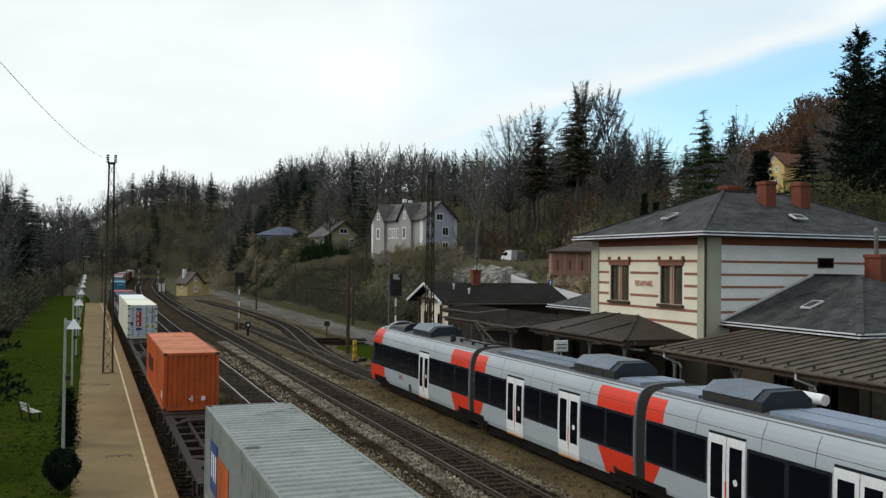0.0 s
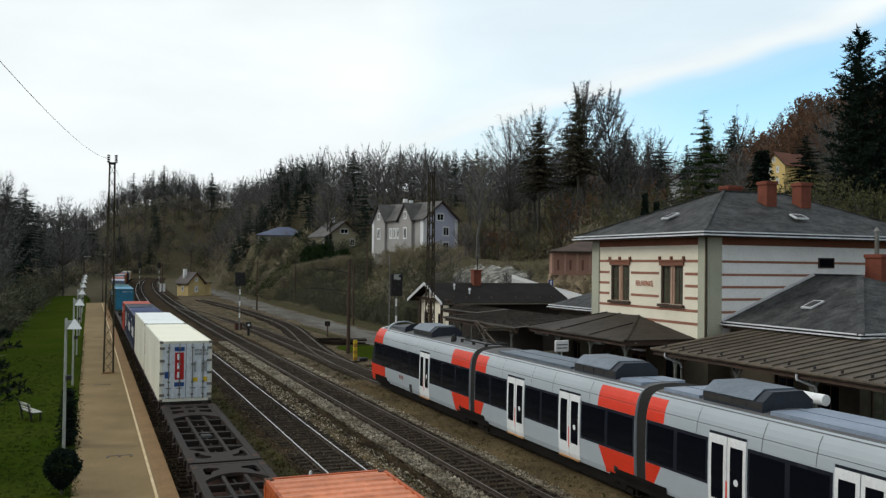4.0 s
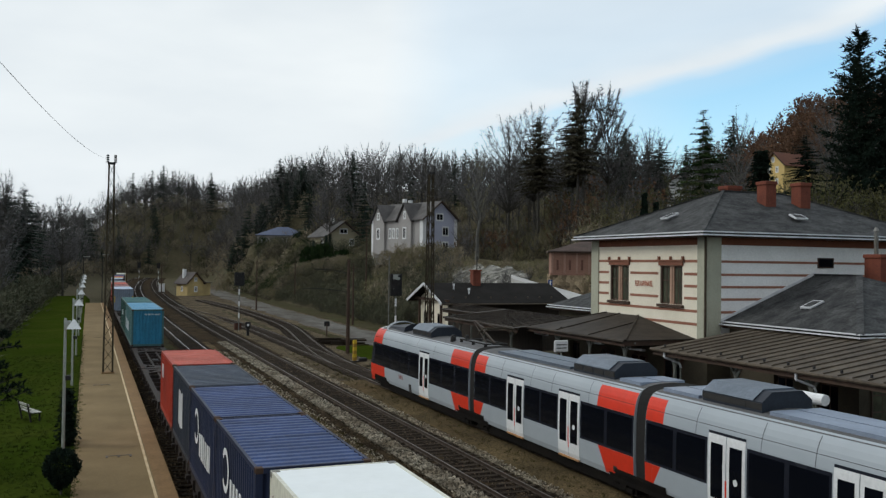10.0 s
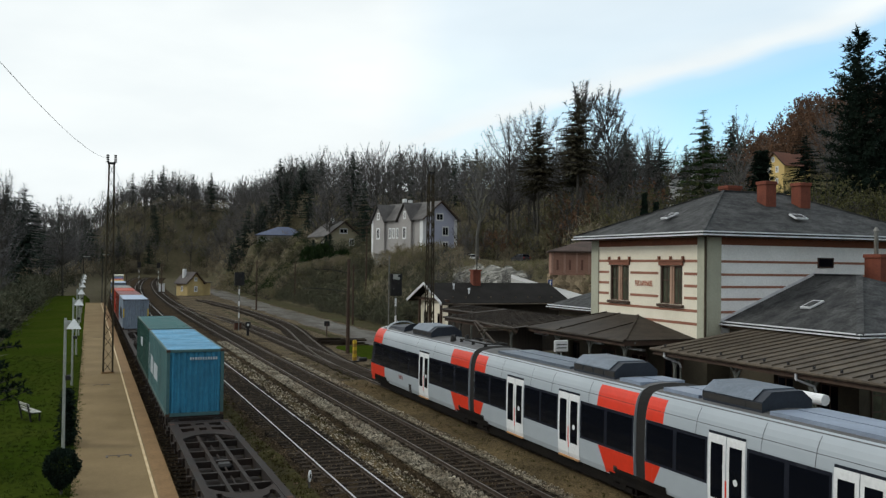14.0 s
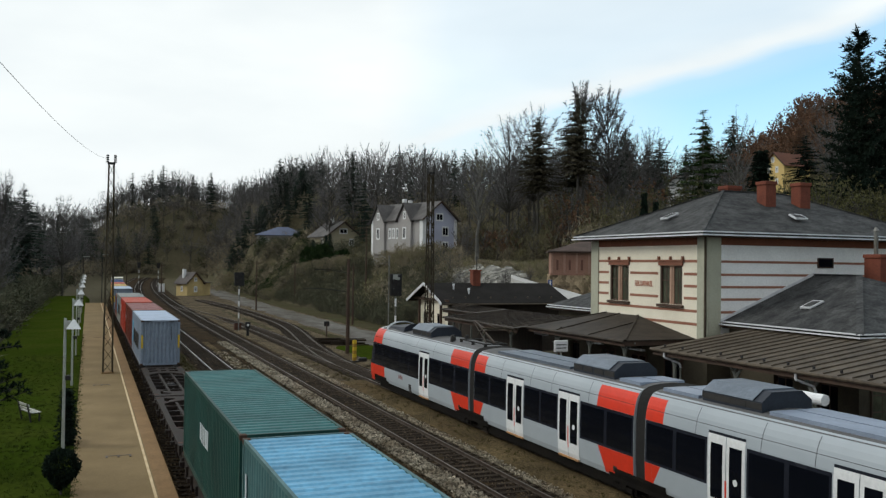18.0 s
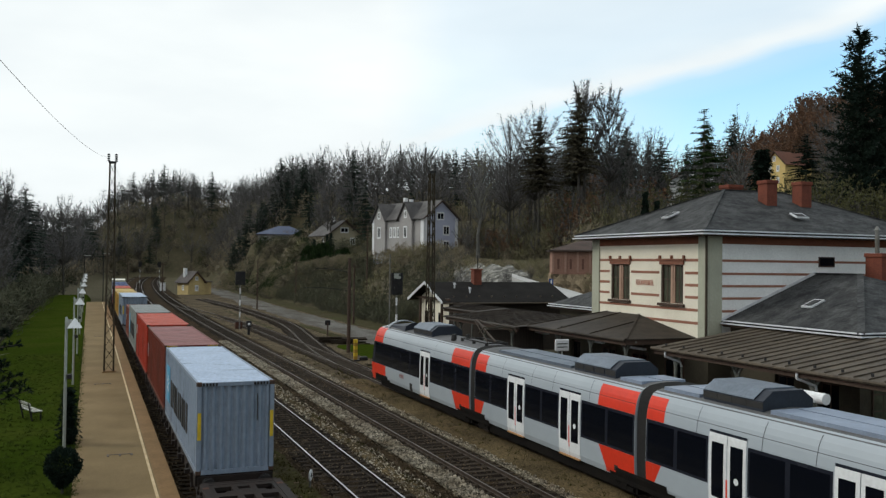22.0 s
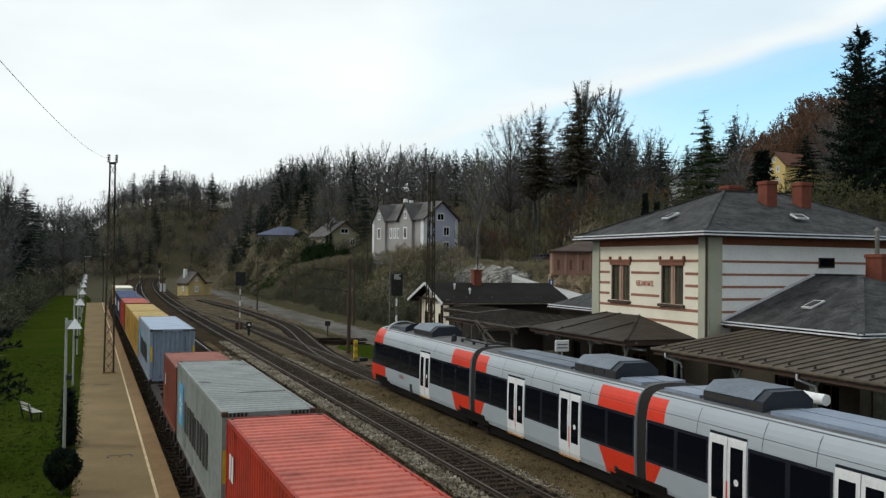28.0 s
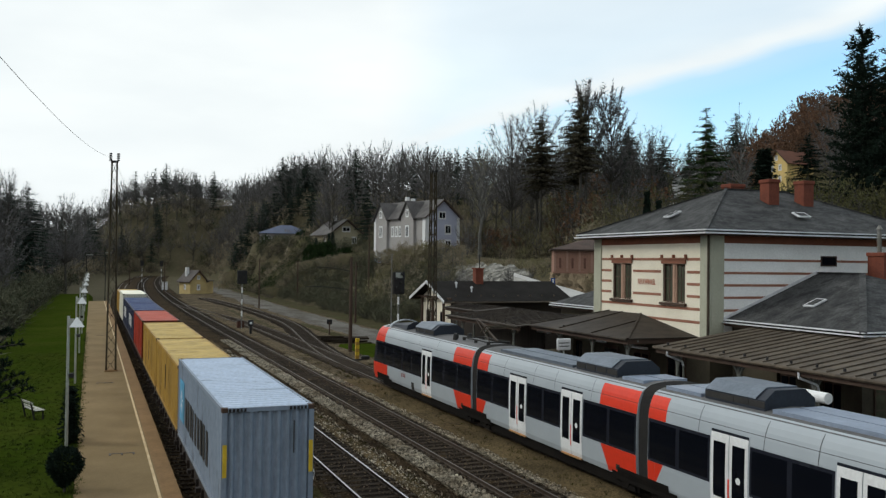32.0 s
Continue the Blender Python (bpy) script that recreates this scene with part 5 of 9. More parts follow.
for s in (-1, 1):           # black patches for the leading bogie's shaded recess, and the small hatch behind it
    bm = bmesh.new()
    for ya, yb, zt in ((51.4, 54.3, 0.66), (51.8, 54.2, 0.84)):
        side_patch(bm, s, ya, yb, 0.42, zt, 0.014 if zt < 0.8 else 0.018)
    part("bogie_recess", bm, EP["under"], emu, "black patch standing for the shaded bogie recess")
    bm = bmesh.new()
    side_patch(bm, s, 47.3, 47.75, 0.5, 1.0, 0.012)
    part("hatch", bm, EP["bellows"], emu)
# pantograph, folded on the roof
bm = bmesh.new()
for s in (-1, 1):
    bar(bm, (s * 0.55, 39.2, 4.02), (s * 0.55, 42.2, 4.02), 0.06)
    for y in (39.2, 40.7, 42.2):
        tube(bm, (s * 0.55, y, 3.82), (s * 0.55, y, 4.05), 0.09, n=8)
bar(bm, (-0.55, 42.2, 4.02), (0.55, 42.2, 4.02), 0.06)
bar(bm, (-0.55, 39.2, 4.02), (0.55, 39.2, 4.02), 0.06)
panto = part("pantograph", bm, M["black"], emu, "half-raised pantograph")
bm = bmesh.new()
bar(bm, (0, 39.3, 4.05), (0, 41.75, 5.02), 0.08)
for s in (-1, 1):
    bar(bm, (s * 0.06, 41.75, 5.02), (s * 0.42, 39.25, 4.70), 0.035)
bar(bm, (-0.4, 39.4, 4.06), (-0.08, 41.7, 4.95), 0.04)
bar(bm, (-0.42, 39.25, 4.70), (0.42, 39.25, 4.70), 0.04)
part("arm", bm, M["rail"], panto)
for y in (38.85, 39.4):
    bm = bmesh.new()
    sweep(bm, [(-0.9 + 0.15 * i, y, 4.80 - 0.30 * max(0, abs(-0.9 + 0.15 * i) - 0.55) ** 1.5 / 0.2) for i in range(13)], 0.05)
    part("contact_strip", bm, M["rust"], panto)
for y, x in ((43.4, -0.5), (43.2, 0.2), (42.9, -0.75)):
    bm = bmesh.new()
    tube(bm, (x, y, 3.84), (x, y, 4.15), 0.15, 0.11, n=10)
    part("insulator", bm, M["black"], emu)

# ---- the station ----
SP = dict(
    cream=surf("cream_render", (0.80, 0.745, 0.62), (0.72, 0.66, 0.54), rough=0.85, scale=0.5, fine=12, var=0.12, bump=0.08),
    white=surf("white_render", (0.84, 0.84, 0.83), (0.76, 0.76, 0.75), rough=0.85, scale=0.6, fine=12, var=0.15, bump=0.08),
    brick=surf("red_brick", (0.22, 0.082, 0.044), (0.17, 0.064, 0.038), rough=0.85, scale=0.8, fine=18, var=0.3, bump=0.2),
    # this dark tone puts the canopies' shade into the walls below them
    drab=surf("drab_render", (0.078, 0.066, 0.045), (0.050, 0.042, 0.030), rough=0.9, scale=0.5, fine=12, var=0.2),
    pil=surf("grey_green_render", (0.42, 0.42, 0.33), (0.35, 0.35, 0.28), rough=0.85, scale=0.6, fine=12, var=0.15),
    slate=surf("slate_roof", (0.074, 0.075, 0.075), (0.026, 0.027, 0.029), rough=0.8, scale=0.9, fine=8, var=0.65, bump=0.5, stretch=(1, 1.6, 1), spec=0.15),
    tin=surf("brown_tin_roof", (0.104, 0.082, 0.058), (0.066, 0.051, 0.038), rough=0.65, metal=0.2, scale=0.7, fine=9, var=0.3, bump=0.1),
    # a darker brown tin for the far and hipped canopies
    sooty=surf("sooty_tin_roof", (0.048, 0.037, 0.027), (0.028, 0.022, 0.018), rough=0.7, metal=0.1, scale=0.6, fine=7, var=0.4, bump=0.15),
    zinc=surf("zinc_gutter", (0.74, 0.75, 0.78), (0.58, 0.59, 0.61), rough=0.45, metal=0.2, scale=1, fine=10, var=0.15),
    wood=surf("dark_brown_wood", (0.075, 0.046, 0.032), (0.05, 0.032, 0.024), rough=0.7, scale=1, fine=14, var=0.3),
    frame=surf("red_brown_frame", (0.25, 0.105, 0.065), (0.20, 0.085, 0.055), rough=0.7, scale=1, fine=14, var=0.2),
    sign_red=surf("sign_red", (0.40, 0.085, 0.035), (0.33, 0.07, 0.03), rough=0.7, scale=1, fine=12, var=0.15, bump=0.0),
    chim=surf("brick_chimney", (0.185, 0.055, 0.033), (0.13, 0.042, 0.028), rough=0.85, scale=1, fine=12, var=0.25, bump=0.2),
    band=surf("faded_brick_course", (0.33, 0.155, 0.105), (0.27, 0.12, 0.08), rough=0.9, scale=0.8, fine=18, var=0.3, bump=0.15),
    mull=surf("faded_pink_paint", (0.46, 0.30, 0.22), (0.36, 0.23, 0.17), rough=0.8, scale=1, fine=14, var=0.2),
    pane=surf("curtained_glass", (0.085, 0.088, 0.060), (0.045, 0.048, 0.034), rough=0.2, scale=1.4, fine=5, var=0.4, bump=0.0, stretch=(1, 3, 0.6), spec=0.5),
    post=surf("grey_green_iron", (0.17, 0.175, 0.155), (0.12, 0.125, 0.11), rough=0.6, scale=1, fine=12, var=0.25),
    shade_plank=surf("black_brown_boards", (0.032, 0.024, 0.018), (0.020, 0.016, 0.013), rough=0.9, scale=0.8, fine=10, var=0.4, stretch=(1, 6, 0.5)),
    curtain=surf("net_curtain", (0.30, 0.28, 0.20), (0.22, 0.20, 0.15), rough=0.9, scale=2, fine=12, var=0.3, stretch=(4, 4, 0.5)),
)
blotched(SP["slate"], 0.62, 1.3, 0.55, (1, 1.6, 1))
blotched(SP["tin"], 0.7, 1.1, 0.56, (0.4, 2.0, 1))
blotched(SP["sooty"], 0.65, 1.1, 0.56, (0.5, 1.6, 1))
station = thing("station_building", Matrix(), "cream and brick banded station building with slate hipped roof", "station building")
FX, FY0, FY1, BX = 28.5, 35.4, 46.1, 43.2
WALL_T = 9.62


def wall_box(name, mat, x0, y0, z0, x1, y1, z1, label="", parent=None, bevel=0.0):
    return part(name, slab(x0, y0, z0, x1, y1, z1, bevel), mat, parent or station, label)


# upper storey: a wall with two window openings towards the tracks
def pierced(bm, x0, x1, ya, yb, za, zb, holes):
    """A wall across x0..x1, from ya to yb, with oblong openings (y0, y1, z0, z1)."""
    ys = sorted({ya, yb, *[h[0] for h in holes], *[h[1] for h in holes]})
    zs = sorted({za, zb, *[h[2] for h in holes], *[h[3] for h in holes]})
    for i in range(len(ys) - 1):
        for j in range(len(zs) - 1):
            my, mz = (ys[i] + ys[i + 1]) / 2, (zs[j] + zs[j + 1]) / 2
            if not any(h[0] < my < h[1] and h[2] < mz < h[3] for h in holes):
                box(bm, x0, ys[i], zs[j], x1, ys[i + 1], zs[j + 1])
    bmesh.ops.remove_doubles(bm, verts=bm.verts[:], dist=0.0005)


WINS = ((42.15, 44.25, 5.98, 8.0), (37.3, 39.4, 5.98, 8.0))
bm = bmesh.new()
pierced(bm, FX, FX + 0.45, FY0, FY1, 0.38, WALL_T, [(a + 0.1, b - 0.1, c_, d) for a, b, c_, d in WINS])
part("wall", bm, SP["cream"], station, "cream rendered wall towards the tracks")
wall_box("wall", SP["white"], FX + 0.45, FY0, 0.38, BX, FY0 + 0.45, WALL_T, "white rendered side wall")
wall_box("wall", SP["white"], FX + 0.45, FY1 - 0.45, 0.38, BX, FY1, WALL_T)
wall_box("wall", SP["white"], BX - 0.45, FY0 + 0.45, 0.38, BX, FY1 - 0.45, WALL_T)
# thin dark slabs over the wall paint in the shade under the canopy
wall_box("ground_floor_front", SP["drab"], FX - 0.05, FY0 - 0.02, 0.38, FX - 0.002, FY1 + 0.02, 4.25, "ground floor front darkened for the shade under the canopy")
wall_box("ground_floor_front", SP["drab"], FX - 0.05, FY0 - 0.06, 0.38, FX + 6.0, FY0 - 0.022, 4.25, "ground floor front darkened for the shade under the canopy")
for y_ in (37.2, 40.3, 43.4):
    d_ = wall_box("door", SP["wood"], FX - 0.09, y_, 0.38, FX - 0.052, y_ + 1.6, 3.2, "brown glazed double door")
    for q_ in (0.15, 0.88):
        part("pane", slab(FX - 0.10, y_ + q_, 1.1, FX - 0.091, y_ + q_ + 0.57, 3.0), M["glass"], d_)
wall_box("ceiling_slab", SP["white"], FX + 0.45, FY0 + 0.45, WALL_T - 0.2, BX - 0.45, FY1 - 0.45, WALL_T)
BANDS = (4.985, 5.645, 6.285, 6.905, 7.525, 8.185)
for z in BANDS:
    segs = [(FY0 + 0.7, FY1 - 0.7)]
    for a, b, z0, z1 in WINS:
        if z > 5.9:
            new_segs = []
            for p, q in segs:
                if p < a and b < q:
                    new_segs += [(p, a - 0.06), (b + 0.06, q)]
                else:
                    new_segs.append((p, q))
            segs = new_segs
    for p, q in segs:
        if z == 6.905 and p < 40.5 < q:      # the name stands in this course
            continue
        wall_box("brick_band", SP["band"], FX - 0.015, p, z, FX + 0.02, q, z + 0.14, "course of red brick")
    wall_box("brick_band", SP["band"], FX + 0.75, FY0 - 0.015, z, BX - 0.7, FY0 + 0.02, z + 0.12, "course of red brick")
# the frieze's brick is darkened for the soffit's shade
wall_box("brick_frieze", SP["brick"], FX - 0.03, FY0 + 0.7, 9.08, FX + 0.02, FY1 - 0.7, 9.448, "red brick frieze darkened under the eaves")
wall_box("brick_frieze", SP["brick"], FX + 0.75, FY0 - 0.03, 9.08, BX - 0.7, FY0 + 0.02, 9.448, "red brick frieze darkened under the eaves")
for y0, y1 in ((FY0 - 0.06, FY0 + 0.72), (FY1 - 0.72, FY1 + 0.06)):
    wall_box("corner_pilaster", SP["pil"], FX - 0.07, y0, 4.2, FX + 0.02, y1, 9.448, "greenish grey corner pilaster")
wall_box("corner_pilaster", SP["pil"], FX + 0.03, FY0 - 0.065, 4.2, FX + 0.78, FY0 + 0.02, 9.448, "greenish grey corner pilaster")
for a, b, z0, z1 in WINS:
    win = part("window", slab(FX + 0.24, a + 0.1, z0, FX + 0.28, b - 0.1, z1), SP["curtain"], station, "tall double window with brown casements and net curtains")
    bm = bmesh.new()
    mid = (a + b) / 2
    for y0, y1 in ((a + 0.1, a + 0.22), (b - 0.22, b - 0.1)):
        box(bm, FX + 0.03, y0, z0, FX + 0.2, y1, z1)
    for z in (z0, z1 - 0.09, z0 + 1.22):
        box(bm, FX + 0.07, a + 0.22, z, FX + 0.19, mid - 0.17, z + 0.07)
        box(bm, FX + 0.07, mid + 0.17, z, FX + 0.19, b - 0.22, z + 0.07)
    part("window_frame", bm, SP["wood"], win)
    bm = bmesh.new()
    for y0, y1, k_ in ((mid - 0.17, mid - 0.06, 0.05), (mid - 0.06, mid + 0.06, 0.0), (mid + 0.06, mid + 0.17, 0.05)):
        box(bm, FX + k_, y0, z0, FX + 0.2, y1, z1)
    part("mullion", bm, SP["mull"], win, "faded pink middle post")
    for y0, y1 in ((a + 0.22, mid - 0.17), (mid + 0.17, b - 0.22)):
        bm = bmesh.new()
        box(bm, FX + 0.12, y0, z0 + 0.08, FX + 0.13, y1, z1 - 0.09)
        part("pane", bm, SP["pane"], win)
        bm = bmesh.new()
        box(bm, FX + 0.10, (y0 + y1) / 2 - 0.022, z0 + 0.08, FX + 0.16, (y0 + y1) / 2 + 0.022, z1 - 0.09)
        part("glazing_bar", bm, SP["wood"], win)
    part("window_sill", slab(FX - 0.16, a - 0.05, z0 - 0.16, FX + 0.1, b + 0.05, z0 - 0.01, 0.02), SP["wood"], win)
    bm = bmesh.new()
    box(bm, FX - 0.08, a + 0.02, z1 + 0.02, FX + 0.02, b - 0.02, z1 + 0.24)
    box(bm, FX - 0.14, a - 0.10, z1 + 0.24, FX + 0.02, b + 0.10, z1 + 0.33)
    for y in (a - 0.05, mid - 0.07, b - 0.1):
        box(bm, FX - 0.12, y, z1 + 0.33, FX + 0.02, y + 0.11, z1 + 0.50)
    part("window_hood", bm, SP["frame"], win, "brick window hood with small knobs")
sgn = part("name_board", slab(FX - 0.004, 39.70, 6.76, FX + 0.1, 41.80, 7.24), SP["cream"], station)
lettering("REKAWINKEL", 0.44, SP["sign_red"], sgn, pose(FX - 0.04, 40.75, 7.0, 90, 0, -90), stretch=0.62)


def hip_roof(name, x0, x1, y0, y1, z, rx0, rx1, ry, rz, mat, parent, thick=0.14):
    """A hipped roof over an oblong; its ridge from rx0 to rx1 at y = ry, or a point."""
    bm = bmesh.new()
    for dz in (0, -thick):
        e = [bm.verts.new(p) for p in ((x0, y0, z + dz), (x1, y0, z + dz), (x1, y1, z + dz), (x0, y1, z + dz))]
        r = [bm.verts.new((rx0, ry, rz + dz)), bm.verts.new((rx1, ry, rz + dz))]
        for f in ((e[0], e[1], r[1], r[0]), (e[1], e[2], r[1]), (e[2], e[3], r[0], r[1]), (e[3], e[0], r[0])):
            bm.faces.new(f)
        if dz == 0:
            top = e
        else:
            for i in range(4):
                bm.faces.new((top[i], top[(i + 1) % 4], e[(i + 1) % 4], e[i]))
    return part(name, bm, mat, parent)


roof = hip_roof("roof", FX - 0.85, BX + 0.85, FY0 - 0.70, FY1 + 0.80, 9.69, 33.85, 38.2, 40.75, 12.35, SP["slate"], station)
roof["label"] = "weathered dark slate hipped roof"
bm = bmesh.new()
box(bm, FX - 0.80, FY0 - 0.66, 9.45, BX + 0.80, FY1 + 0.75, 9.52)
part("soffit", bm, SP["wood"], station)
for z, o, h in ((9.51, 0.98, 0.07), (9.67, 0.90, 0.06)):
    ya, yb = FY0 - o + 0.15, FY1 + o - 0.05
    for x0, y0, x1, y1 in ((FX - o, ya, FX - o + 0.14, yb), (FX - o + 0.14, ya, BX + o, ya + 0.14), (FX - o + 0.14, yb - 0.14, BX + o, yb)):
        part("gutter", slab(x0, y0, z, x1, y1, z + h), SP["zinc"], station, "pale zinc gutter")
bm = bmesh.new()
for p, q in (((FX - 0.85, FY0 - 0.70, 9.73), (33.85, 40.75, 12.38)), ((BX + 0.85, FY0 - 0.70, 9.73), (38.2, 40.75, 12.38)), ((FX - 0.85, FY1 + 0.80, 9.73), (33.85, 40.75, 12.38)), ((33.85, 40.75, 12.38), (38.2, 40.75, 12.38))):
    bar(bm, p, q, 0.16, 0.07)
part("ridge_cap", bm, SP["slate"], station)
tube_b = bmesh.new()
tube(tube_b, (FX - 0.13, FY0 + 0.02, 4.4), (FX - 0.13, FY0 + 0.02, 9.5), 0.06, n=10)
part("downpipe", tube_b, SP["tin"], station, "dark downpipe at the corner")


def chimney(x, y, z0, z1, sx, sy):
    bm = bmesh.new()
    box(bm, x - sx, y - sy, z0, x + sx, y + sy, z1 - 0.2)
    c_ = part("chimney", bm, SP["chim"], station, "red brick chimney")
    part("chimney_cap", slab(x - sx - 0.06, y - sy - 0.06, z1 - 0.2, x + sx + 0.06, y + sy + 0.06, z1, 0.02), SP["chim"], c_)


chimney(35.75, 42.4, 11.2, 12.85, 0.50, 0.4)
chimney(35.35, 38.9, 11.0, 12.82, 0.36, 0.36)
chimney(37.85, 38.9, 10.9, 12.85, 0.36, 0.36)
for x, y, z in ((29.68, 40.12, 10.62), (35.41, 36.56, 10.60)):
    w_ = part("skylight", slab(-0.42, -0.3, -0.03, 0.42, 0.3, 0.05), SP["zinc"], station)
    w_.matrix_basis = pose(x, y, z + 0.12, 25 if x > 33 else 0, 0 if x > 33 else -22, 0)
    g_ = part("skylight_pane", slab(-0.33, -0.22, 0.05, 0.33, 0.22, 0.06), SP["slate"], w_)

# low wings, each with its own hipped roof
def wing(y0, y1, hip, near):
    """A one-storey wing; hip: the y at which the ridge ends."""
    w0, w1 = 29.85, 42.4
    bm = bmesh.new()
    doors = [(y0 + 1.1 + 2.6 * i, y0 + 2.3 + 2.6 * i, 0.4, 3.0) for i in range(int((y1 - y0 - 1.2) / 2.6))]
    # wing walls take the dark tone in place of canopy shade
    pierced(bm, w0, w0 + 0.4, y0, y1, 0.38, 5.05, doors)
    part("wall", bm, SP["drab"], station, "wing wall darkened for the shade under the canopy")
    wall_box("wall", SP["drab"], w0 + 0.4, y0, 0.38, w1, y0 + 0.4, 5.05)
    if near:
        for q in range(16):
            wall_box("board", SP["frame"], w0 + 0.1 + 0.3 * q, y0 - 0.05, 4.15, w0 + 0.385 + 0.3 * q, y0 - 0.004, 5.02)
        for xa in (30.5, 32.4):
            g = wall_box("window", SP["wood"], xa, y0 - 0.06, 1.2, xa + 1.2, y0 - 0.004, 3.4)
            for i in range(2):
                for j in range(3):
                    part("pane", slab(xa + 0.08 + 0.54 * i, y0 - 0.07, 1.28 + 0.7 * j, xa + 0.58 + 0.54 * i, y0 - 0.061, 1.92 + 0.7 * j), SP["pane"], g)
    wall_box("wall", SP["white"], w0 + 0.4, y1 - 0.4, 0.38, w1, y1, 5.05)
    for a, b, z0, z1 in doors:
        d = part("door", slab(w0 + 0.18, a + 0.03, z0, w0 + 0.24, b - 0.03, z1), SP["wood"], station, "brown glazed platform door")
        for q in (0, 1):
            ya, yb = (a + 0.14, (a + b) / 2 - 0.05) if q == 0 else ((a + b) / 2 + 0.05, b - 0.14)
            part("pane", slab(w0 + 0.15, ya, z0 + 0.9, w0 + 0.175, yb, z1 - 0.15), M["glass"], d)
    z, rz = 5.24, 7.62
    ry0, ry1 = (hip, y1) if near else (y0, hip)
    o = 0.55
    ya, yb = (y0 - o, y1) if near else (y0, y1 + o)
    bm = bmesh.new()
    x0, x1, xr = w0 - o, w1 + o, 35.4
    for dz in (0, -0.12):
        e = [bm.verts.new(p) for p in ((x0, ya, z + dz), (x1, ya, z + dz), (x1, yb, z + dz), (x0, yb, z + dz))]
        r = [bm.verts.new((xr, ry0, rz + dz)), bm.verts.new((xr, ry1, rz + dz))]
        for f in ((e[0], e[1], r[0]), (e[1], e[2], r[1], r[0]), (e[2], e[3], r[1]), (e[3], e[0], r[0], r[1])):
            bm.faces.new(f)
    part("roof", bm, SP["slate"], station, "patched grey slate roof of the low wing")
    for zz, oo in ((z - 0.14, 0.14), (z - 0.01, 0.06)):
        part("gutter", slab(x0 - oo, ya - oo, zz, x0 - oo + 0.13, yb, zz + 0.055), SP["zinc"], station, "pale zinc gutter")
        if near:
            part("gutter", slab(x0 - oo + 0.13, ya - oo, zz, x1, ya - oo + 0.13, zz + 0.055), SP["zinc"], station, "pale zinc gutter")
    bm = bmesh.new()
    box(bm, x0 + 0.1, ya + 0.1, z - 0.3, x0 + 0.2, yb, z - 0.15)
    part("fascia", bm, SP["wood"], station)
    bm = bmesh.new()
    if near:
        bar(bm, (x0, ya, z + 0.03), (xr, ry0, rz + 0.03), 0.3, 0.06)
    bar(bm, (xr, ry0, rz + 0.03), (xr, ry1, rz + 0.03), 0.25, 0.06)
    part("ridge_cap", bm, SP["slate"], station)


wing(27.4, FY0 - 0.02, 32.5, True)
wing(FY1 + 0.02, 52.6, 48.6, False)
for y_ in [52.7 + 0.24 * i for i in range(69)]:     # added dark boards stand for the shade at the far canopy's back
    part("board", slab(FX + 0.12, y_, 0.38, FX + 0.15 + 0.012 * (int(y_ * 10) % 3), y_ + 0.232, 4.66), SP["shade_plank"], station)
bm = bmesh.new()        # flashing where the wing's roof meets the side wall
for p, q in (((29.3, FY0 - 0.05, 5.30), (35.4, FY0 - 0.05, 7.70)),):
    bar(bm, p, q, 0.05, 0.14)
part("flashing", bm, SP["zinc"], station, "pale lead flashing along the side wall")
chimney(37.55, 33.2, 6.4, 8.72, 0.50, 0.5)
bm = bmesh.new()
tube(bm, (37.3, 33.2, 8.7), (37.3, 33.2, 9.9), 0.11, n=10)
tube(bm, (37.3, 33.2, 9.9), (37.3, 33.2, 10.1), 0.17, 0.05, n=10)
part("flue", bm, M["steel"], station)
w_ = part("skylight", slab(-0.45, -0.32, -0.03, 0.45, 0.32, 0.05), SP["zinc"], station)
w_.matrix_basis = pose(31.7, 31.84, 6.24, 0, -21, 0)
part("skylight_pane", slab(-0.36, -0.24, 0.05, 0.36, 0.24, 0.06), SP["slate"], w_)
wd = part("attic_window", slab(35.6, FY0 - 0.04, 7.98, 36.7, FY0 + 0.02, 8.52), SP["wood"], station, "small dark attic window")
part("pane", slab(35.68, FY0 - 0.05, 8.05, 36.62, FY0 - 0.035, 8.46), M["glass"], wd)


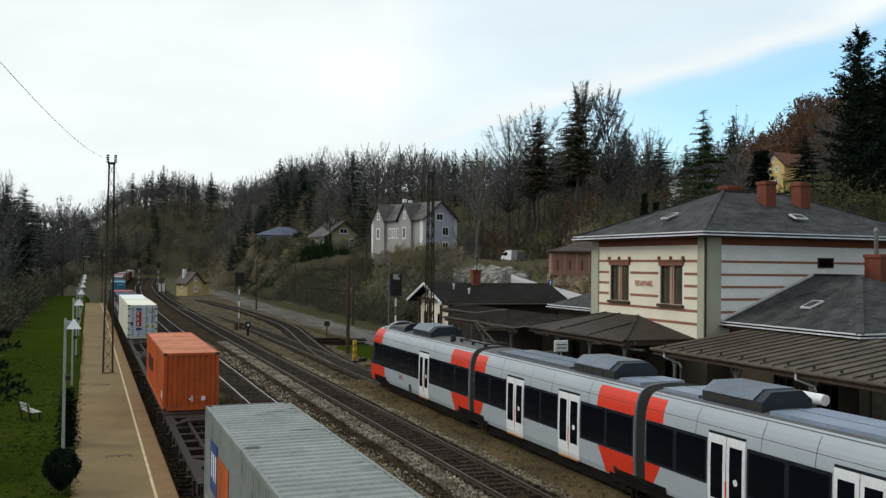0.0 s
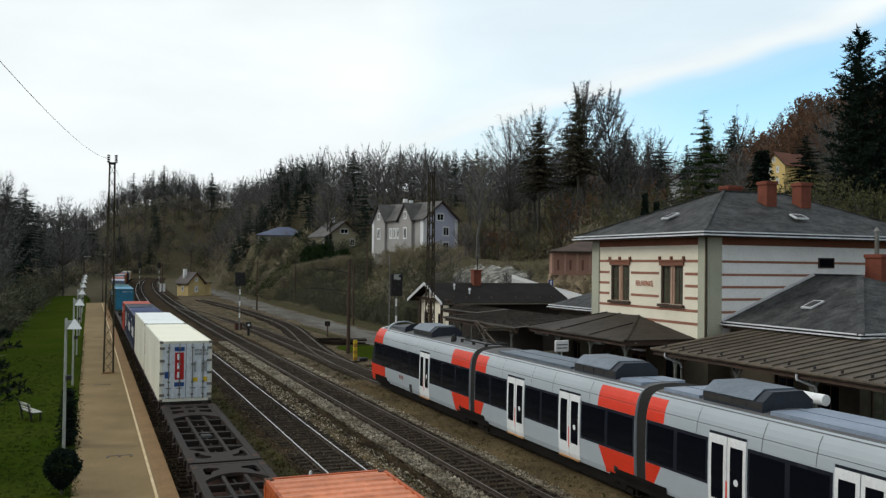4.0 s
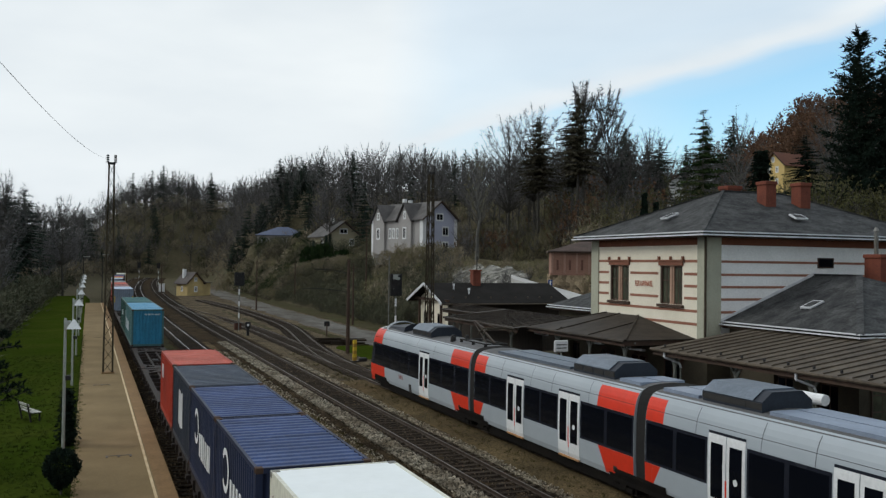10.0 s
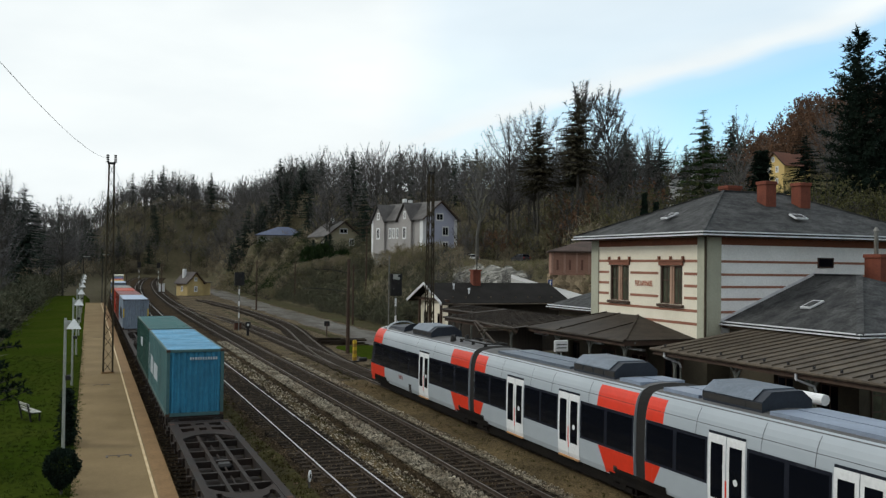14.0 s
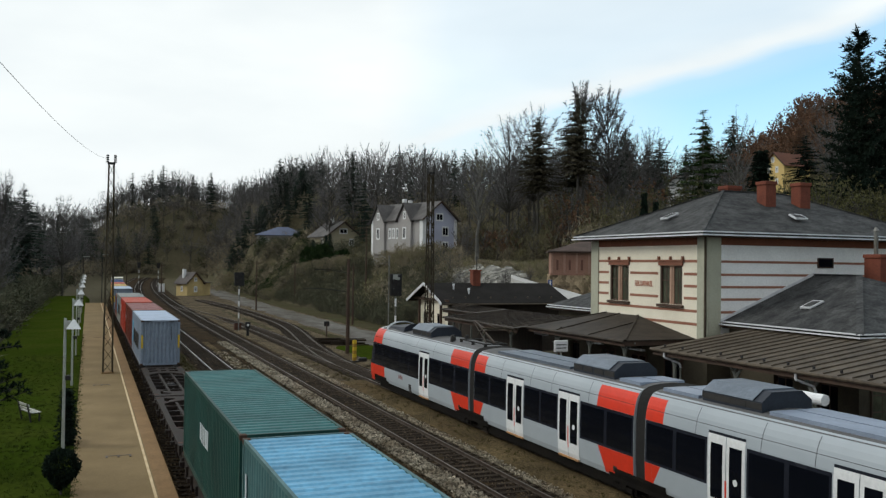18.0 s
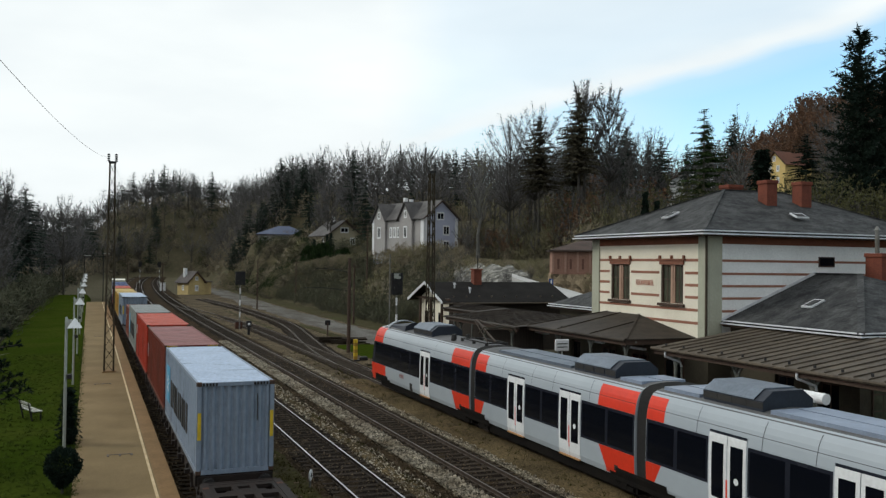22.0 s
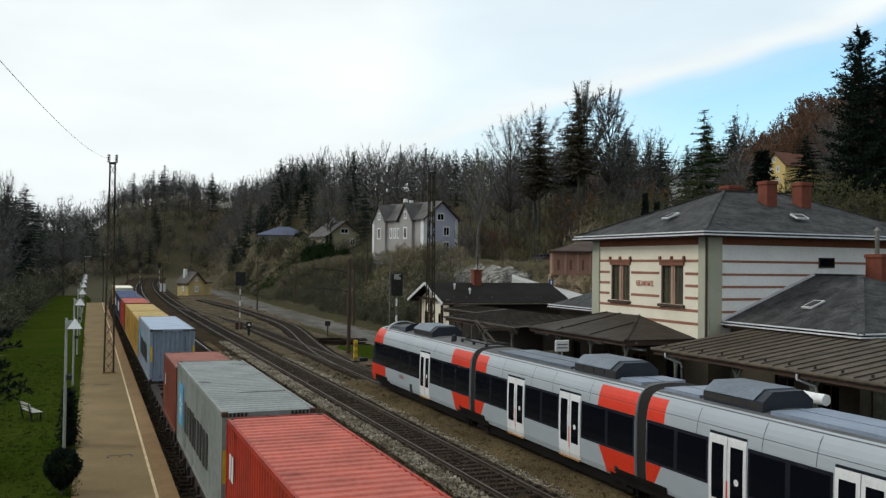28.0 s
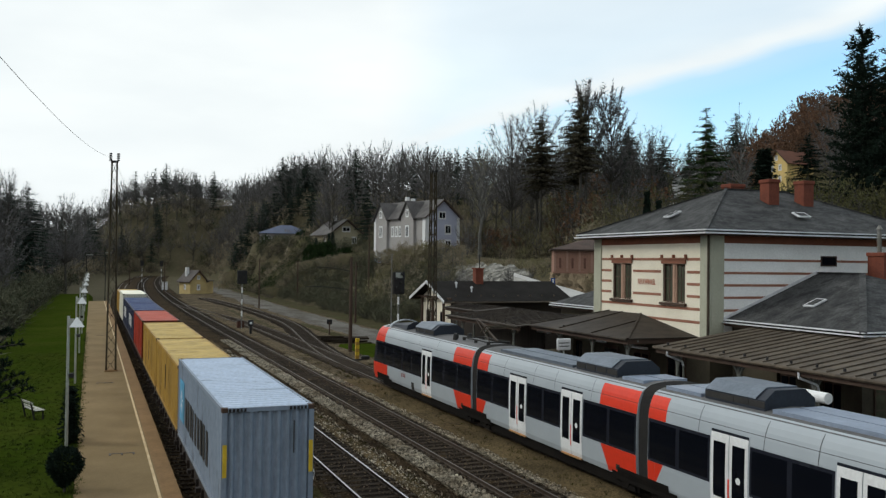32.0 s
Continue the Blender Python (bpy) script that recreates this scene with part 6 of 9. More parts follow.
def canopy(y0, y1, xe, xw, ze, zw, label, posts, seam=0.62, end0=0.0, end1=0.0, tin="tin"):
    """A lean-to platform roof of standing-seam tin on posts with brackets."""
    t = thing("platform_canopy", Matrix(), label, "canopy", "canopies of the station")
    bm = bmesh.new()
    pts = [(xe, y0, ze), (xe, y1, ze), (xw, y1 - end1, zw), (xw, y0 + end0, zw)]
    prism(bm, None, [(x, y, z - 0.05) for x, y, z in pts], pts)
    part("roof_sheet", bm, SP[tin], t)
    for e, ye in ((end0, y0), (-end1, y1)):
        if e:
            bm = bmesh.new()
            tri = [(xe, ye, ze), (xw, ye, ze), (xw, ye + e, zw)]
            prism(bm, None, [(x, y, z - 0.05) for x, y, z in tri], tri)
            part("hip_end", bm, SP[tin], t)
            bm = bmesh.new()
            bar(bm, (xe, ye, ze + 0.02), (xw, ye + e, zw + 0.02), 0.12, 0.05)
            part("hip_cap", bm, SP[tin], t)
            part("fascia", slab(xe + 0.1, ye + (0.05 if e > 0 else -0.1), ze - 0.28, xw, ye + (0.1 if e > 0 else -0.05), ze - 0.06), SP["wood"], t)
    n = int((y1 - y0) / seam)
    for i in range(1, n):
        y = y0 + (y1 - y0) * i / n
        k = 0.0
        top = 1.0
        if end1 and y > y1 - end1:
            top = max(0.0, (y1 - y) / end1)
        if end0 and y < y0 + end0:
            top = max(0.0, (y - y0) / end0)
        bm = bmesh.new()
        bar(bm, (xe + 0.02, y, ze + 0.025), (xe + (xw - xe) * top, y, ze + (zw - ze) * top + 0.025), 0.035, 0.05)
        part("seam", bm, SP[tin], t)
        if i % 2 == 0 and top > 0.3:
            part("snow_guard", slab(xe + 0.42, y + 0.2, ze + 0.05, xe + 0.48, y + 0.28, ze + 0.17), M["black"], t)
    bm = bmesh.new()
    tube(bm, (xe - 0.07, y0, ze - 0.06), (xe - 0.07, y1, ze - 0.06), 0.075, n=8)
    part("gutter", bm, SP[tin], t)
    bm = bmesh.new()
    box(bm, xe + 0.02, y0 + 0.05, ze - 0.30, xe + 0.10, y1 - 0.05, ze - 0.055)
    part("fascia", bm, SP["wood"], t)
    for y in posts:
        bm = bmesh.new()
        tube(bm, (xe + 0.6, y, 0.38), (xe + 0.6, y, 1.3), 0.11, 0.085, n=10)
        tube(bm, (xe + 0.6, y, 1.3), (xe + 0.6, y, ze - 0.12), 0.075, n=10)
        post = part("post", bm, SP["post"], t)
        for s in (-1, 1):
            bm = bmesh.new()
            sweep(bm, [(xe + 0.6, y + s * 0.9 * (1 - math.cos(math.pi * i / 12)), ze - 1.05 + 0.9 * math.sin(math.pi * i / 12)) for i in range(7)], 0.07, 0.09)
            part("bracket", bm, SP["post"], post)
    return t


canopy(19.0, 33.4, 23.8, 29.9, 4.27, 5.10, "brown standing-seam tin canopy over the platform", (20.5, 24.5, 28.5, 32.5))
canopy(46.6, 58.0, 23.6, 28.65, 4.22, 4.68, "dark tin canopy along the platform", (48.5, 52.5, 56.5), tin="sooty")
canopy(58.05, 64.6, 26.1, 28.65, 4.45, 4.68, "short set-back tin canopy before the shed", (60.2, 63.6), tin="sooty")
canopy(36.3, 46.5, 24.3, FX, 4.33, 5.22, "dark hipped tin canopy before the entrance", (37.2, 40.5, 44.0), end0=5.0, end1=2.0, seam=2.6, tin="sooty")
for y_ in (32.4, 24.6):
    t = thing("downpipe", pose(23.75, y_, 0.38), "white swan-necked downpipe at the canopy edge", "downpipe", "downpipes of the canopies")
    bm = bmesh.new()
    for p, q in (((0, 0, 3.80), (0.0, 0, 3.55)), ((0.0, 0, 3.55), (0.62, -0.25, 3.30)), ((0.62, -0.25, 3.30), (0.70, -0.25, 3.1))):
        tube(bm, p, q, 0.045, n=10)
    part("swan_neck", bm, SP["zinc"], t)
    bm = bmesh.new()
    tube(bm, (0.70, -0.25, 3.1), (0.70, -0.25, 0), 0.042, n=10)
    part("pipe", bm, SP["post"], t)
# information sign on the platform
sg = thing("platform_sign", pose(23.2, 40.6, 0.38), "white information board on a post", "sign")
bm = bmesh.new()
tube(bm, (0, 0, 0), (0, 0, 3.2), 0.05, n=8)
part("post", bm, M["pole"], sg)
part("board", slab(-0.42, -0.05, 3.0, 0.42, 0.05, 3.62, 0.04), M["white"], sg)
bm = bmesh.new()
for z in (3.25, 3.42):
    box(bm, -0.30, -0.058, z - 0.06, 0.30, -0.05, z - 0.01)
part("lettering", bm, M["black"], sg)

# ---- masts, lamps, signals and yard things ----


def lattice_mast(x, y, z, h, wb, wt, label):
    t = thing("catenary_mast", pose(x, y, z), label, "mast", "lattice masts")
    cs = ((-1, -1), (1, -1), (1, 1), (-1, 1))

    def corner(i, k):
        w = (wb + (wt - wb) * k) / 2
        return Vector((cs[i][0] * w, cs[i][1] * w, h * k))
    for i in range(4):
        bm = bmesh.new()
        bar(bm, corner(i, 0), corner(i, 1), 0.075)
        part("leg", bm, M["rust"], t)
    n = 17
    for i in range(4):
        for q in range(n):
            a, b = q / n, (q + 1) / n
            j = (i + 1) % 4
            for p_, q_ in ((corner(i, a), corner(j, b)),) if q % 2 else ((corner(j, a), corner(i, b)),):
                bm = bmesh.new()
                bar(bm, p_, q_, 0.06, 0.03)
                part("brace", bm, M["rust"], t)
    part("foot", slab(-wb * 0.7, -wb * 0.7, -0.1, wb * 0.7, wb * 0.7, 0.08, 0.02), M["kerb"], t, "concrete foot")
    part("top_plate", slab(-wt * 0.75, -wt * 0.75, h, wt * 0.75, wt * 0.75, h + 0.12), M["black"], t)
    for s in (-1, 1):
        bm = bmesh.new()
        for q in range(4):
            tube(bm, (s * wt * 0.75, 0, h + 0.12 + 0.14 * q), (s * wt * 0.75, 0, h + 0.22 + 0.14 * q), 0.11, 0.07, n=8)
        part("insulator", bm, M["black"], t)
    return t


lattice_mast(1.30, 62.9, 0.38, 14.0, 0.60, 0.32, "tall rusty lattice mast standing on the platform")
lattice_mast(24.0, 62.0, 0.38, 14.4, 0.56, 0.34, "tall rusty lattice mast beside the canopy")
bm = bmesh.new()
for i in range(24):           # it sags evenly from the mast towards the near end
    a, b = (Vector((-3.08 + 4.08 * f, 0.0 + 62.3 * f, 11.7 + 3.0 * f ** 2.1)) for f in (i / 24, (i + 1) / 24))
    tube(bm, a, b, 0.007, n=5)
single("overhead_cable", bm, M["steel"], "thin dark cable slung from the mast", "cable")
bm = bmesh.new()
for a, b in (((1.4, 62.3, 14.3), (5.5, 120, 13.2)), ((5.5, 120, 13.2), (14, 200, 14.5))):
    tube(bm, a, b, 0.010, n=5)
single("overhead_cable", bm, M["black"], "thin dark cable between distant masts", "cable")


def lamp_post(x, y, box_on=True):
    t = thing("platform_lamp", pose(x, y, 0.36), "pale green lamp post with a white pyramid shade", "lamp post", "lamps along the platform")
    bm = bmesh.new()
    tube(bm, (0, 0, 0), (0, 0, 5.25), 0.065, 0.05, n=10)
    part("pole", bm, M["pole"], t)
    bm = bmesh.new()
    bar(bm, (0, 0, 5.05), (0.32, 0.0, 5.05), 0.05)
    box(bm, -0.05, -0.06, 4.85, 0.20, 0.06, 5.15)
    part("arm", bm, M["pole"], t)
    bm = bmesh.new()
    prism(bm, None, [(0.03, -0.25, 4.82), (0.58, -0.25, 4.82), (0.58, 0.25, 4.82), (0.03, 0.25, 4.82)], [(0.28, -0.03, 5.20), (0.34, -0.03, 5.20), (0.34, 0.03, 5.20), (0.28, 0.03, 5.20)])
    part("shade", bm, M["white"], t)
    if box_on:
        bm = bmesh.new()
        box(bm, 0.04, -0.10, 2.80, 0.24, 0.10, 2.98)
        part("loudspeaker", bm, M["black"], t)
    return t


for i, y in enumerate((37.9, 57.3, 75.5, 95, 114.5, 134, 153)):
    lamp_post(-0.82, y)
for x, y, z0, h in ((-0.9, 170, 0, 8.5), (2.5, 185, 0, 9.0)):
    t = thing("street_lamp", pose(x, y, z0), "tall lamp post with a tilted lamp head", "lamp post")
    bm = bmesh.new()
    tube(bm, (0, 0, -0.4), (0, 0, h), 0.09, 0.06, n=8)
    part("pole", bm, M["black"], t)
    bm = bmesh.new()
    box(bm, -0.1, -0.25, h - 0.05, 1.1, 0.1, h + 0.08, pose(0, 0, 0, 0, 0, 0))
    part("lamp_head", bm, M["pole"], t)


SLATS = surf("weathered_slats", (0.46, 0.46, 0.43), (0.34, 0.34, 0.31), rough=0.8, scale=1.5, fine=20, var=0.25)


def bench(x, y, rz):
    t = thing("park_bench", pose(x, y, 0.36, 0, 0, rz), "pale weathered slatted bench on the lawn", "bench")
    for i in range(3):
        part("seat_slat", slab(-0.75, -0.22 + 0.15 * i, 0.42, 0.75, -0.09 + 0.15 * i, 0.46, 0.008), SLATS, t)
    for i in range(2):
        b = part("back_slat", slab(-0.75, -0.015, -0.06, 0.75, 0.02, 0.06, 0.008), SLATS, t)
        b.matrix_basis = pose(0, 0.29 + 0.05 * i, 0.60 + 0.19 * i, -14, 0, 0)
    for s in (-0.6, 0.6):
        bm = bmesh.new()
        bar(bm, (s, -0.18, 0), (s, -0.18, 0.42), 0.06)
        bar(bm, (s, 0.20, 0), (s, 0.38, 0.86), 0.06)
        bar(bm, (s, -0.2, 0.40), (s, 0.26, 0.40), 0.05)
        part("leg", bm, M["black"], t)
    return t


bench(-2.40, 45.6, 112)
for x, y in ((1.2, 36.2), (0.85, 57.0), (1.0, 92.0)):
    t = thing("drain_cover", pose(x, y, 0.388), "narrow dark drain cover in the paving", "drain")
    part("channel", slab(-0.44, -0.04, -0.03, 0.44, 0.04, 0.006), M["rail"], t)
    for k in (-0.43, 0.0, 0.43):
        part("grate", slab(k - 0.04, -0.32, -0.03, k + 0.04, 0.06, 0.010), M["rail"], t)


def signal(x, y, z, h, hw, hh, label):
    t = thing("railway_signal", pose(x, y, z), label, "signal", "light signals")
    bm = bmesh.new()
    tube(bm, (0, 0, -0.2), (0, 0, h - hh), 0.07, n=10)
    part("post", bm, M["steel"], t)
    for q in range(3):
        bm = bmesh.new()
        tube(bm, (0, 0, h * 0.22 + q * h * 0.2), (0, 0, h * 0.22 + q * h * 0.2 + h * 0.09), 0.08, n=10)
        part("band", bm, M["white"], t)
    hd = part("head", slab(-hw / 2, -0.12, h - hh, hw / 2, 0.12, h, 0.03), M["black"], t, "black signal head")
    for q in range(5):
        bm = bmesh.new()
        tube(bm, ((-0.2 if q % 2 else 0.2) * hw, -0.13, h - hh + hh * (q + 0.5) / 5), ((-0.2 if q % 2 else 0.2) * hw, -0.30, h - hh + hh * (q + 0.5) / 5), 0.10, n=10)
        part("hood", bm, M["black"], hd)
    return t


signal(16.45, 104.5, -0.2, 6.9, 1.15, 1.6, "colour light signal on a banded post between the tracks")
t = signal(22.6, 65.8, 0.38, 6.75, 0.95, 1.75, "black platform signal with a white indicator above")
part("indicator", slab(-0.28, -0.16, 6.28, 0.28, -0.13, 6.7), M["pole"], t)
bm = bmesh.new()
tube(bm, (-0.55, 0.1, 0), (-0.55, 0.1, 8.2), 0.05, n=8)
part("cable_pole", bm, M["steel"], t)
signal(13.0, 258.0, -0.2, 7.6, 0.9, 1.5, "distant colour light signal")
signal(17.6, 250.0, -0.2, 7.6, 0.9, 1.5, "distant colour light signal")
t = thing("shunting_signal", pose(16.2, 96.6, -0.2), "low dark shunting signal beside the track", "signal")
part("post", slab(-0.12, -0.12, -0.1, 0.12, 0.12, 1.0), M["black"], t)
part("head", slab(-0.28, -0.15, 0.9, 0.28, 0.15, 1.6, 0.05), M["black"], t)
part("lens", slab(-0.12, -0.17, 1.15, 0.12, -0.15, 1.38, 0.02), M["white"], t)
t = thing("cable_cabinet", pose(16.5, 105.6, -0.2), "rust brown cable cabinet at the signal's foot", "cabinet")
part("body", slab(-0.4, -0.3, -0.1, 0.4, 0.3, 0.85, 0.03), M["wagon_floor"], t)
part("lid", slab(-0.44, -0.34, 0.85, 0.44, 0.34, 0.92, 0.02), M["wagon"], t)
t = thing("trackside_plate", pose(7.44, 30.9, -0.2, 0, 0, 62), "dark oval trackside plate on a stake", "sign")
part("stake", slab(-0.03, -0.03, -0.1, 0.03, 0.03, 0.35), M["steel"], t)
bm = bmesh.new()
tube(bm, (0, -0.04, 0.50), (0, 0.0, 0.50), 0.20, n=20)
part("plate", bm, M["white"], t)
bm = bmesh.new()
tube(bm, (0, -0.052, 0.50), (0, -0.04, 0.50), 0.08, n=16)
part("mark", bm, M["black"], t)
t = thing("relay_cabinet", pose(17.8, 240.0, -0.3), "white relay cabinet beside the line", "cabinet")
part("body", slab(-0.7, -0.5, -0.1, 0.7, 0.5, 2.2, 0.05), M["white"], t)
part("lid", slab(-0.78, -0.58, 2.2, 0.78, 0.58, 2.3), M["pole"], t)
# yard pole with a bracket, marker, timber pile, warning board
t = thing("yard_pole", pose(21.9, 77.0, -0.3), "dark wooden pole with a curved bracket", "pole")
bm = bmesh.new()
tube(bm, (0, 0, -0.2), (0, 0, 8.6), 0.19, 0.13, n=10)
part("post", bm, SP["wood"], t)
for z, l in ((5.6, 4.2), (7.3, 3.2)):
    bm = bmesh.new()
    for q in range(6):
        a, b = q / 6, (q + 1) / 6
        tube(bm, (-l * a, 0, z + 0.35 * math.sin(a * math.pi * 0.6)), (-l * b, 0, z + 0.35 * math.sin(b * math.pi * 0.6)), 0.035, n=6)
    part("bracket", bm, M["black"], t)
t = thing("marker_post", pose(20.6, 70.3, -0.3), "yellow and black striped marker post", "marker")
for q in range(6):
    part("stripe", slab(-0.14, -0.14, 0.15 + 0.28 * q, 0.14, 0.14, 0.15 + 0.28 * (q + 1)), P["mark_yellow"] if q % 2 else P["yellow"], t)
part("base", slab(-0.35, -0.3, -0.15, 0.35, 0.3, 0.15, 0.03), M["black"], t)
t = thing("derail_stop", pose(21.4, 70.6, -0.3), "black iron track stop lying in the gravel", "track stop")
part("shoe", slab(-0.35, -0.2, -0.05, 0.35, 0.2, 0.35, 0.08), M["black"], t)
rnd = random.Random(5)
t = thing("timber_pile", pose(23.6, 86.0, -0.26, 0, 0, -12), "pile of old dark sleepers in the yard", "timber pile")
for q in range(16):
    lay = q // 5
    b = part("sleeper", slab(-1.3, -0.13, 0, 1.3, 0.13, 0.16, 0.01), M["sleeper"], t)
    b.matrix_basis = pose(rnd.uniform(-1.4, 1.4), (q % 5) * 0.42 - 0.9 + rnd.uniform(-0.05, 0.05), 0.05 + 0.17 * lay, 0, 0, rnd.uniform(-9, 9))
t = thing("warning_board", pose(24.6, 95.0, -0.3), "small dark board on a post", "sign")
part("post", slab(-0.06, -0.06, -0.1, 0.06, 0.06, 1.5), SP["wood"], t)
part("board", slab(-0.3, -0.05, 1.2, 0.3, 0.05, 1.75, 0.02), M["black"], t)
for x, y, h in ((41.9, 137.0, 13.0), (32.5, 112.0, 8.5), (37.5, 170.0, 9.0), (26.5, 150.0, 9), (11.0, 290, 9), (16.6, 225, 8)):
    t = thing("wooden_pole", pose(x, y, height(x, y) - 0.3), "weathered grey wooden line pole", "pole", "line poles")
    bm = bmesh.new()
    tube(bm, (0, 0, 0), (0, 0, h), 0.15, 0.09, n=8)
    part("post", bm, SP["wood"], t)
    bm = bmesh.new()
    bar(bm, (-0.8, 0, h - 0.5), (0.8, 0, h - 0.5), 0.1)
    part("crossarm", bm, SP["wood"], t)
ribbon("verge", 24.9, 25.9, 84, 112, -0.5, -0.20, M["verge"], step=1.0, skirt=0.4, wob=0.7, label="weedy strip along the service road", category="verge", cross=4, rough=0.14)
ribbon("verge", 20.1, 21.0, 106, 150, -0.5, -0.22, M["verge"], step=1.5, skirt=0.5, label="weeds beside the siding", category="verge", cross=3, rough=0.16)
ribbon("grass_patch", 22.5, 26.3, 71.5, 82.5, -0.5, -0.12, M["lawn"], step=1.0, skirt=0.5, label="patch of green grass beside the yard", category="grass", cross=5, rough=0.10)

# ---- houses ----
HP = dict(
    # the bluish tone of the villa's gable stands for its shade
    lilac=surf("blue_grey_render", (0.47, 0.49, 0.61), (0.42, 0.435, 0.55), rough=0.9, scale=0.3, fine=8, var=0.12),
    warm=surf("warm_grey_render", (0.37, 0.355, 0.345), (0.32, 0.305, 0.30), rough=0.9, scale=0.3, fine=8, var=0.12),
    tiles=surf("brown_grey_tiles", (0.095, 0.082, 0.078), (0.07, 0.06, 0.058), rough=0.8, scale=0.4, fine=6, var=0.3),
    slates=surf("grey_slate_roof", (0.115, 0.108, 0.105), (0.065, 0.060, 0.060), rough=0.7, scale=0.4, fine=6, var=0.3),
    bluetin=surf("blue_grey_tin", (0.085, 0.105, 0.17), (0.07, 0.085, 0.14), rough=0.5, metal=0.2, scale=0.4, fine=6, var=0.2),
    yellow=surf("yellow_render", (0.72, 0.54, 0.23), (0.64, 0.47, 0.19), rough=0.9, scale=0.4, fine=8, var=0.15),
    ochre=surf("dull_ochre_render", (0.60, 0.47, 0.22), (0.46, 0.35, 0.17), rough=0.9, scale=0.6, fine=8, var=0.25),
    beige=surf("beige_render", (0.42, 0.38, 0.27), (0.36, 0.33, 0.24), rough=0.9, scale=0.4, fine=8, var=0.15),
    redroof=surf("red_brown_tiles", (0.16, 0.07, 0.045), (0.12, 0.055, 0.04), rough=0.85, scale=0.4, fine=6, var=0.3),
    stone=stony("rubble_stone", ((0.34, 0.265, 0.175), (0.22, 0.17, 0.115)), cell=2.2, bump=0.8),
    palerock=stony("pale_rock", ((0.225, 0.22, 0.205), (0.12, 0.116, 0.10)), cell=1.3, bump=0.7, patch=0.5),
    oldbrick=surf("faded_brick", (0.32, 0.18, 0.135), (0.25, 0.145, 0.11), rough=0.9, scale=0.4, fine=6, var=0.25),
    shed=surf("black_slate", (0.021, 0.019, 0.018), (0.014, 0.013, 0.012), rough=0.9, scale=0.5, fine=8, var=0.35, spec=0.06),
    rustslate=surf("rusty_slate_roof", (0.085, 0.058, 0.048), (0.055, 0.042, 0.038), rough=0.85, scale=0.5, fine=6, var=0.35),
    palebrick=surf("pale_brick", (0.40, 0.245, 0.19), (0.32, 0.20, 0.155), rough=0.9, scale=0.6, fine=8, var=0.25),
    tar=surf("worn_asphalt", (0.105, 0.10, 0.092), (0.075, 0.072, 0.066), rough=0.9, scale=0.5, fine=9, var=0.3, spec=0.05),
    blind=surf("dark_brick_infill", (0.17, 0.085, 0.065), (0.12, 0.065, 0.05), rough=0.9, scale=0.6, fine=8, var=0.3),
    pale=surf("pale_concrete", (0.46, 0.46, 0.45), (0.38, 0.37, 0.36), rough=0.85, scale=0.3, fine=6, var=0.2),
)


def add_window(t, m, w, h, frame_mat=None):
    """A window standing proud of a wall; its own y axis points out of the wall."""
    f = part("window", slab(-w / 2, -0.03, 0, w / 2, 0.05, h), frame_mat or M["white"], t, "white framed window")
    f.matrix_basis = m
    for s in (-1, 1):
        x0, x1 = sorted((s * 0.07, s * (w / 2 - 0.24)))
        part("pane", slab(x0, 0.05, 0.26, x1, 0.06, h - 0.26), M["glass"], f)


def gable_house(name, m, w, l, eave, ridge_z, wall, roof_mat, label, windows=(), over=0.5, chimneys=(), base=3.0, end_wall=None):
    """Walls over x 0..w and y 0..l with the ridge along y; windows: (side, along, z, width, height) on 'west', 'south'."""
    t = thing(name, m, label, "house")
    bm = bmesh.new()
    sec = [(0, -base), (w, -base), (w, eave), (w / 2, ridge_z), (0, eave)]
    prism(bm, None, [(x, 0, z) for x, z in sec], [(x, l, z) for x, z in sec])
    part("house_body", bm, wall, t)
    k = (ridge_z - eave) / (w / 2)
    for s in (0, 1):
        bm = bmesh.new()
        x0, xr = (-over, w / 2) if s == 0 else (w + over, w / 2)
        z0 = eave - k * over
        a = [(x0, -over, z0 + 0.06), (xr, -over, ridge_z + 0.06), (xr, -over, ridge_z + 0.24), (x0, -over, z0 + 0.24)]
        prism(bm, None, a, [(x, l + over, z) for x, _, z in a])
        part("roof", bm, roof_mat, t)
    bm = bmesh.new()
    for xa, xb in ((-over, w / 2), (w + over, w / 2)):
        bar(bm, (xa, -over - 0.03, eave - k * over + 0.1), (xb, -over - 0.03, ridge_z + 0.12), 0.06, 0.24)
    part("barge_board", bm, SP["wood"], t)
    if end_wall:
        bm = bmesh.new()
        face(bm, (0, -0.006, -base), (w, -0.006, -base), (w, -0.006, eave), (w / 2, -0.006, ridge_z), (0, -0.006, eave))
        part("gable_render", bm, end_wall, t)
    for side, along, z, ww, hh in windows:
        if side == "west":
            add_window(t, pose(0, along, z, 0, 0, 90), ww, hh)
        else:
            add_window(t, pose(along, -0.01, z, 0, 0, 180), ww, hh)
    for x, y, h in chimneys:
        part("chimney", slab(x - 0.35, y - 0.35, eave, x + 0.35, y + 0.35, h, 0.03), M["white"], t, "white chimney")
    return t


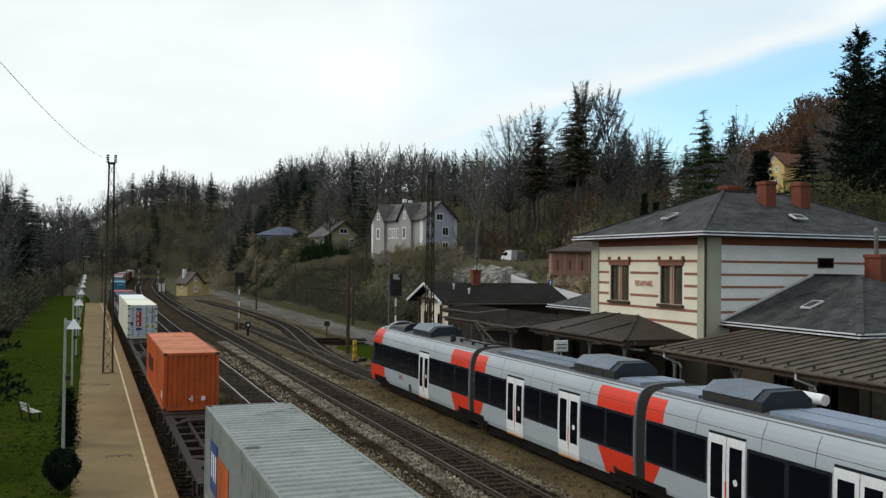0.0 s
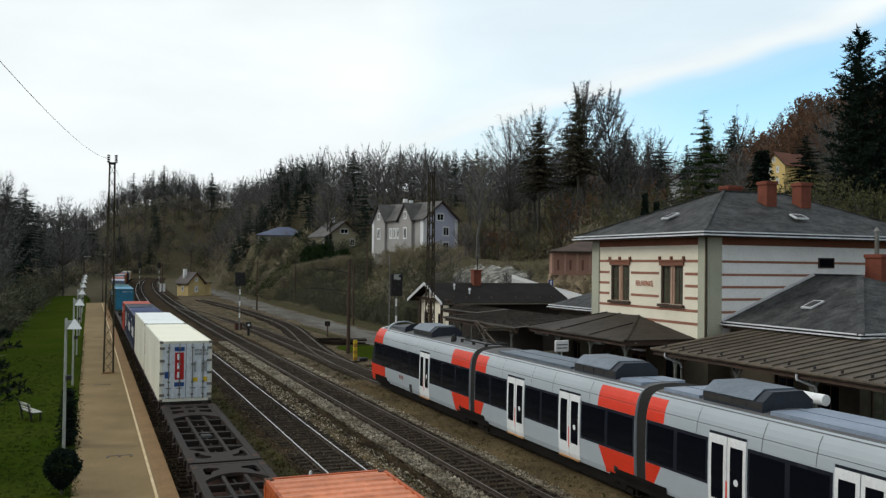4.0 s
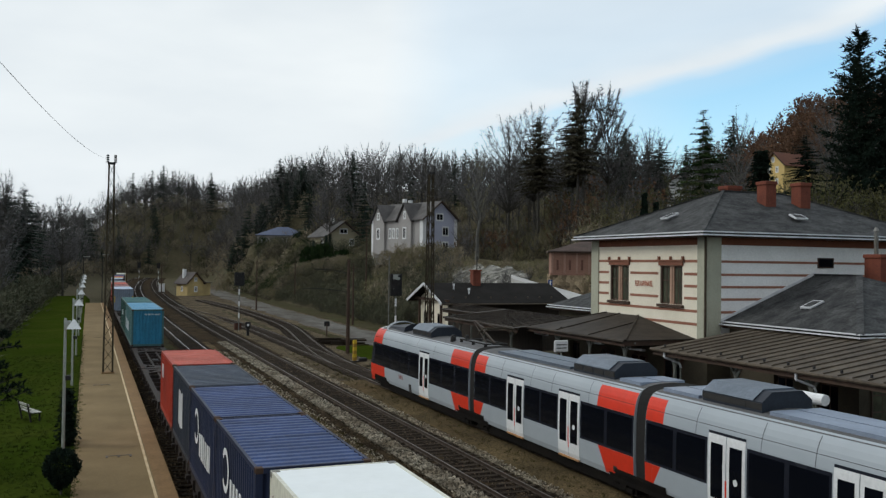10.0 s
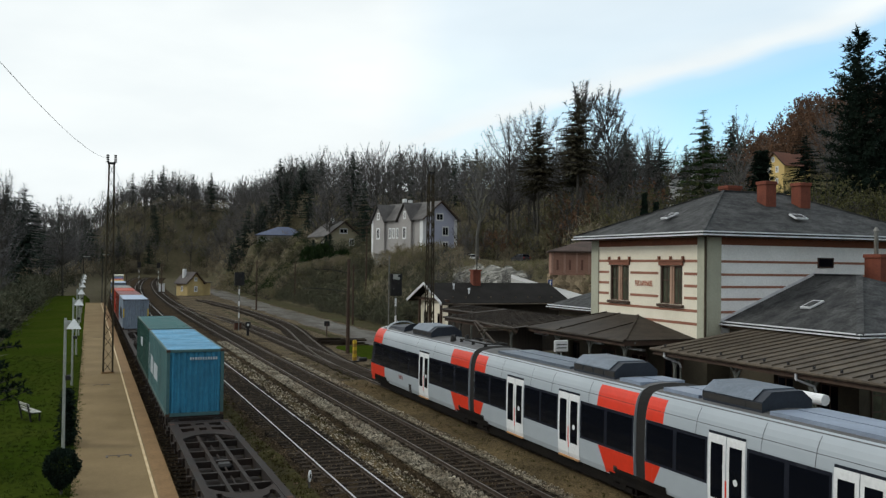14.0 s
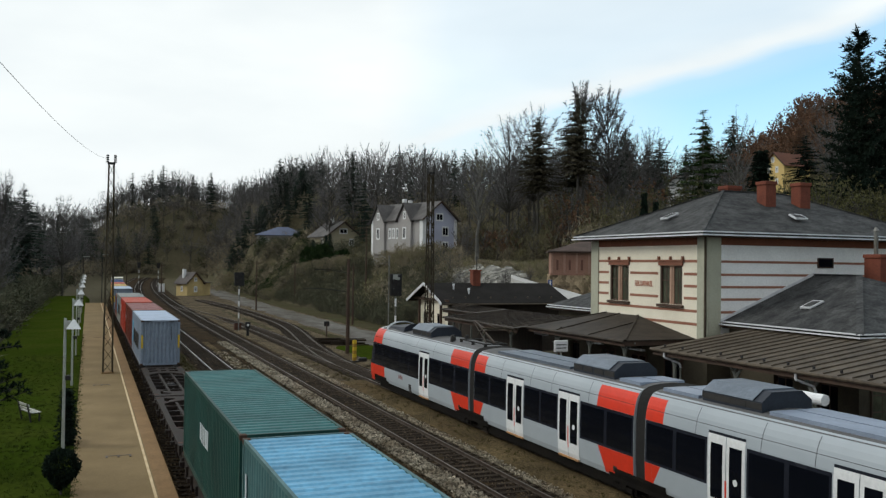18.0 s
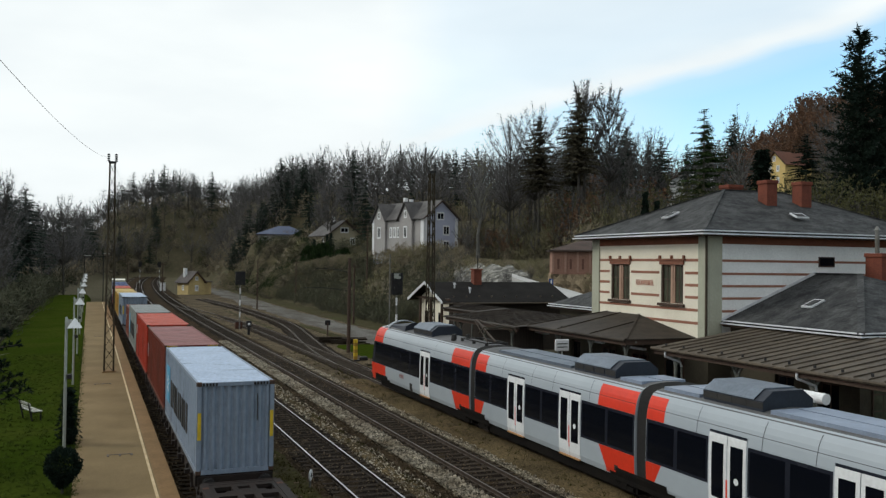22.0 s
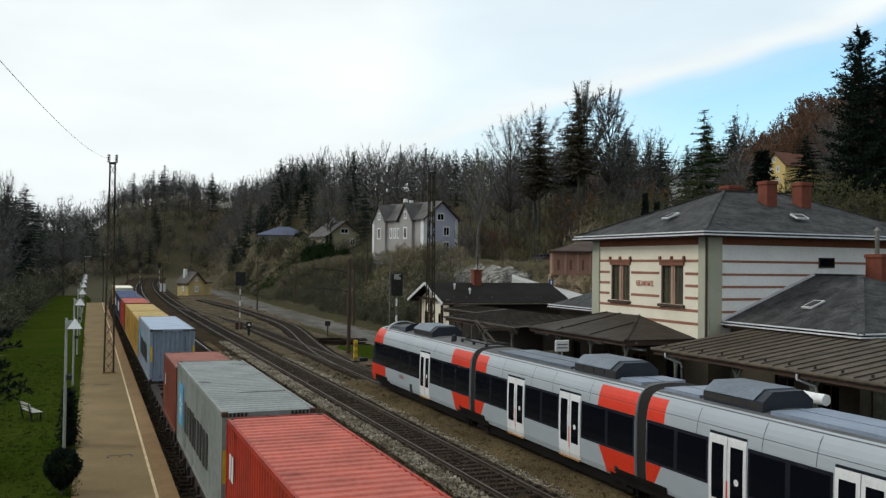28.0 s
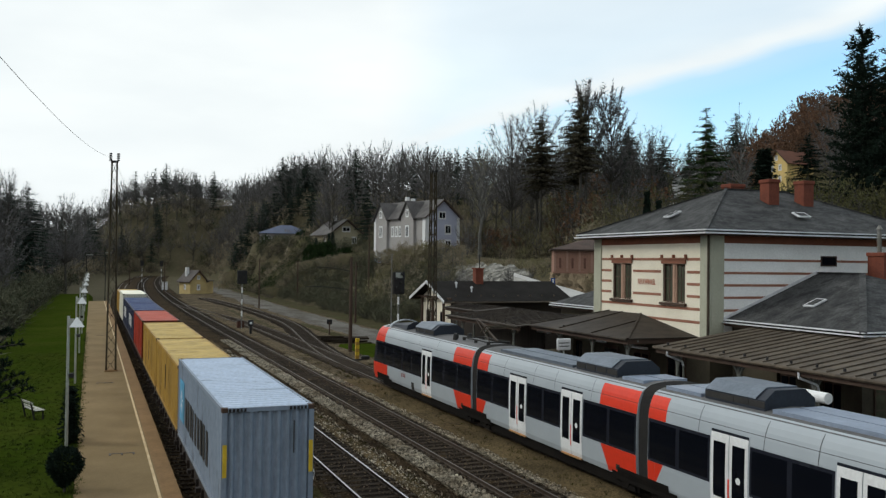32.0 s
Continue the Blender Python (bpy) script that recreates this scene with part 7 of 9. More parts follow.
# the grey villa on the slope; its gable's blue is shade put into colour
vz = 9.9
villa = gable_house("villa", pose(60.6, 160.5, vz, 0, 0, 17), 8.6, 17.5, 7.0, 10.4, HP["warm"], HP["slates"], "grey three-storey villa with a shade-blue gable, white corner strips and cross gables",
                    windows=[("south", 4.1, 6.6, 1.9, 1.6), ("south", 5.6, 3.6, 1.7, 2.0), ("south", 5.6, 0.6, 1.7, 2.0), ("west", 14.6, 2.6, 0.9, 2.4), ("west", 8.5, 3.1, 0.9, 2.2), ("west", 9.8, 3.1, 0.9, 2.2), ("west", 11.1, 3.1, 0.9, 2.2), ("west", 5.4, 3.1, 1.2, 2.4), ("west", 5.4, 7.0, 0.9, 1.6), ("west", 14.6, 7.0, 0.9, 1.6)],
                    chimneys=((4.3, 12.0, 11.6), (5.0, 11.0, 11.3)), end_wall=HP["lilac"])
for y in (5.4, 14.6):          # cross gables
    bm = bmesh.new()
    sec = [(y - 2.1, 0), (y + 2.1, 0), (y + 2.1, 7.0), (y, 10.0), (y - 2.1, 7.0)]
    prism(bm, None, [(-0.55, a, z) for a, z in sec], [(4.0, a, z) for a, z in sec])
    part("cross_gable", bm, HP["warm"], villa)
    for s in (-1, 1):
        bm = bmesh.new()
        a = [(-1.0, y + s * 2.6, 6.4), (-1.0, y, 10.12), (-1.0, y, 10.32), (-1.0, y + s * 2.6, 6.6)]
        prism(bm, None, a, [(4.2, b, z) for _, b, z in a])
        part("roof", bm, HP["slates"], villa)
for x, y in ((-0.03, 0.35), (-0.03, 17.1)):
    part("corner_strip", slab(x - 0.05, y - 0.35, -1, x + 0.02, y + 0.65, 7.0), M["white"], villa, "white corner strip")
part("corner_strip", slab(-0.60, 16.35, -1, -0.56, 16.72, 7.0), M["white"], villa, "white corner strip")
for x in (0.35, 8.25):
    part("corner_strip", slab(x - 0.38, -0.06, -1, x + 0.38, -0.02, 7.0), M["white"], villa, "white corner strip")
for y in (5.4, 14.6):
    add_window(villa, pose(-0.56, y, 3.0, 0, 0, 90), 1.2, 2.4)
    add_window(villa, pose(-0.56, y, 7.0, 0, 0, 90), 0.9, 1.6)
hz = 11.6
gable_house("cottage", pose(54.0, 209.0, hz - 0.2, 0, 0, 8), 8.5, 11, 3.4, 6.6, HP["beige"], HP["slates"], "beige cottage with a steep gable among the trees", windows=[("south", 4.2, 3.7, 2.2, 1.4), ("south", 6.4, 0.8, 1.4, 1.8), ("west", 3.5, 1.0, 1.4, 1.6)], chimneys=((4.2, 7.0, 8.0),), over=0.8)
bung = thing("bungalow", pose(46.4, 263.4, 13.4, 0, 0, -10), "low pale house with a hipped blue-grey tin roof", "house")
part("house_body", slab(0, 0, -3, 15.0, 9, 2.7), HP["warm"], bung)
hip_roof("roof", -0.7, 15.7, -0.7, 9.7, 2.65, 6.2, 9.4, 4.5, 5.3, HP["bluetin"], bung)
for x in (2.0, 5.2, 9.4):
    add_window(bung, pose(x, -0.01, 0.7, 0, 0, 180), 1.5, 1.3)
gable_house("hillside_house", pose(139.0, 153.5, 25.5, 0, 0, -85), 5.4, 8, 5.2, 7.8, HP["yellow"], HP["redroof"], "yellow house with a red roof high on the hill", windows=[("south", 1.2, 0.8, 0.8, 1.4), ("south", 3.4, 0.8, 0.8, 1.4), ("south", 1.2, 3.4, 0.8, 1.4), ("south", 3.4, 3.4, 0.8, 1.4), ("south", 2.3, 5.7, 0.8, 1.2)], over=0.6, base=6)
gable_house("hillside_house", pose(129.3, 174.6, 24.6, 0, 0, -30), 6.0, 7, 4.0, 5.6, M["white"], HP["tiles"], "white house half hidden by the woods", windows=[("south", 1.8, 1.0, 1.0, 1.5), ("south", 4.2, 1.0, 1.0, 1.5)], base=6)
gable_house("hillside_house", pose(137.4, 176.5, 28.4, 0, 0, -30), 5.0, 7, 3.4, 4.8, M["white"], HP["tiles"], "small white house in the woods", windows=[("south", 2.5, 1.0, 1.0, 1.5)], base=6)
hut = gable_house("signal_hut", pose(21.6, 214.0, -0.3, 0, 0, 24), 4.2, 5.0, 3.2, 5.4, HP["ochre"], HP["tiles"], "small yellow railway hut with a steep roof", windows=[("south", 2.2, 3.4, 0.8, 1.0), ("south", 2.2, 0.9, 0.9, 1.4), ("west", 2.4, 1.0, 0.9, 1.3)], over=0.5, chimneys=((1.0, 3.2, 6.3),), base=0.5)
part("annex", slab(4.4, 0.8, -0.5, 6.6, 4.2, 3.0), HP["ochre"], hut)
part("annex_roof", slab(4.3, 0.5, 3.0, 6.9, 4.5, 3.2), HP["tiles"], hut)
# brick barn on a stone base beyond the station
barn = thing("brick_barn", pose(52.8, 95.0, 2.8, 0, 0, -27), "long faded brick building on a rubble stone base", "barn")
part("stone_base", slab(-0.2, 0, -1, 17, 9, 4.0), HP["stone"], barn, "rubble stone base")
part("wall", slab(0, 0.15, 4.0, 17, 9, 6.85), HP["oldbrick"], barn)
for q in range(11):
    wq = part("window", slab(0.5 + 1.5 * q, 0.10, 4.45, 1.05 + 1.5 * q, 0.16, 6.0), HP["oldbrick"], barn)
    part("pane", slab(0.64 + 1.5 * q, 0.085, 4.6, 0.90 + 1.5 * q, 0.10, 5.85), HP["blind"], wq, "bricked-up opening")
hip_roof("roof", -0.4, 17.5, -0.4, 9.5, 6.95, 5.0, 13.0, 4.6, 8.6, HP["rustslate"], barn)
part("eaves_board", slab(-0.35, -0.35, 6.72, 17.4, -0.2, 6.84), SP["wood"], barn)
for q in range(12):
    part("pilaster", slab(0.0 + 1.5 * q, 0.03, 4.0, 0.26 + 1.5 * q, 0.148, 6.72), HP["palebrick"], barn, "pale brick pilaster")
part("string_course", slab(-0.1, -0.06, 3.98, 17, -0.004, 4.18), HP["oldbrick"], barn)
# rock face and ramp
rnd = random.Random(9)
t = thing("rock_wall", Matrix(), "pale craggy rock face below the hillside lane", "rock", kind="structure")
v_, f_ = [], []
for j in range(13):
    for i in range(61):
        u, k = i / 60, j / 12 * (0.80 + 0.2 * noise.noise((i * 0.2, 1, 7)))
        x, y = 51.2 + 6.0 * u + 5.6 * k, 129.5 - 21.5 * u + 12.0 * k
        crag = 0.16 * noise.noise((x * 0.9, y * 0.9, 2)) + 0.16 * abs(noise.noise((x * 2.3, y * 2.3, 6)))
        foot_z = height(51.2 + 6.0 * u, 129.5 - 21.5 * u)
        crest = foot_z + (8.1 - foot_z) * math.sin(math.pi * min(1, max(0, u))) ** 0.18
        v_.append((x + 0.4 * noise.noise((y, x, 1)), y, max(height(x, y) - 0.2, foot_z + (crest - foot_z) * min(1, k * 1.25) ** 0.8) + (crag * (1 - 0.6 * k) if 0 < i < 60 and 0 < j < 12 else -0.5)))
f_ = [(j * 61 + i, j * 61 + i + 1, (j + 1) * 61 + i + 1, (j + 1) * 61 + i) for j in range(12) for i in range(60)]
o_ = new("rock_face", from_arrays("rock_face", v_, f_, HP["palerock"]))
o_.parent = t
for q in range(60):
    f = rnd.random()
    k = rnd.uniform(0, 0.35)
    x, y = 50.8 + 6.0 * f + 5.6 * k, 129.0 - 21.5 * f + 12.0 * k
    bm = bmesh.new()
    bmesh.ops.create_icosphere(bm, subdivisions=1, radius=rnd.uniform(0.25, 0.7))
    for v in bm.verts:
        v.co *= rnd.uniform(0.5, 1.25)
        v.co.z *= 0.6
    r_ = part("rock", bm, HP["palerock"], t)
    r_.matrix_basis = pose(x, y, height(x, y) + 0.25, 0, 0, rnd.uniform(0, 180))
bm = bmesh.new()
RAMP = (((51.0, 102.4, 6.7), (48.3, 97.0, 6.35)), ((50.3, 94.1, 5.88), (47.0, 87.9, 5.6)), ((50.5, 87.5, 5.19), (46.4, 80.5, 4.5)), ((50.5, 82.1, 4.57), (45.7, 74.4, 3.8)), ((50.6, 74.0, 3.6), (45.5, 68.0, 2.9)))
for ((xa, ya, za), (xc, yc, zc)), ((xb, yb, zb), (xd, yd, zd)) in zip(RAMP, RAMP[1:]):
    prism(bm, None, [(xa, ya, za), (xb, yb, zb), (xd, yd, zd), (xc, yc, zc)], [(xa, ya, za - 6), (xb, yb, zb - 6), (xd, yd, zd - 6), (xc, yc, zc - 6)])
single("access_ramp", bm, HP["pale"], "pale paved ramp climbing to the hillside lane", "ramp", kind="structure")
v_, f_ = [], []
n_ = 71
for i in range(n_):
    p, q = lane_at(i * 2.0), lane_at(i * 2.0 + 0.5)
    side = Vector((q.y - p.y, p.x - q.x, 0)).normalized()
    wob = 0.2 * noise.noise((i * 0.5, 3, 1))
    v_ += [tuple(p - side * (2.5 + wob) + Vector((0, 0, -0.5))), tuple(p - side * (2.3 + wob)), tuple(p + Vector((0, 0, 0.04))), tuple(p + side * (2.3 - wob)), tuple(p + side * (2.5 - wob) + Vector((0, 0, -0.5)))]
f_ = [(i * 5 + k, (i + 1) * 5 + k, (i + 1) * 5 + k + 1, i * 5 + k + 1) for i in range(n_ - 1) for k in range(4)]
tagged(new("hillside_lane", from_arrays("hillside_lane", v_, f_, HP["tar"])), "narrow grey asphalt lane on the hillside", "road", kind="structure")
t = thing("parking_sign", pose(49.6, 89.5, 5.3), "small blue square sign on a post", "sign")
part("post", slab(-0.04, -0.04, -0.6, 0.04, 0.04, 0.95), M["steel"], t)
part("board", slab(-0.28, -0.08, 0.3, 0.28, -0.04, 1.0, 0.01), P["mark_blue"], t)
part("mark", slab(-0.08, -0.09, 0.42, 0.08, -0.08, 0.88), M["white"], t)
# small building with its gable to the tracks
gb = thing("goods_shed", Matrix(), "small station shed with dark roof and decorated gable", "shed")
gx, gy0, gy1, gr = 28.6, 69.4, 76.6, 73.0
bm = bmesh.new()
sec = [(gy0, 0.3), (gy1, 0.3), (gy1, 4.7), (gr, 6.05), (gy0, 4.7)]
prism(bm, None, [(gx, y, z) for y, z in sec], [(39.4, y, z) for y, z in sec])
# the body's near-black colour holds the shade below the eaves
part("shed_body", bm, SP["shade_plank"], gb)
bm = bmesh.new()
prism(bm, None, [(gx - 0.03, y, z) for y, z in sec], [(gx - 0.004, y, z) for y, z in sec])
part("gable_wall", bm, SP["cream"], gb, "cream rendered gable")
for s in (-1, 1):
    bm = bmesh.new()
    ye, ze = gr + s * 4.35, 4.52
    a = [(27.7, ye, ze), (27.7, gr, 6.14), (27.7, gr, 6.28), (27.7, ye, ze + 0.14)]
    prism(bm, None, a, [(40.3, y, z) for _, y, z in a])
    part("roof", bm, HP["shed"], gb, "dark slate roof")
    bm = bmesh.new()
    bar(bm, (27.66, ye, ze + 0.05), (27.66, gr, 6.2), 0.05, 0.24)
    part("barge_board", bm, SP["zinc"], gb, "pale barge board")
    bm = bmesh.new()
    tube(bm, (27.7, ye + s * 0.08, ze + 0.02), (40.3, ye + s * 0.08, ze + 0.02), 0.07, n=8)
    part("gutter", bm, SP["tin"], gb)
ch_ = part("chimney", slab(32.2, 72.3, 5.4, 32.95, 73.0, 7.35, 0.02), SP["chim"], gb, "red brick chimney")
part("chimney_cap", slab(32.12, 72.22, 7.35, 33.03, 73.08, 7.48, 0.02), SP["chim"], ch_)
bm = bmesh.new()
tube(bm, (32.7, 72.65, 7.45), (32.7, 72.65, 8.7), 0.05, n=8)
part("flue", bm, M["black"], ch_)
for x_, y_, z_ in ((29.98, 71.55, 5.74), (31.03, 70.57, 5.37)):
    bm = bmesh.new()
    tube(bm, (x_, y_, z_ - 0.1), (x_, y_, z_ + 0.35), 0.07, n=8)
    tube(bm, (x_, y_, z_ + 0.33), (x_, y_, z_ + 0.50), 0.13, 0.10, n=8)
    part("vent_pipe", bm, SP["zinc"], gb)
for i_ in range(9):
    part("snow_guard", slab(29.0 + 1.2 * i_, 69.4, 5.02, 29.1 + 1.2 * i_, 69.5, 5.16), SP["tin"], gb)
for y in (70.3, 73.0, 75.6):
    part("gable_post", slab(28.2, y - 0.09, 0.38, 28.4, y + 0.09, 4.9), SP["wood"], gb)
part("gable_beam", slab(28.15, gy0 - 0.6, 4.72, 28.45, gy1 + 0.6, 4.92), SP["wood"], gb)
for y in (71.2, 74.6):
    w_ = part("window", slab(gx - 0.07, y - 0.5, 1.6, gx - 0.031, y + 0.5, 3.6), SP["wood"], gb)
    part("pane", slab(gx - 0.085, y - 0.4, 1.7, gx - 0.07, y + 0.4, 3.5), M["glass"], w_)
# hanging lamps and ceiling lights under the canopy
for y in (24.0, 28.5, 33.0, 39.5, 43.5, 50.0, 55.0, 60.0):
    t = thing("canopy_light", pose(27.1, y, 3.55), "long white light fitting under the canopy", "light fitting", "lights under the canopy")
    part("tray", slab(-0.12, -0.75, -0.06, 0.12, 0.75, 0.05, 0.01), M["white"], t)
    for s in (-0.6, 0.6):
        part("hanger", slab(-0.015, s - 0.015, 0.05, 0.015, s + 0.015, 0.75), M["steel"], t)
t = thing("platform_lamp", pose(22.5, 22.7, 0.38), "white tubular platform lamp on a post", "lamp")
bm = bmesh.new()
tube(bm, (0.1, -0.6, 3.22), (0.1, 0.6, 3.22), 0.19, n=16)
part("drum", bm, M["white"], t)
bm = bmesh.new()
tube(bm, (0.1, 0.1, 0), (0.1, 0.1, 3.05), 0.06, n=8)
part("post", bm, M["pole"], t)

# ---- plants ----
VG = dict(
    bark=surf("bark", (0.076, 0.070, 0.062), (0.048, 0.044, 0.040), rough=0.95, scale=1.0, fine=6, var=0.35, bump=0.3),
    twig=leafy("bare_twigs", (0.146, 0.142, 0.142), (0.108, 0.106, 0.107)),
    birch=surf("birch_bark", (0.17, 0.165, 0.15), (0.09, 0.087, 0.08), rough=0.9, scale=1.5, fine=6, var=0.4),
    spruce=leafy("spruce_needles", (0.028, 0.043, 0.034), (0.038, 0.052, 0.038)),
    fir=leafy("brownish_needles", (0.062, 0.060, 0.042), (0.075, 0.064, 0.045)),
    dark=leafy("dark_needles", (0.010, 0.018, 0.014), (0.015, 0.024, 0.016)),
    scrub=leafy("scrub_twigs", (0.245, 0.212, 0.150), (0.205, 0.172, 0.125), rand=0.15),
    bud=leafy("olive_buds", (0.088, 0.090, 0.038), (0.078, 0.074, 0.036), rand=0.2),
    green=leafy("pale_green_buds", (0.208, 0.194, 0.100), (0.178, 0.160, 0.096), rand=0.15),
    rusty=leafy("rusty_leaves", (0.150, 0.082, 0.050), (0.110, 0.070, 0.048)),
    brake=leafy("dull_brambles", (0.092, 0.098, 0.062), (0.074, 0.070, 0.050), rand=0.3),
    ivy=leafy("evergreen_leaves", (0.020, 0.038, 0.014), (0.03, 0.045, 0.016)),
)


def stem(V, F, p, q, r0, r1, n=4):
    """Adds a tapered stem to the lists."""
    p, q = Vector(p), Vector(q)
    t = (q - p).to_track_quat("Z", "Y")
    k = len(V)
    for c, r in ((p, r0), (q, r1)):
        for i in range(n):
            a = 2 * math.pi * i / n
            V.append(c + t @ Vector((r * math.cos(a), r * math.sin(a), 0)))
    for i in range(n):
        F.append((k + i, k + (i + 1) % n, k + n + (i + 1) % n, k + n + i))


def sliver(V, F, p, d, length, width, rnd):
    """A thin twig or leaf spray."""
    side = d.cross(Vector((rnd.uniform(-1, 1), rnd.uniform(-1, 1), rnd.uniform(-1, 1))))
    side = side.normalized() * width if side.length > 1e-4 else Vector((width, 0, 0))
    k = len(V)
    V.extend((p - side, p + side, p + d * length))
    F.append((k, k + 1, k + 2))


def wander(d, rnd, amount):
    return (d + Vector((rnd.gauss(0, amount), rnd.gauss(0, amount), rnd.gauss(0, amount)))).normalized()


def bare_tree(seed, h=16.0, tips=34, twigs=12, leaf=0.0, wide=0.27, low=0.34, short=1.0, fine=1.0):
    """A trunk whose limbs curve up and out to a dome of fine twigs; leaf: size of leaves at the twigs."""
    rnd = random.Random(seed)
    TV, TF, CV, CF = [], [], [], []
    n, top = 6, h * 0.74
    pts = [Vector((0, 0, -1.0))]
    for i in range(n):
        f = (i + 1) / n
        pts.append(Vector((rnd.gauss(0, 0.012 * h * f), rnd.gauss(0, 0.012 * h * f), -1 + (top + 1) * f)))
    r = h * 0.0125
    for i in range(n):
        stem(TV, TF, pts[i], pts[i + 1], r * (1 - i / n * 0.8), r * (1 - (i + 1) / n * 0.8), 5)
    for j in range(tips):
        zc, a = rnd.uniform(-0.75, 1.0), j * 2.399 + rnd.uniform(-0.4, 0.4)
        reach = math.sqrt(max(0.0, 1 - zc * zc)) * wide * h * rnd.uniform(0.6, 1.08)
        tip = Vector((math.cos(a) * reach, math.sin(a) * reach, h * 0.68 + zc * h * 0.32 * rnd.uniform(0.86, 1.0)))
        za = max(low * h, min(top * 0.98, tip.z - 1.1 * reach - 0.06 * h))
        g = (za + 1) / (top + 1) * n
        k = min(n - 1, int(g))
        p = pts[k].lerp(pts[k + 1], g - k)
        bow = p + Vector(((tip - p).x * 0.62, (tip - p).y * 0.62, (tip - p).z * 0.40))
        curve = [p * (1 - t) ** 2 + bow * 2 * t * (1 - t) + tip * t * t for t in (0, 0.34, 0.68, 1.0)]
        path = curve[::1] if tips > 60 else [curve[0], curve[1].lerp(curve[2], 0.4), curve[3]]
        rr = r * (0.30 if tips < 60 else 0.17)
        m = len(path) - 1
        for q in range(m):
            stem(TV, TF, path[q], path[q + 1], rr * (1 - q / m), rr * (1 - (q + 1) / m) + 0.008, 3)
        for w in range(twigs):
            t = 0.36 + 0.64 * rnd.random()
            c_ = curve[1].lerp(curve[2], (t - 0.34) / 0.34) if t < 0.68 else curve[2].lerp(curve[3], (t - 0.68) / 0.32)
            d = wander((curve[3] - curve[1]).normalized(), rnd, 0.85)
            d.z = d.z * 0.8 + 0.12
            l_ = rnd.uniform(0.45, 1.1) * (1.35 - 0.7 * t) * h / 16 * short
            sliver(CV, CF, c_, d.normalized(), l_, 0.030 * h / 16 * fine, rnd)
            if leaf:
                for x in range(2):
                    sliver(CV, CF, c_ + d * l_ * rnd.random(), wander(d, rnd, 1.2), leaf * rnd.uniform(0.7, 1.4), leaf * 0.45, rnd)
    return (TV, TF), (CV, CF)


def conifer(seed, h=20.0, width=0.19, whorls=26, per=8, start=0.10, droop=0.35, ragged=0.25, fine=1.0, lift=0.7, hook=0.0, shape=0.75):
    """A spruce: straight trunk, whorls of drooping boughs that carry many small sprays."""
    rnd = random.Random(seed)
    TV, TF, CV, CF = [], [], [], []
    stem(TV, TF, (0, 0, -1), (0, 0, h * 0.97), h * 0.013, h * 0.002, 7)
    for i in range(whorls):
        f = start + (1 - start) * (i / whorls) ** 0.9
        z = f * h
        ln0 = h * width * (1 - f) ** shape + 0.25
        for j in range(per):
            a = 2 * math.pi * (j + rnd.random() * 0.8) / per + i * 0.7
            ln = ln0 * rnd.uniform(1 - ragged * 1.6, 1 + ragged)
            dr = droop * rnd.uniform(0.5, 1.3) * (1 - f * lift)
            out = Vector((math.cos(a), math.sin(a), 0))
            base = Vector((0, 0, z + rnd.uniform(-0.3, 0.3)))
            n = max(3, int(ln * 2.4 / fine))
            for k in range(n):
                g = (k + 0.4) / n
                p = base + out * ln * g + Vector((0, 0, -dr * ln * g * g + 0.12 * ln * g + hook * ln * g ** 4))
                w = (0.42 + 0.28 * (1 - g)) * max(0.35, min(1.0, ln / 2.2)) * fine
                for s in (-1, 0, 1):
                    dd = (out * (0.9 if s == 0 else 0.5) + Vector((-out.y, out.x, 0)) * s * 0.9 + Vector((0, 0, -0.35 + rnd.uniform(-0.25, 0.15)))).normalized()
                    sliver(CV, CF, p, dd, w * rnd.uniform(0.8, 1.5), w * 0.36, rnd)
    return (TV, TF), (CV, CF)


def fir(seed, h=20.0, width=0.23, whorls=40, per=9):
    """A heavy old fir: rising boughs near the top, hanging ones below, each a thick brush of short sprays."""
    rnd = random.Random(seed)
    TV, TF, CV, CF = [], [], [], []
    stem(TV, TF, (0, 0, -1), (0, 0, h * 0.97), h * 0.016, h * 0.003, 8)
    for i in range(whorls):
        f = 0.12 + 0.87 * i / whorls
        for j in range(per if f < 0.85 else 6):
            a = 2 * math.pi * (j + rnd.random()) / per + i * 0.9
            ln = (h * width * (1 - f) ** 0.72 + 0.25) * (rnd.uniform(0.5, 0.95) if rnd.random() < 0.8 else rnd.uniform(1.0, 1.3))
            rise = -0.3 + 0.95 * f + rnd.uniform(-0.12, 0.12)
            out = Vector((math.cos(a), math.sin(a), 0))
            base = Vector((0, 0, f * h + rnd.uniform(-0.25, 0.25)))
            n = max(4, int(ln * 3.6))
            for k in range(n):
                g = (k + 0.5) / n
                p = base + out * ln * g + Vector((0, 0, ln * (rise * g - 0.3 * g * g * (1 - f) + 0.2 * g ** 5)))
                w = 0.30 * (1 - 0.6 * g) * min(1.0, ln / 2)
                for q in range(8):
                    o = Vector((rnd.gauss(0, w), rnd.gauss(0, w), rnd.gauss(0, w * 0.4)))
                    sliver(CV, CF, p + o, wander(out * 0.8 + Vector((0, 0, 0.2)), rnd, 0.6), rnd.uniform(0.22, 0.5), 0.065, rnd)
    return (TV, TF), (CV, CF)


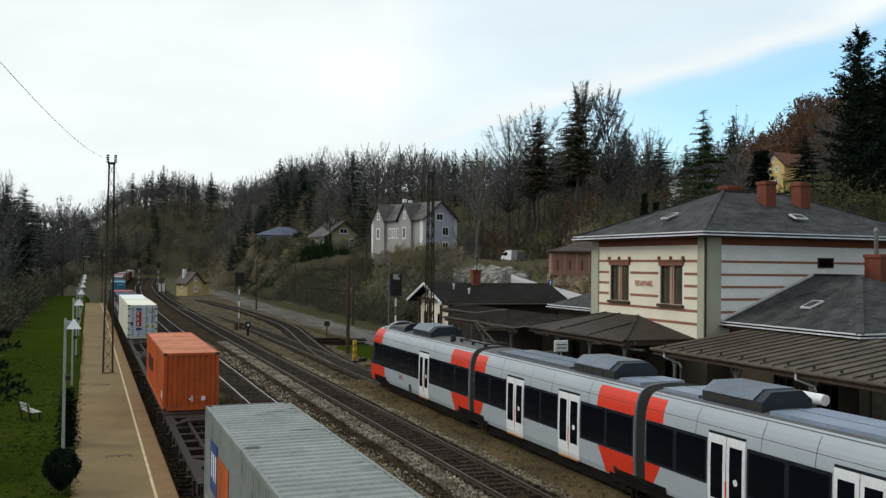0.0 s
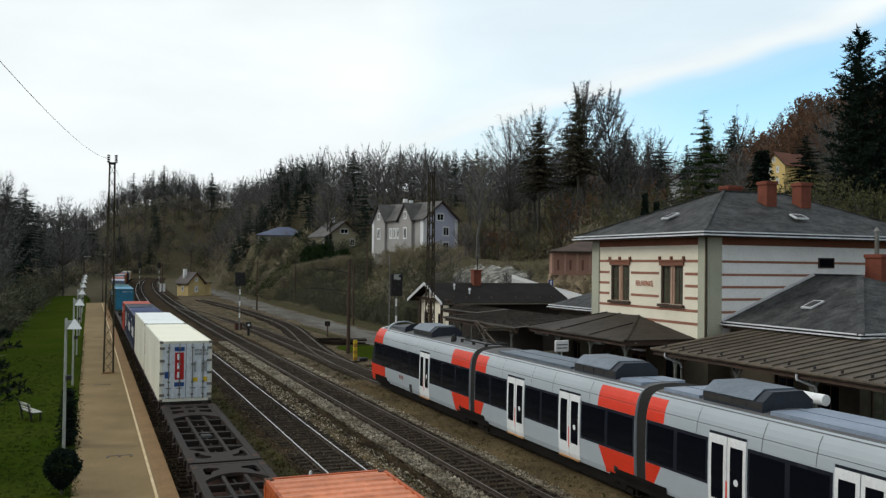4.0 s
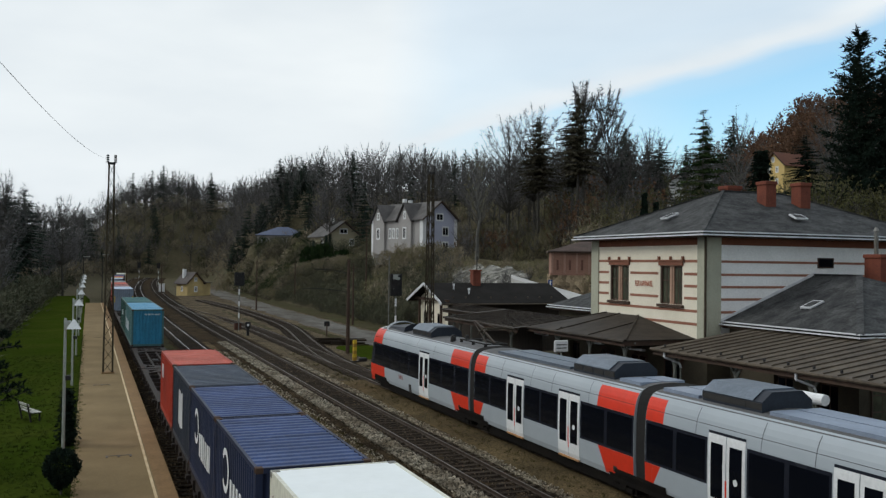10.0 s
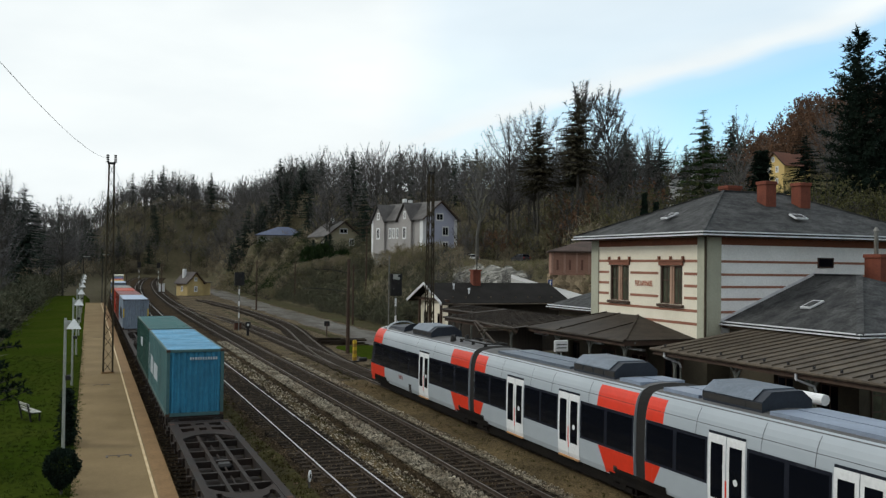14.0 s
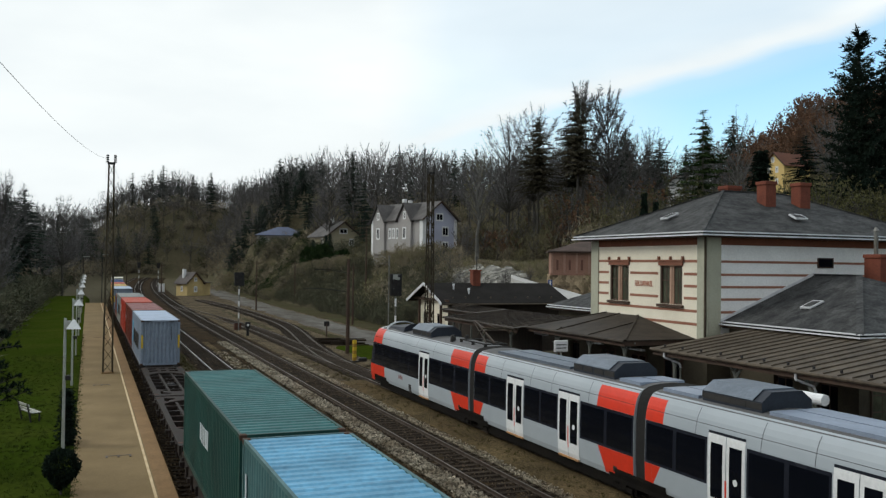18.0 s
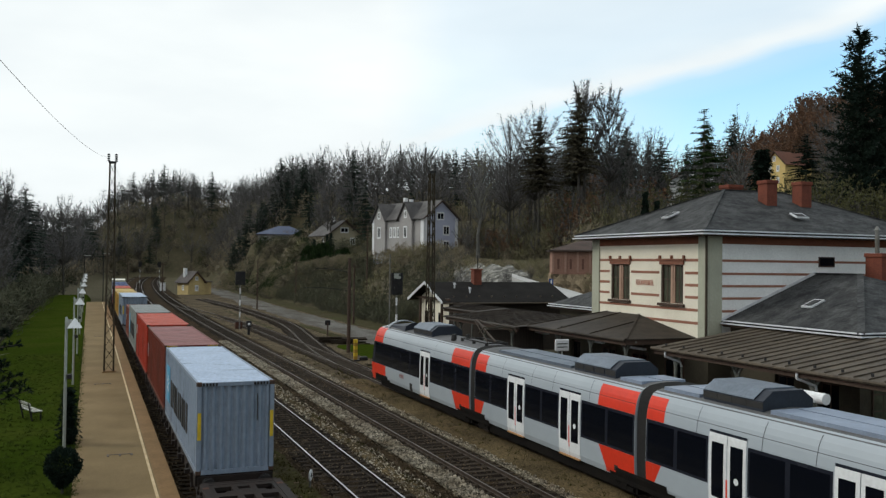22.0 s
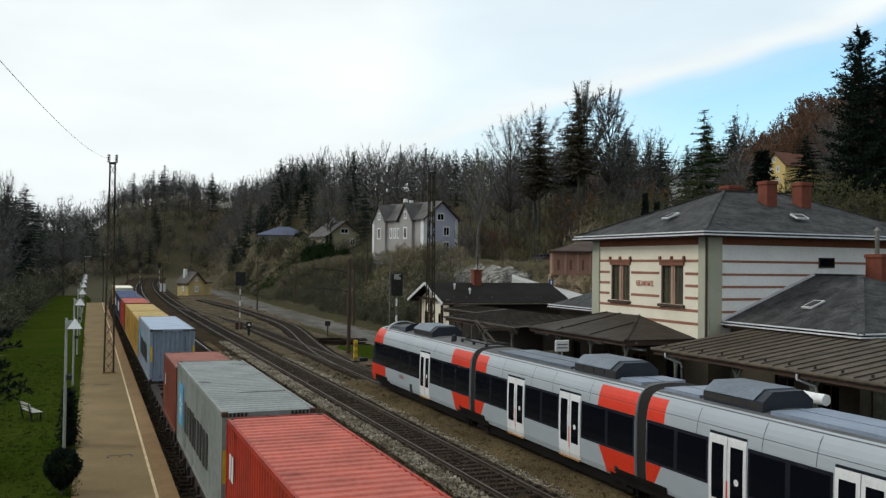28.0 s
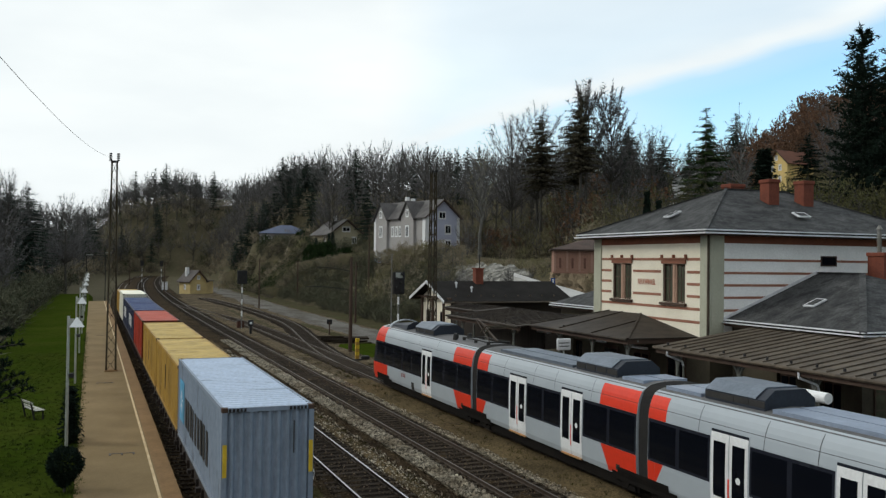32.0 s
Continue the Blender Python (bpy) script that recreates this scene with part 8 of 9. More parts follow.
def bush(seed, r=1.0, n=260, tall=1.0, size=0.28, lean=0.9, slim=0.16, loose=0.4):
    """A shrub of many short sprays around a few stems."""
    rnd = random.Random(seed)
    TV, TF, CV, CF = [], [], [], []
    for i in range(6):
        a = i * 1.05
        stem(TV, TF, (0, 0, -0.2), (0.5 * r * math.cos(a), 0.5 * r * math.sin(a), 0.8 * r * tall), 0.04 * r, 0.012, 3)
    for i in range(n):
        a, u = rnd.uniform(0, 2 * math.pi), rnd.random() ** 0.5
        z = rnd.random() ** 0.8
        rad = r * u * math.sqrt(max(0.05, 1 - (z - 0.35) ** 2 / 0.5)) * rnd.uniform(0.8, 1.1)
        p = Vector((rad * math.cos(a), rad * math.sin(a), z * r * 1.5 * tall))
        d = wander(Vector((math.cos(a) * 0.5, math.sin(a) * 0.5, lean)), rnd, loose)
        sliver(CV, CF, p, d, size * rnd.uniform(0.8, 1.9), size * slim, rnd)
    return (TV, TF), (CV, CF)


def arrays(vf):
    v, f = vf
    tris = [(q[0], q[k], q[k + 1]) for q in f for k in range(1, len(q) - 1)]
    return np.array([tuple(p) for p in v], float), np.array(tris, np.int64)


def plant(name, kind, label, category, m, bark, leaves, group=""):
    """A plant as a thing: trunk and crown."""
    t = thing(name, m, label, category, group)
    (tv, tf), (cv, cf) = kind
    a = new("trunk", from_arrays("trunk", [tuple(p) for p in tv], tf, bark))
    b = new("crown", from_arrays("crown", [tuple(p) for p in cv], cf, leaves))
    a.parent = b.parent = t
    return t


def spread_stuff(name, kinds, spots, mats, label, category):
    """Many plants of a few kinds joined into one object of trunks and crowns. spots: (x, y, z, size, turn, kind)."""
    for which, mat in enumerate(mats):
        vs, fs, k = [], [], 0
        for x, y, z, s, a, i in spots:
            v, f = kinds[i][which]
            c_, s_ = math.cos(a), math.sin(a)
            w = np.empty_like(v)
            w[:, 0] = (v[:, 0] * c_ - v[:, 1] * s_) * s + x
            w[:, 1] = (v[:, 0] * s_ + v[:, 1] * c_) * s + y
            w[:, 2] = v[:, 2] * s + z
            vs.append(w)
            fs.append(f + k)
            k += len(v)
        nm = name if which else name + "_trunks"
        vs, fs = np.concatenate(vs), np.concatenate(fs)
        me = bpy.data.meshes.new(nm)
        me.vertices.add(len(vs))
        me.vertices.foreach_set("co", vs.ravel())
        me.loops.add(fs.size)
        me.loops.foreach_set("vertex_index", fs.ravel().astype(np.int32))
        me.polygons.add(len(fs))
        me.polygons.foreach_set("loop_start", np.arange(0, fs.size, 3, dtype=np.int32))
        me.update(calc_edges=True)
        me.materials.append(mat)
        tagged(new(nm, me), label if which else label.replace(" of ", " and trunks of ", 1), category, kind="stuff")


BARE = [bare_tree(s, 16, 27, 26, wide=w, fine=1.3) for s, w in ((11, 0.27), (12, 0.32), (13, 0.24))] + [bare_tree(s, 16, 18, 20, fine=1.8, wide=0.32) for s in (14, 15)]
SPRUCE = [conifer(s, 18, 0.17, 20, 7, ragged=0.5, shape=0.55) for s in (21, 22, 23)]
RUST = [bare_tree(s, 14.2, 22, 8, leaf=0.46, wide=0.38, low=0.2) for s in (31, 32)]
SCRUB = [bush(s, 1.5, 210, 1.1, 0.36, slim=0.078, lean=0.7, loose=0.7) for s in (41, 42, 43)] + [bush(s, 1.5, 110, 1.1, 0.50, slim=0.14, lean=0.5, loose=0.8) for s in (44, 45, 46)]
BUDS = [bare_tree(s, 14.2, 24, 10, leaf=0.19, wide=0.38, low=0.12) for s in (33, 34)]
FAR = dict(buds=[tuple(arrays(q) for q in k) for k in BUDS], bare=[tuple(arrays(q) for q in k) for k in BARE], spruce=[tuple(arrays(q) for q in k) for k in SPRUCE],
           rust=[tuple(arrays(q) for q in k) for k in RUST], scrub=[tuple(arrays(q) for q in k) for k in SCRUB])
# open sightlines to the houses: no tall trees in the wedges before them
CLEAR = ((15.9, 24.6, 186), (11.0, 16.5, 215), (8.6, 13.2, 285), (41.8, 45.4, 212), (36.0, 38.8, 218), (19.5, 31.0, 143), (24.6, 38.5, 172), (31.0, 52.0, 140))


def clear(x, y):
    az, r = math.degrees(math.atan2(x, y)), math.hypot(x, y)
    return any(a < az < b and r < q for a, b, q in CLEAR)


rnd = random.Random(77)
spots = dict(bare=[], spruce=[], rust=[], scrub=[], green=[], shade=[])
tries = 0
while tries < 4000:
    tries += 1
    az = rnd.uniform(-10, 52)
    r = math.sqrt(rnd.uniform(75 ** 2, (345 if az > 14 else 600) ** 2))
    x, y = r * math.sin(radians(az)), r * math.cos(radians(az))
    d = x - bend(min(y, 520))
    foot = 42 if y > 100 else 46 + (100 - y) * 0.22
    if -11 < d < foot and y < 455:
        continue
    near_edge = (d - foot) if d > 0 else (-11 - d)
    if y < 190 and 0 <= near_edge < 26 and d > 0 and rnd.random() < 0.75:
        continue
    if clear(x, y) or y < 60:
        continue
    if any((x - p[0]) ** 2 + (y - p[1]) ** 2 < 38 for q in ("bare", "spruce", "rust") for p in spots[q][-400:]):
        continue
    z = height(x, y) - 0.3
    a = rnd.uniform(0, 6.28)
    brown = az > 40 and r > 190 or (az > 31 and rnd.random() < 0.16)
    con = 0.5 + 0.5 * noise.noise((x * 0.02, y * 0.02, 9))
    if brown and rnd.random() < 0.8:
        spots["rust"].append((x, y, z, rnd.uniform(0.75, 1.15), a, rnd.randrange(2)))
    elif rnd.random() < (0.06 + 0.5 * max(0, con - 0.55)) * (1.6 if az > 28 else 1) + (0.10 if d < 0 else 0):
        spots["spruce"].append((x, y, z, rnd.uniform(0.6, 1.0), a, rnd.randrange(3)))
    else:
        spots["bare"].append((x, y, z, rnd.uniform(0.76, 1.15) * (1.16 if 11 < az < 21 and r > 185 else 1), a, rnd.randrange(3) if r < 290 else rnd.randrange(3, 5)))
tries = 0
while tries < 2600:
    tries += 1
    r = math.sqrt(rnd.uniform(60 ** 2, 330 ** 2)) if tries < 1500 else rnd.uniform(90, 240)
    az = rnd.uniform(-12, 52)
    x, y = r * math.sin(radians(az)), r * math.cos(radians(az))
    d = x - bend(min(y, 520))
    foot = 38.5 if y > 100 else 46 + (100 - y) * 0.2
    if -9 < d < foot or (44 < x < 66 and 74 < y < 126):
        continue
    if 54 < x < 72 and 156 < y < 182:
        continue
    size = rnd.uniform(0.6, 1.7)
    if 12.5 < az < 17.5 and 150 < r < 212:
        size = min(size, 0.6)
    if 8 < az < 13.5 and 228 < r < 262:
        size = min(size, 0.6)
    if 20.5 < az < 30.5 and r < (143 if az < 25 else 120):
        if rnd.random() < 0.8:
            continue
        size = 0.45
    kind = "shade" if d < 0 else "green" if (az > 30 or rnd.random() < 0.35) and d > 0 else "scrub"
    spots[kind].append((x, y, height(x, y) - 0.2, size, rnd.uniform(0, 6.28), rnd.randrange(3) + (3 if r > 215 else 0)))
for i in range(980):            # budding scrub on the bank behind the station
    az, r = rnd.uniform(25, 51), rnd.uniform(78, 178)
    x, y = r * math.sin(radians(az)), r * math.cos(radians(az))
    if x < 50 + (100 - y) * 0.2 or (az > 38.5 and r > 145) or (az < 31.5 and r < 148):
        continue
    spots["green" if rnd.random() < 0.62 else "scrub"].append((x, y, height(x, y) - 0.2, rnd.uniform(0.8, 1.8), rnd.uniform(0, 6.28), rnd.randrange(3)))
for i in range(330):            # woods on the closing hill
    az, r = rnd.uniform(-1.5, 13.5), rnd.uniform(390, 600)
    x, y = r * math.sin(radians(az)), r * math.cos(radians(az))
    if y < 445 and -12 < x - bend(y) < 38:
        continue
    spots["bare" if rnd.random() < 0.93 else "spruce"].append((x, y, height(x, y) - 0.5, rnd.uniform(0.9, 1.4), rnd.uniform(0, 6.28), 0))
    if spots["bare"][-1][0] == x:
        spots["bare"][-1] = (*spots["bare"][-1][:5], 3 + i % 2)
    spots["scrub"].append((x + 4, y - 6, height(x + 4, y - 6) - 0.3, rnd.uniform(1.6, 2.6), rnd.uniform(0, 6.28), rnd.randrange(3)))
for i in range(260):            # low scrub above the rock face
    az, r = rnd.uniform(23.5, 32), rnd.uniform(126, 178)
    x, y = r * math.sin(radians(az)), r * math.cos(radians(az))
    if 50 < x < 63 and 106 < y < 143:
        continue
    spots["scrub" if rnd.random() < 0.6 else "green"].append((x, y, height(x, y) - 0.2, rnd.uniform(0.5, 1.1), rnd.uniform(0, 6.28), rnd.randrange(3)))
for i in range(380):            # scrub on the bank below the low house
    az, r = rnd.uniform(6.5, 13), rnd.uniform(190, 252)
    x, y = r * math.sin(radians(az)), r * math.cos(radians(az))
    if x - bend(y) > 34.5:
        spots["scrub" if rnd.random() < 0.7 else "green"].append((x, y, height(x, y) - 0.2, rnd.uniform(0.6, 1.3), rnd.uniform(0, 6.28), rnd.randrange(3)))
for i in range(130):            # rough growth round the low house
    az, r = rnd.uniform(7.5, 14), rnd.uniform(236, 282)
    x, y = r * math.sin(radians(az)), r * math.cos(radians(az))
    if 45 < x < 61 and 257 < y < 275:
        continue
    spots["scrub" if rnd.random() < 0.7 else "green"].append((x, y, height(x, y) - 0.2, rnd.uniform(0.4, 0.8) if y < 266 else rnd.uniform(1.2, 2.2), rnd.uniform(0, 6.28), rnd.randrange(3)))
for i in range(46):             # scrub on the terrace's steep edge
    x, y = rnd.uniform(40.5, 47.0), rnd.uniform(248, 262)
    spots["scrub" if i % 3 else "green"].append((x, y, height(x, y) - 0.2, rnd.uniform(0.9, 1.7), rnd.uniform(0, 6.28), rnd.randrange(3)))
for i in range(110):            # young trees before the tall ones
    az, r = rnd.uniform(23, 38), rnd.uniform(146, 176)
    x, y = r * math.sin(radians(az)), r * math.cos(radians(az))
    if i % 4:
        spots["bare"].append((x, y, height(x, y) - 0.2, rnd.uniform(0.3, 0.52), rnd.uniform(0, 6.28), rnd.randrange(3)))
    else:
        spots["rust"].append((x, y, height(x, y) - 0.2, rnd.uniform(0.3, 0.5), rnd.uniform(0, 6.28), rnd.randrange(2)))
for i in range(230):            # the brown beech hill
    az, r = rnd.uniform(41.2, 50), rnd.uniform(215, 345)
    x, y = r * math.sin(radians(az)), r * math.cos(radians(az))
    spots["rust"].append((x, y, height(x, y) - 0.3, rnd.uniform(0.6, 1.0), rnd.uniform(0, 6.28), rnd.randrange(2)))
for i in range(420):            # thick young growth on the bends of the valley
    y, d = rnd.uniform(200, 480), rnd.uniform(37, 85) if rnd.random() < 0.7 else -rnd.uniform(9, 40)
    x = d + bend(y)
    if not clear(x, y) or rnd.random() < 0.4:
        spots["scrub"].append((x, y, height(x, y) - 0.2, rnd.uniform(1.0, 2.3), rnd.uniform(0, 6.28), rnd.randrange(3, 6)))
for i in range(150):
    y, d = rnd.uniform(215, 470), rnd.uniform(38, 75) if rnd.random() < 0.75 else -rnd.uniform(10, 40)
    x = d + bend(y)
    if not clear(x, y):
        spots["bare"].append((x, y, height(x, y) - 0.3, rnd.uniform(0.45, 0.85), rnd.uniform(0, 6.28), rnd.randrange(3)))
rnd = random.Random(98)
for i in range(34):             # bare shrubs before the rock face
    f = rnd.random()
    x, y = 50.2 + 6.0 * f + rnd.uniform(-1.5, 0.6), 127.5 - 21.0 * f + rnd.uniform(-1, 2)
    spots["bare"].append((x, y, height(x, y) - 0.2, rnd.uniform(0.14, 0.26), rnd.uniform(0, 6.28), rnd.randrange(3)))
for i in range(190):            # low growth on the open bank above it
    az, r = rnd.uniform(21.5, 31), rnd.uniform(137, 158)
    x, y = r * math.sin(radians(az)), r * math.cos(radians(az))
    if i % 4:
        spots["scrub"].append((x, y, height(x, y) - 0.2, rnd.uniform(0.5, 1.2), rnd.uniform(0, 6.28), rnd.randrange(3)))
    else:
        spots["bare"].append((x, y, height(x, y) - 0.2, rnd.uniform(0.15, 0.34), rnd.uniform(0, 6.28), rnd.randrange(3)))
rnd = random.Random(99)
for i in range(170):            # thick scrub at the foot of the closing hill
    az, r = rnd.uniform(1.0, 9.5), rnd.uniform(425, 500)
    x, y = r * math.sin(radians(az)), r * math.cos(radians(az))
    if y > 446 or x - bend(y) > 38:
        spots["scrub" if i % 3 else "shade"].append((x, y, height(x, y) - 0.3, rnd.uniform(1.4, 2.4), rnd.uniform(0, 6.28), rnd.randrange(3)))
rnd = random.Random(97)
for i in range(60):             # bushes below the villa
    x = rnd.uniform(52, 60.5)
    y = 155.5 + (x - 60.6) * 0.3 - rnd.uniform(0, 6)
    spots["green" if i % 3 == 0 else "scrub"].append((x, y, height(x, y) - 0.2, rnd.uniform(0.9, 1.7), rnd.uniform(0, 6.28), rnd.randrange(3)))
budding = []
for i in range(120):            # young trees in bud behind the station
    az = rnd.uniform(32.5, 52)
    r = rnd.uniform(80, 93) if az > 44.5 else rnd.uniform(112, 142)
    x, y = r * math.sin(radians(az)), r * math.cos(radians(az))
    z = height(x, y) - 0.2
    top = 7.9 + r * (rnd.uniform(0.075, 0.108) if az > 36 else rnd.uniform(0.05, 0.08))
    if top - z > 2.0:
        budding.append((x, y, z, (top - z) / 14.2, rnd.uniform(0, 6.28), rnd.randrange(2)))
rnd = random.Random(95)
for i in range(420):            # dark evergreen growth on the bank below the low house
    az, r = rnd.uniform(6.5, 13.5), rnd.uniform(196, 262)
    x, y = r * math.sin(radians(az)), r * math.cos(radians(az))
    if x - bend(y) > 35 and not (az > 10.6 and r > 226) and not (44 < x < 61 and 250 < y < 277) and not (50 < x < 64 and 200 < y < 222):
        spots["shade"].append((x, y, height(x, y) - 0.2, rnd.uniform(0.7, 1.5), rnd.uniform(0, 6.28), rnd.randrange(3)))
for i in range(26):             # the dark grove behind it
    az, r = rnd.uniform(8.3, 13.6), rnd.uniform(281, 312)
    x, y = r * math.sin(radians(az)), r * math.cos(radians(az))
    spots["spruce"].append((x, y, height(x, y) - 0.3, rnd.uniform(0.62, 1.02), rnd.uniform(0, 6.28), rnd.randrange(3)))
rnd = random.Random(93)
for i in range(420):            # olive thicket at the foot of the tall trees
    az, r = rnd.uniform(27.5, 47), rnd.uniform(128, 157)
    if az > 37.5:
        r -= min(22, (az - 37.5) * 5)
    x, y = r * math.sin(radians(az)), r * math.cos(radians(az))
    spots["green" if rnd.random() < 0.4 else "scrub"].append((x, y, height(x, y) - 0.2, rnd.uniform(0.7, 2.3) + max(0, r - 140) * 0.05, rnd.uniform(0, 6.28), rnd.randrange(3)))
for kind in ("scrub", "green", "bare"):      # the gardens before the two small houses are kept low
    low = []
    for s in spots[kind]:
        az, r = math.degrees(math.atan2(s[0], s[1])), math.hypot(s[0], s[1])
        garden = (13.8 < az < 17.3 and 186 < r < 216) or (9.8 < az < 13.2 and 240 < r < 268)
        if not garden:
            low.append(s)
        elif kind != "bare":
            low.append((*s[:3], min(s[3], 0.38), *s[4:]))
    spots[kind] = low
def keeps_clear(s, tall):
    """Whether a plant stands off the lane and leaves the open strip before it low."""
    x, y, z, size = s[:4]
    away, _ = lane_near(x, y)
    if away > 30:
        return True
    az = math.degrees(math.atan2(x, y))
    before = 23.7 < az < 30.5 and x < 82 and (x - 62) * 0.25 + (y - 120) * 0.17 < 7.4 and y < 152
    return away > 2.6 + size * (1.0 if tall < 5 else 2.5) and (not before or z + size * tall < 8.25 or math.hypot(x, y) > 170)


for kind, tall in (("scrub", 2.0), ("green", 2.0), ("shade", 2.0), ("bare", 16.0), ("rust", 14.0), ("spruce", 18.0)):
    spots[kind] = [s for s in spots[kind] if keeps_clear(s, tall)]
budding = [s for s in budding if keeps_clear(s, 14.2)]
rnd = random.Random(91)
for i in range(150):            # hedge on the lane's lower side where it passes the villa
    p, q = lane_at(94.0 + 0.32 * i), lane_at(94.5 + 0.32 * i)
    side = Vector((q.y - p.y, p.x - q.x, 0)).normalized()
    p = p - side * rnd.uniform(3.7, 5.6)
    spots["green" if i % 3 == 0 else "scrub"].append((p.x, p.y, height(p.x, p.y) - 0.3, rnd.uniform(0.85, 1.2), rnd.uniform(0, 6.28), rnd.randrange(3)))
for i in range(16):             # its near end
    az, r = rnd.uniform(21.8, 23.9), rnd.uniform(141, 151)
    x, y = r * math.sin(radians(az)), r * math.cos(radians(az))
    spots["green" if i % 2 else "scrub"].append((x, y, height(x, y) - 0.3, rnd.uniform(0.8, 1.1), rnd.uniform(0, 6.28), rnd.randrange(3)))
for i in range(130):            # young olive and brown growth on the lane's upper side
    s_ = rnd.uniform(52, 96)
    p, q = lane_at(s_), lane_at(s_ + 0.5)
    side = Vector((q.y - p.y, p.x - q.x, 0)).normalized()
    k = rnd.uniform(4.5, 13)
    p = p + side * k
    z = height(p.x, p.y) - 0.2
    if i % 2:
        spots["green" if i % 6 == 1 else "scrub"].append((p.x, p.y, z, rnd.uniform(0.8, 1.5 if k < 7 else 2.2), rnd.uniform(0, 6.28), rnd.randrange(3)))
    elif i % 4 and k > 5.5:
        budding.append((p.x, p.y, z, rnd.uniform(0.35, 0.85), rnd.uniform(0, 6.28), rnd.randrange(2)))
    elif k > 5.5:
        spots["bare" if i % 8 else "rust"].append((p.x, p.y, z, rnd.uniform(0.4, 0.8), rnd.uniform(0, 6.28), rnd.randrange(2)))
for i in range(110):            # brush on the open bank below it
    x, y = rnd.uniform(60, 72), rnd.uniform(108, 140)
    z = height(x, y) - 0.1
    if lane_near(x, y)[0] > 4 and z < 8.1 and not (x - 57.2) * 0.906 + (y - 108) * 0.42 < 2.0:
        spots["scrub" if i % 3 else "green"].append((x, y, z, min(0.7, (8.4 - z) / 1.9), rnd.uniform(0, 6.28), rnd.randrange(3)))
spread_stuff("woods", FAR["bare"], spots["bare"], (VG["bark"], VG["twig"]), "woods of bare grey-brown trees on the slopes", "woods")
spread_stuff("spruce_woods", FAR["spruce"], spots["spruce"], (VG["bark"], VG["spruce"]), "stands of dark green spruce on the slopes", "woods")
spread_stuff("autumn_woods", FAR["rust"], spots["rust"], (VG["bark"], VG["rusty"]), "hillside of rust brown autumn trees", "woods")
spread_stuff("budding_trees", FAR["buds"], budding, (VG["bark"], VG["bud"]), "thicket of young budding olive green trees", "woods")
spread_stuff("scrub", FAR["scrub"], spots["scrub"], (VG["bark"], VG["scrub"]), "thickets of olive brown scrub on the slopes", "scrub")
spread_stuff("shady_scrub", FAR["scrub"], spots["shade"], (VG["bark"], VG["ivy"]), "dark evergreen thickets of the shady slope", "scrub")
under = []
rnd = random.Random(89)
while len(under) < 1400:        # dull undergrowth on the bank below the three houses
    az, r = rnd.uniform(6.5, 22.5), rnd.uniform(112, 258)
    x, y = r * math.sin(radians(az)), r * math.cos(radians(az))
    if x - bend(y) < 36.2 or (az > 17.5 and r > 158) or lane_near(x, y)[0] < 3.5 or (az < 11 and r < 180):
        continue
    if (44 < x < 63 and y > 254) or (52 < x < 64 and 203 < y < 222):
        continue
    under.append((x, y, height(x, y) - 0.15, rnd.uniform(0.45, 1.15), rnd.uniform(0, 6.28), rnd.randrange(3)))
spread_stuff("undergrowth", FAR["scrub"], under, (VG["bark"], VG["brake"]), "dull olive undergrowth on the bank below the houses", "scrub")
spread_stuff("green_scrub", FAR["scrub"], spots["green"], (VG["bark"], VG["green"]), "thickets of budding yellow-green scrub", "scrub")


def up_to(name, kind, base_h, x, y, top, label, category, bark, leaves, turn=0.0, wide=1.0):
    """A single tree whose top reaches the height top."""
    z = height(x, y) - 0.2
    s = (top - z) / base_h
    t = plant(name, kind, label, category, pose(x, y, z, 0, 0, turn) @ Matrix.Diagonal((s * wide, s * wide, s, 1)), bark, leaves)
    return t


BIG = bare_tree(51, 17.6, 100, 26, wide=0.155, low=0.40, short=0.75, fine=1.3)
BIG2 = bare_tree(52, 17.6, 100, 26, wide=0.17, low=0.36, short=0.75, fine=1.3)
ROUND = bare_tree(59, 17.6, 110, 26, wide=0.27, low=0.30, short=1.1, fine=0.8)
TALLC = conifer(53, 20, 0.17, 36, 11, ragged=0.55, shape=0.6, fine=0.75)
HIGHC = conifer(53, 20, 0.19, 26, 11, start=0.48, ragged=0.6, shape=0.6, fine=0.75)
NEARC = fir(54, 20)
OPENC = conifer(55, 20, 0.22, 17, 8, start=0.15, droop=0.2, ragged=0.45)
THIN = bare_tree(56, 17.6, 36, 14, wide=0.15, low=0.3, short=0.8)
for x, y, top, turn in ((71.9, 66.2, 32.3, 0), (75.4, 65.2, 31.4, 70)):
    up_to("spruce", NEARC, 20, x, y, top, "huge ragged dark spruce behind the station", "tree", VG["bark"], VG["dark"], turn, 1.0)
up_to("tree", BIG, 17.6, 86.0, 142.6, 43.6, "tall bare tree with a domed crown", "tree", VG["bark"], VG["twig"])
up_to("tree", BIG2, 17.6, 90.6, 141.5, 43.2, "tall bare tree with a domed crown", "tree", VG["bark"], VG["twig"], 40)
up_to("spruce", HIGHC, 20, 82.0, 138.0, 39.5, "tall dark spruce with a bare lower trunk", "tree", VG["bark"], VG["fir"])
up_to("spruce", HIGHC, 20, 78.2, 146.0, 36.0, "tall dark spruce with a bare lower trunk", "tree", VG["bark"], VG["fir"], 50)
up_to("spruce", HIGHC, 20, 88.0, 150.0, 36.0, "tall dark spruce with a bare lower trunk", "tree", VG["bark"], VG["fir"], 110)
up_to("larch", OPENC, 20, 90.6, 113.9, 33.8, "open-branched green conifer above the station roof", "tree", VG["bark"], VG["ivy"])
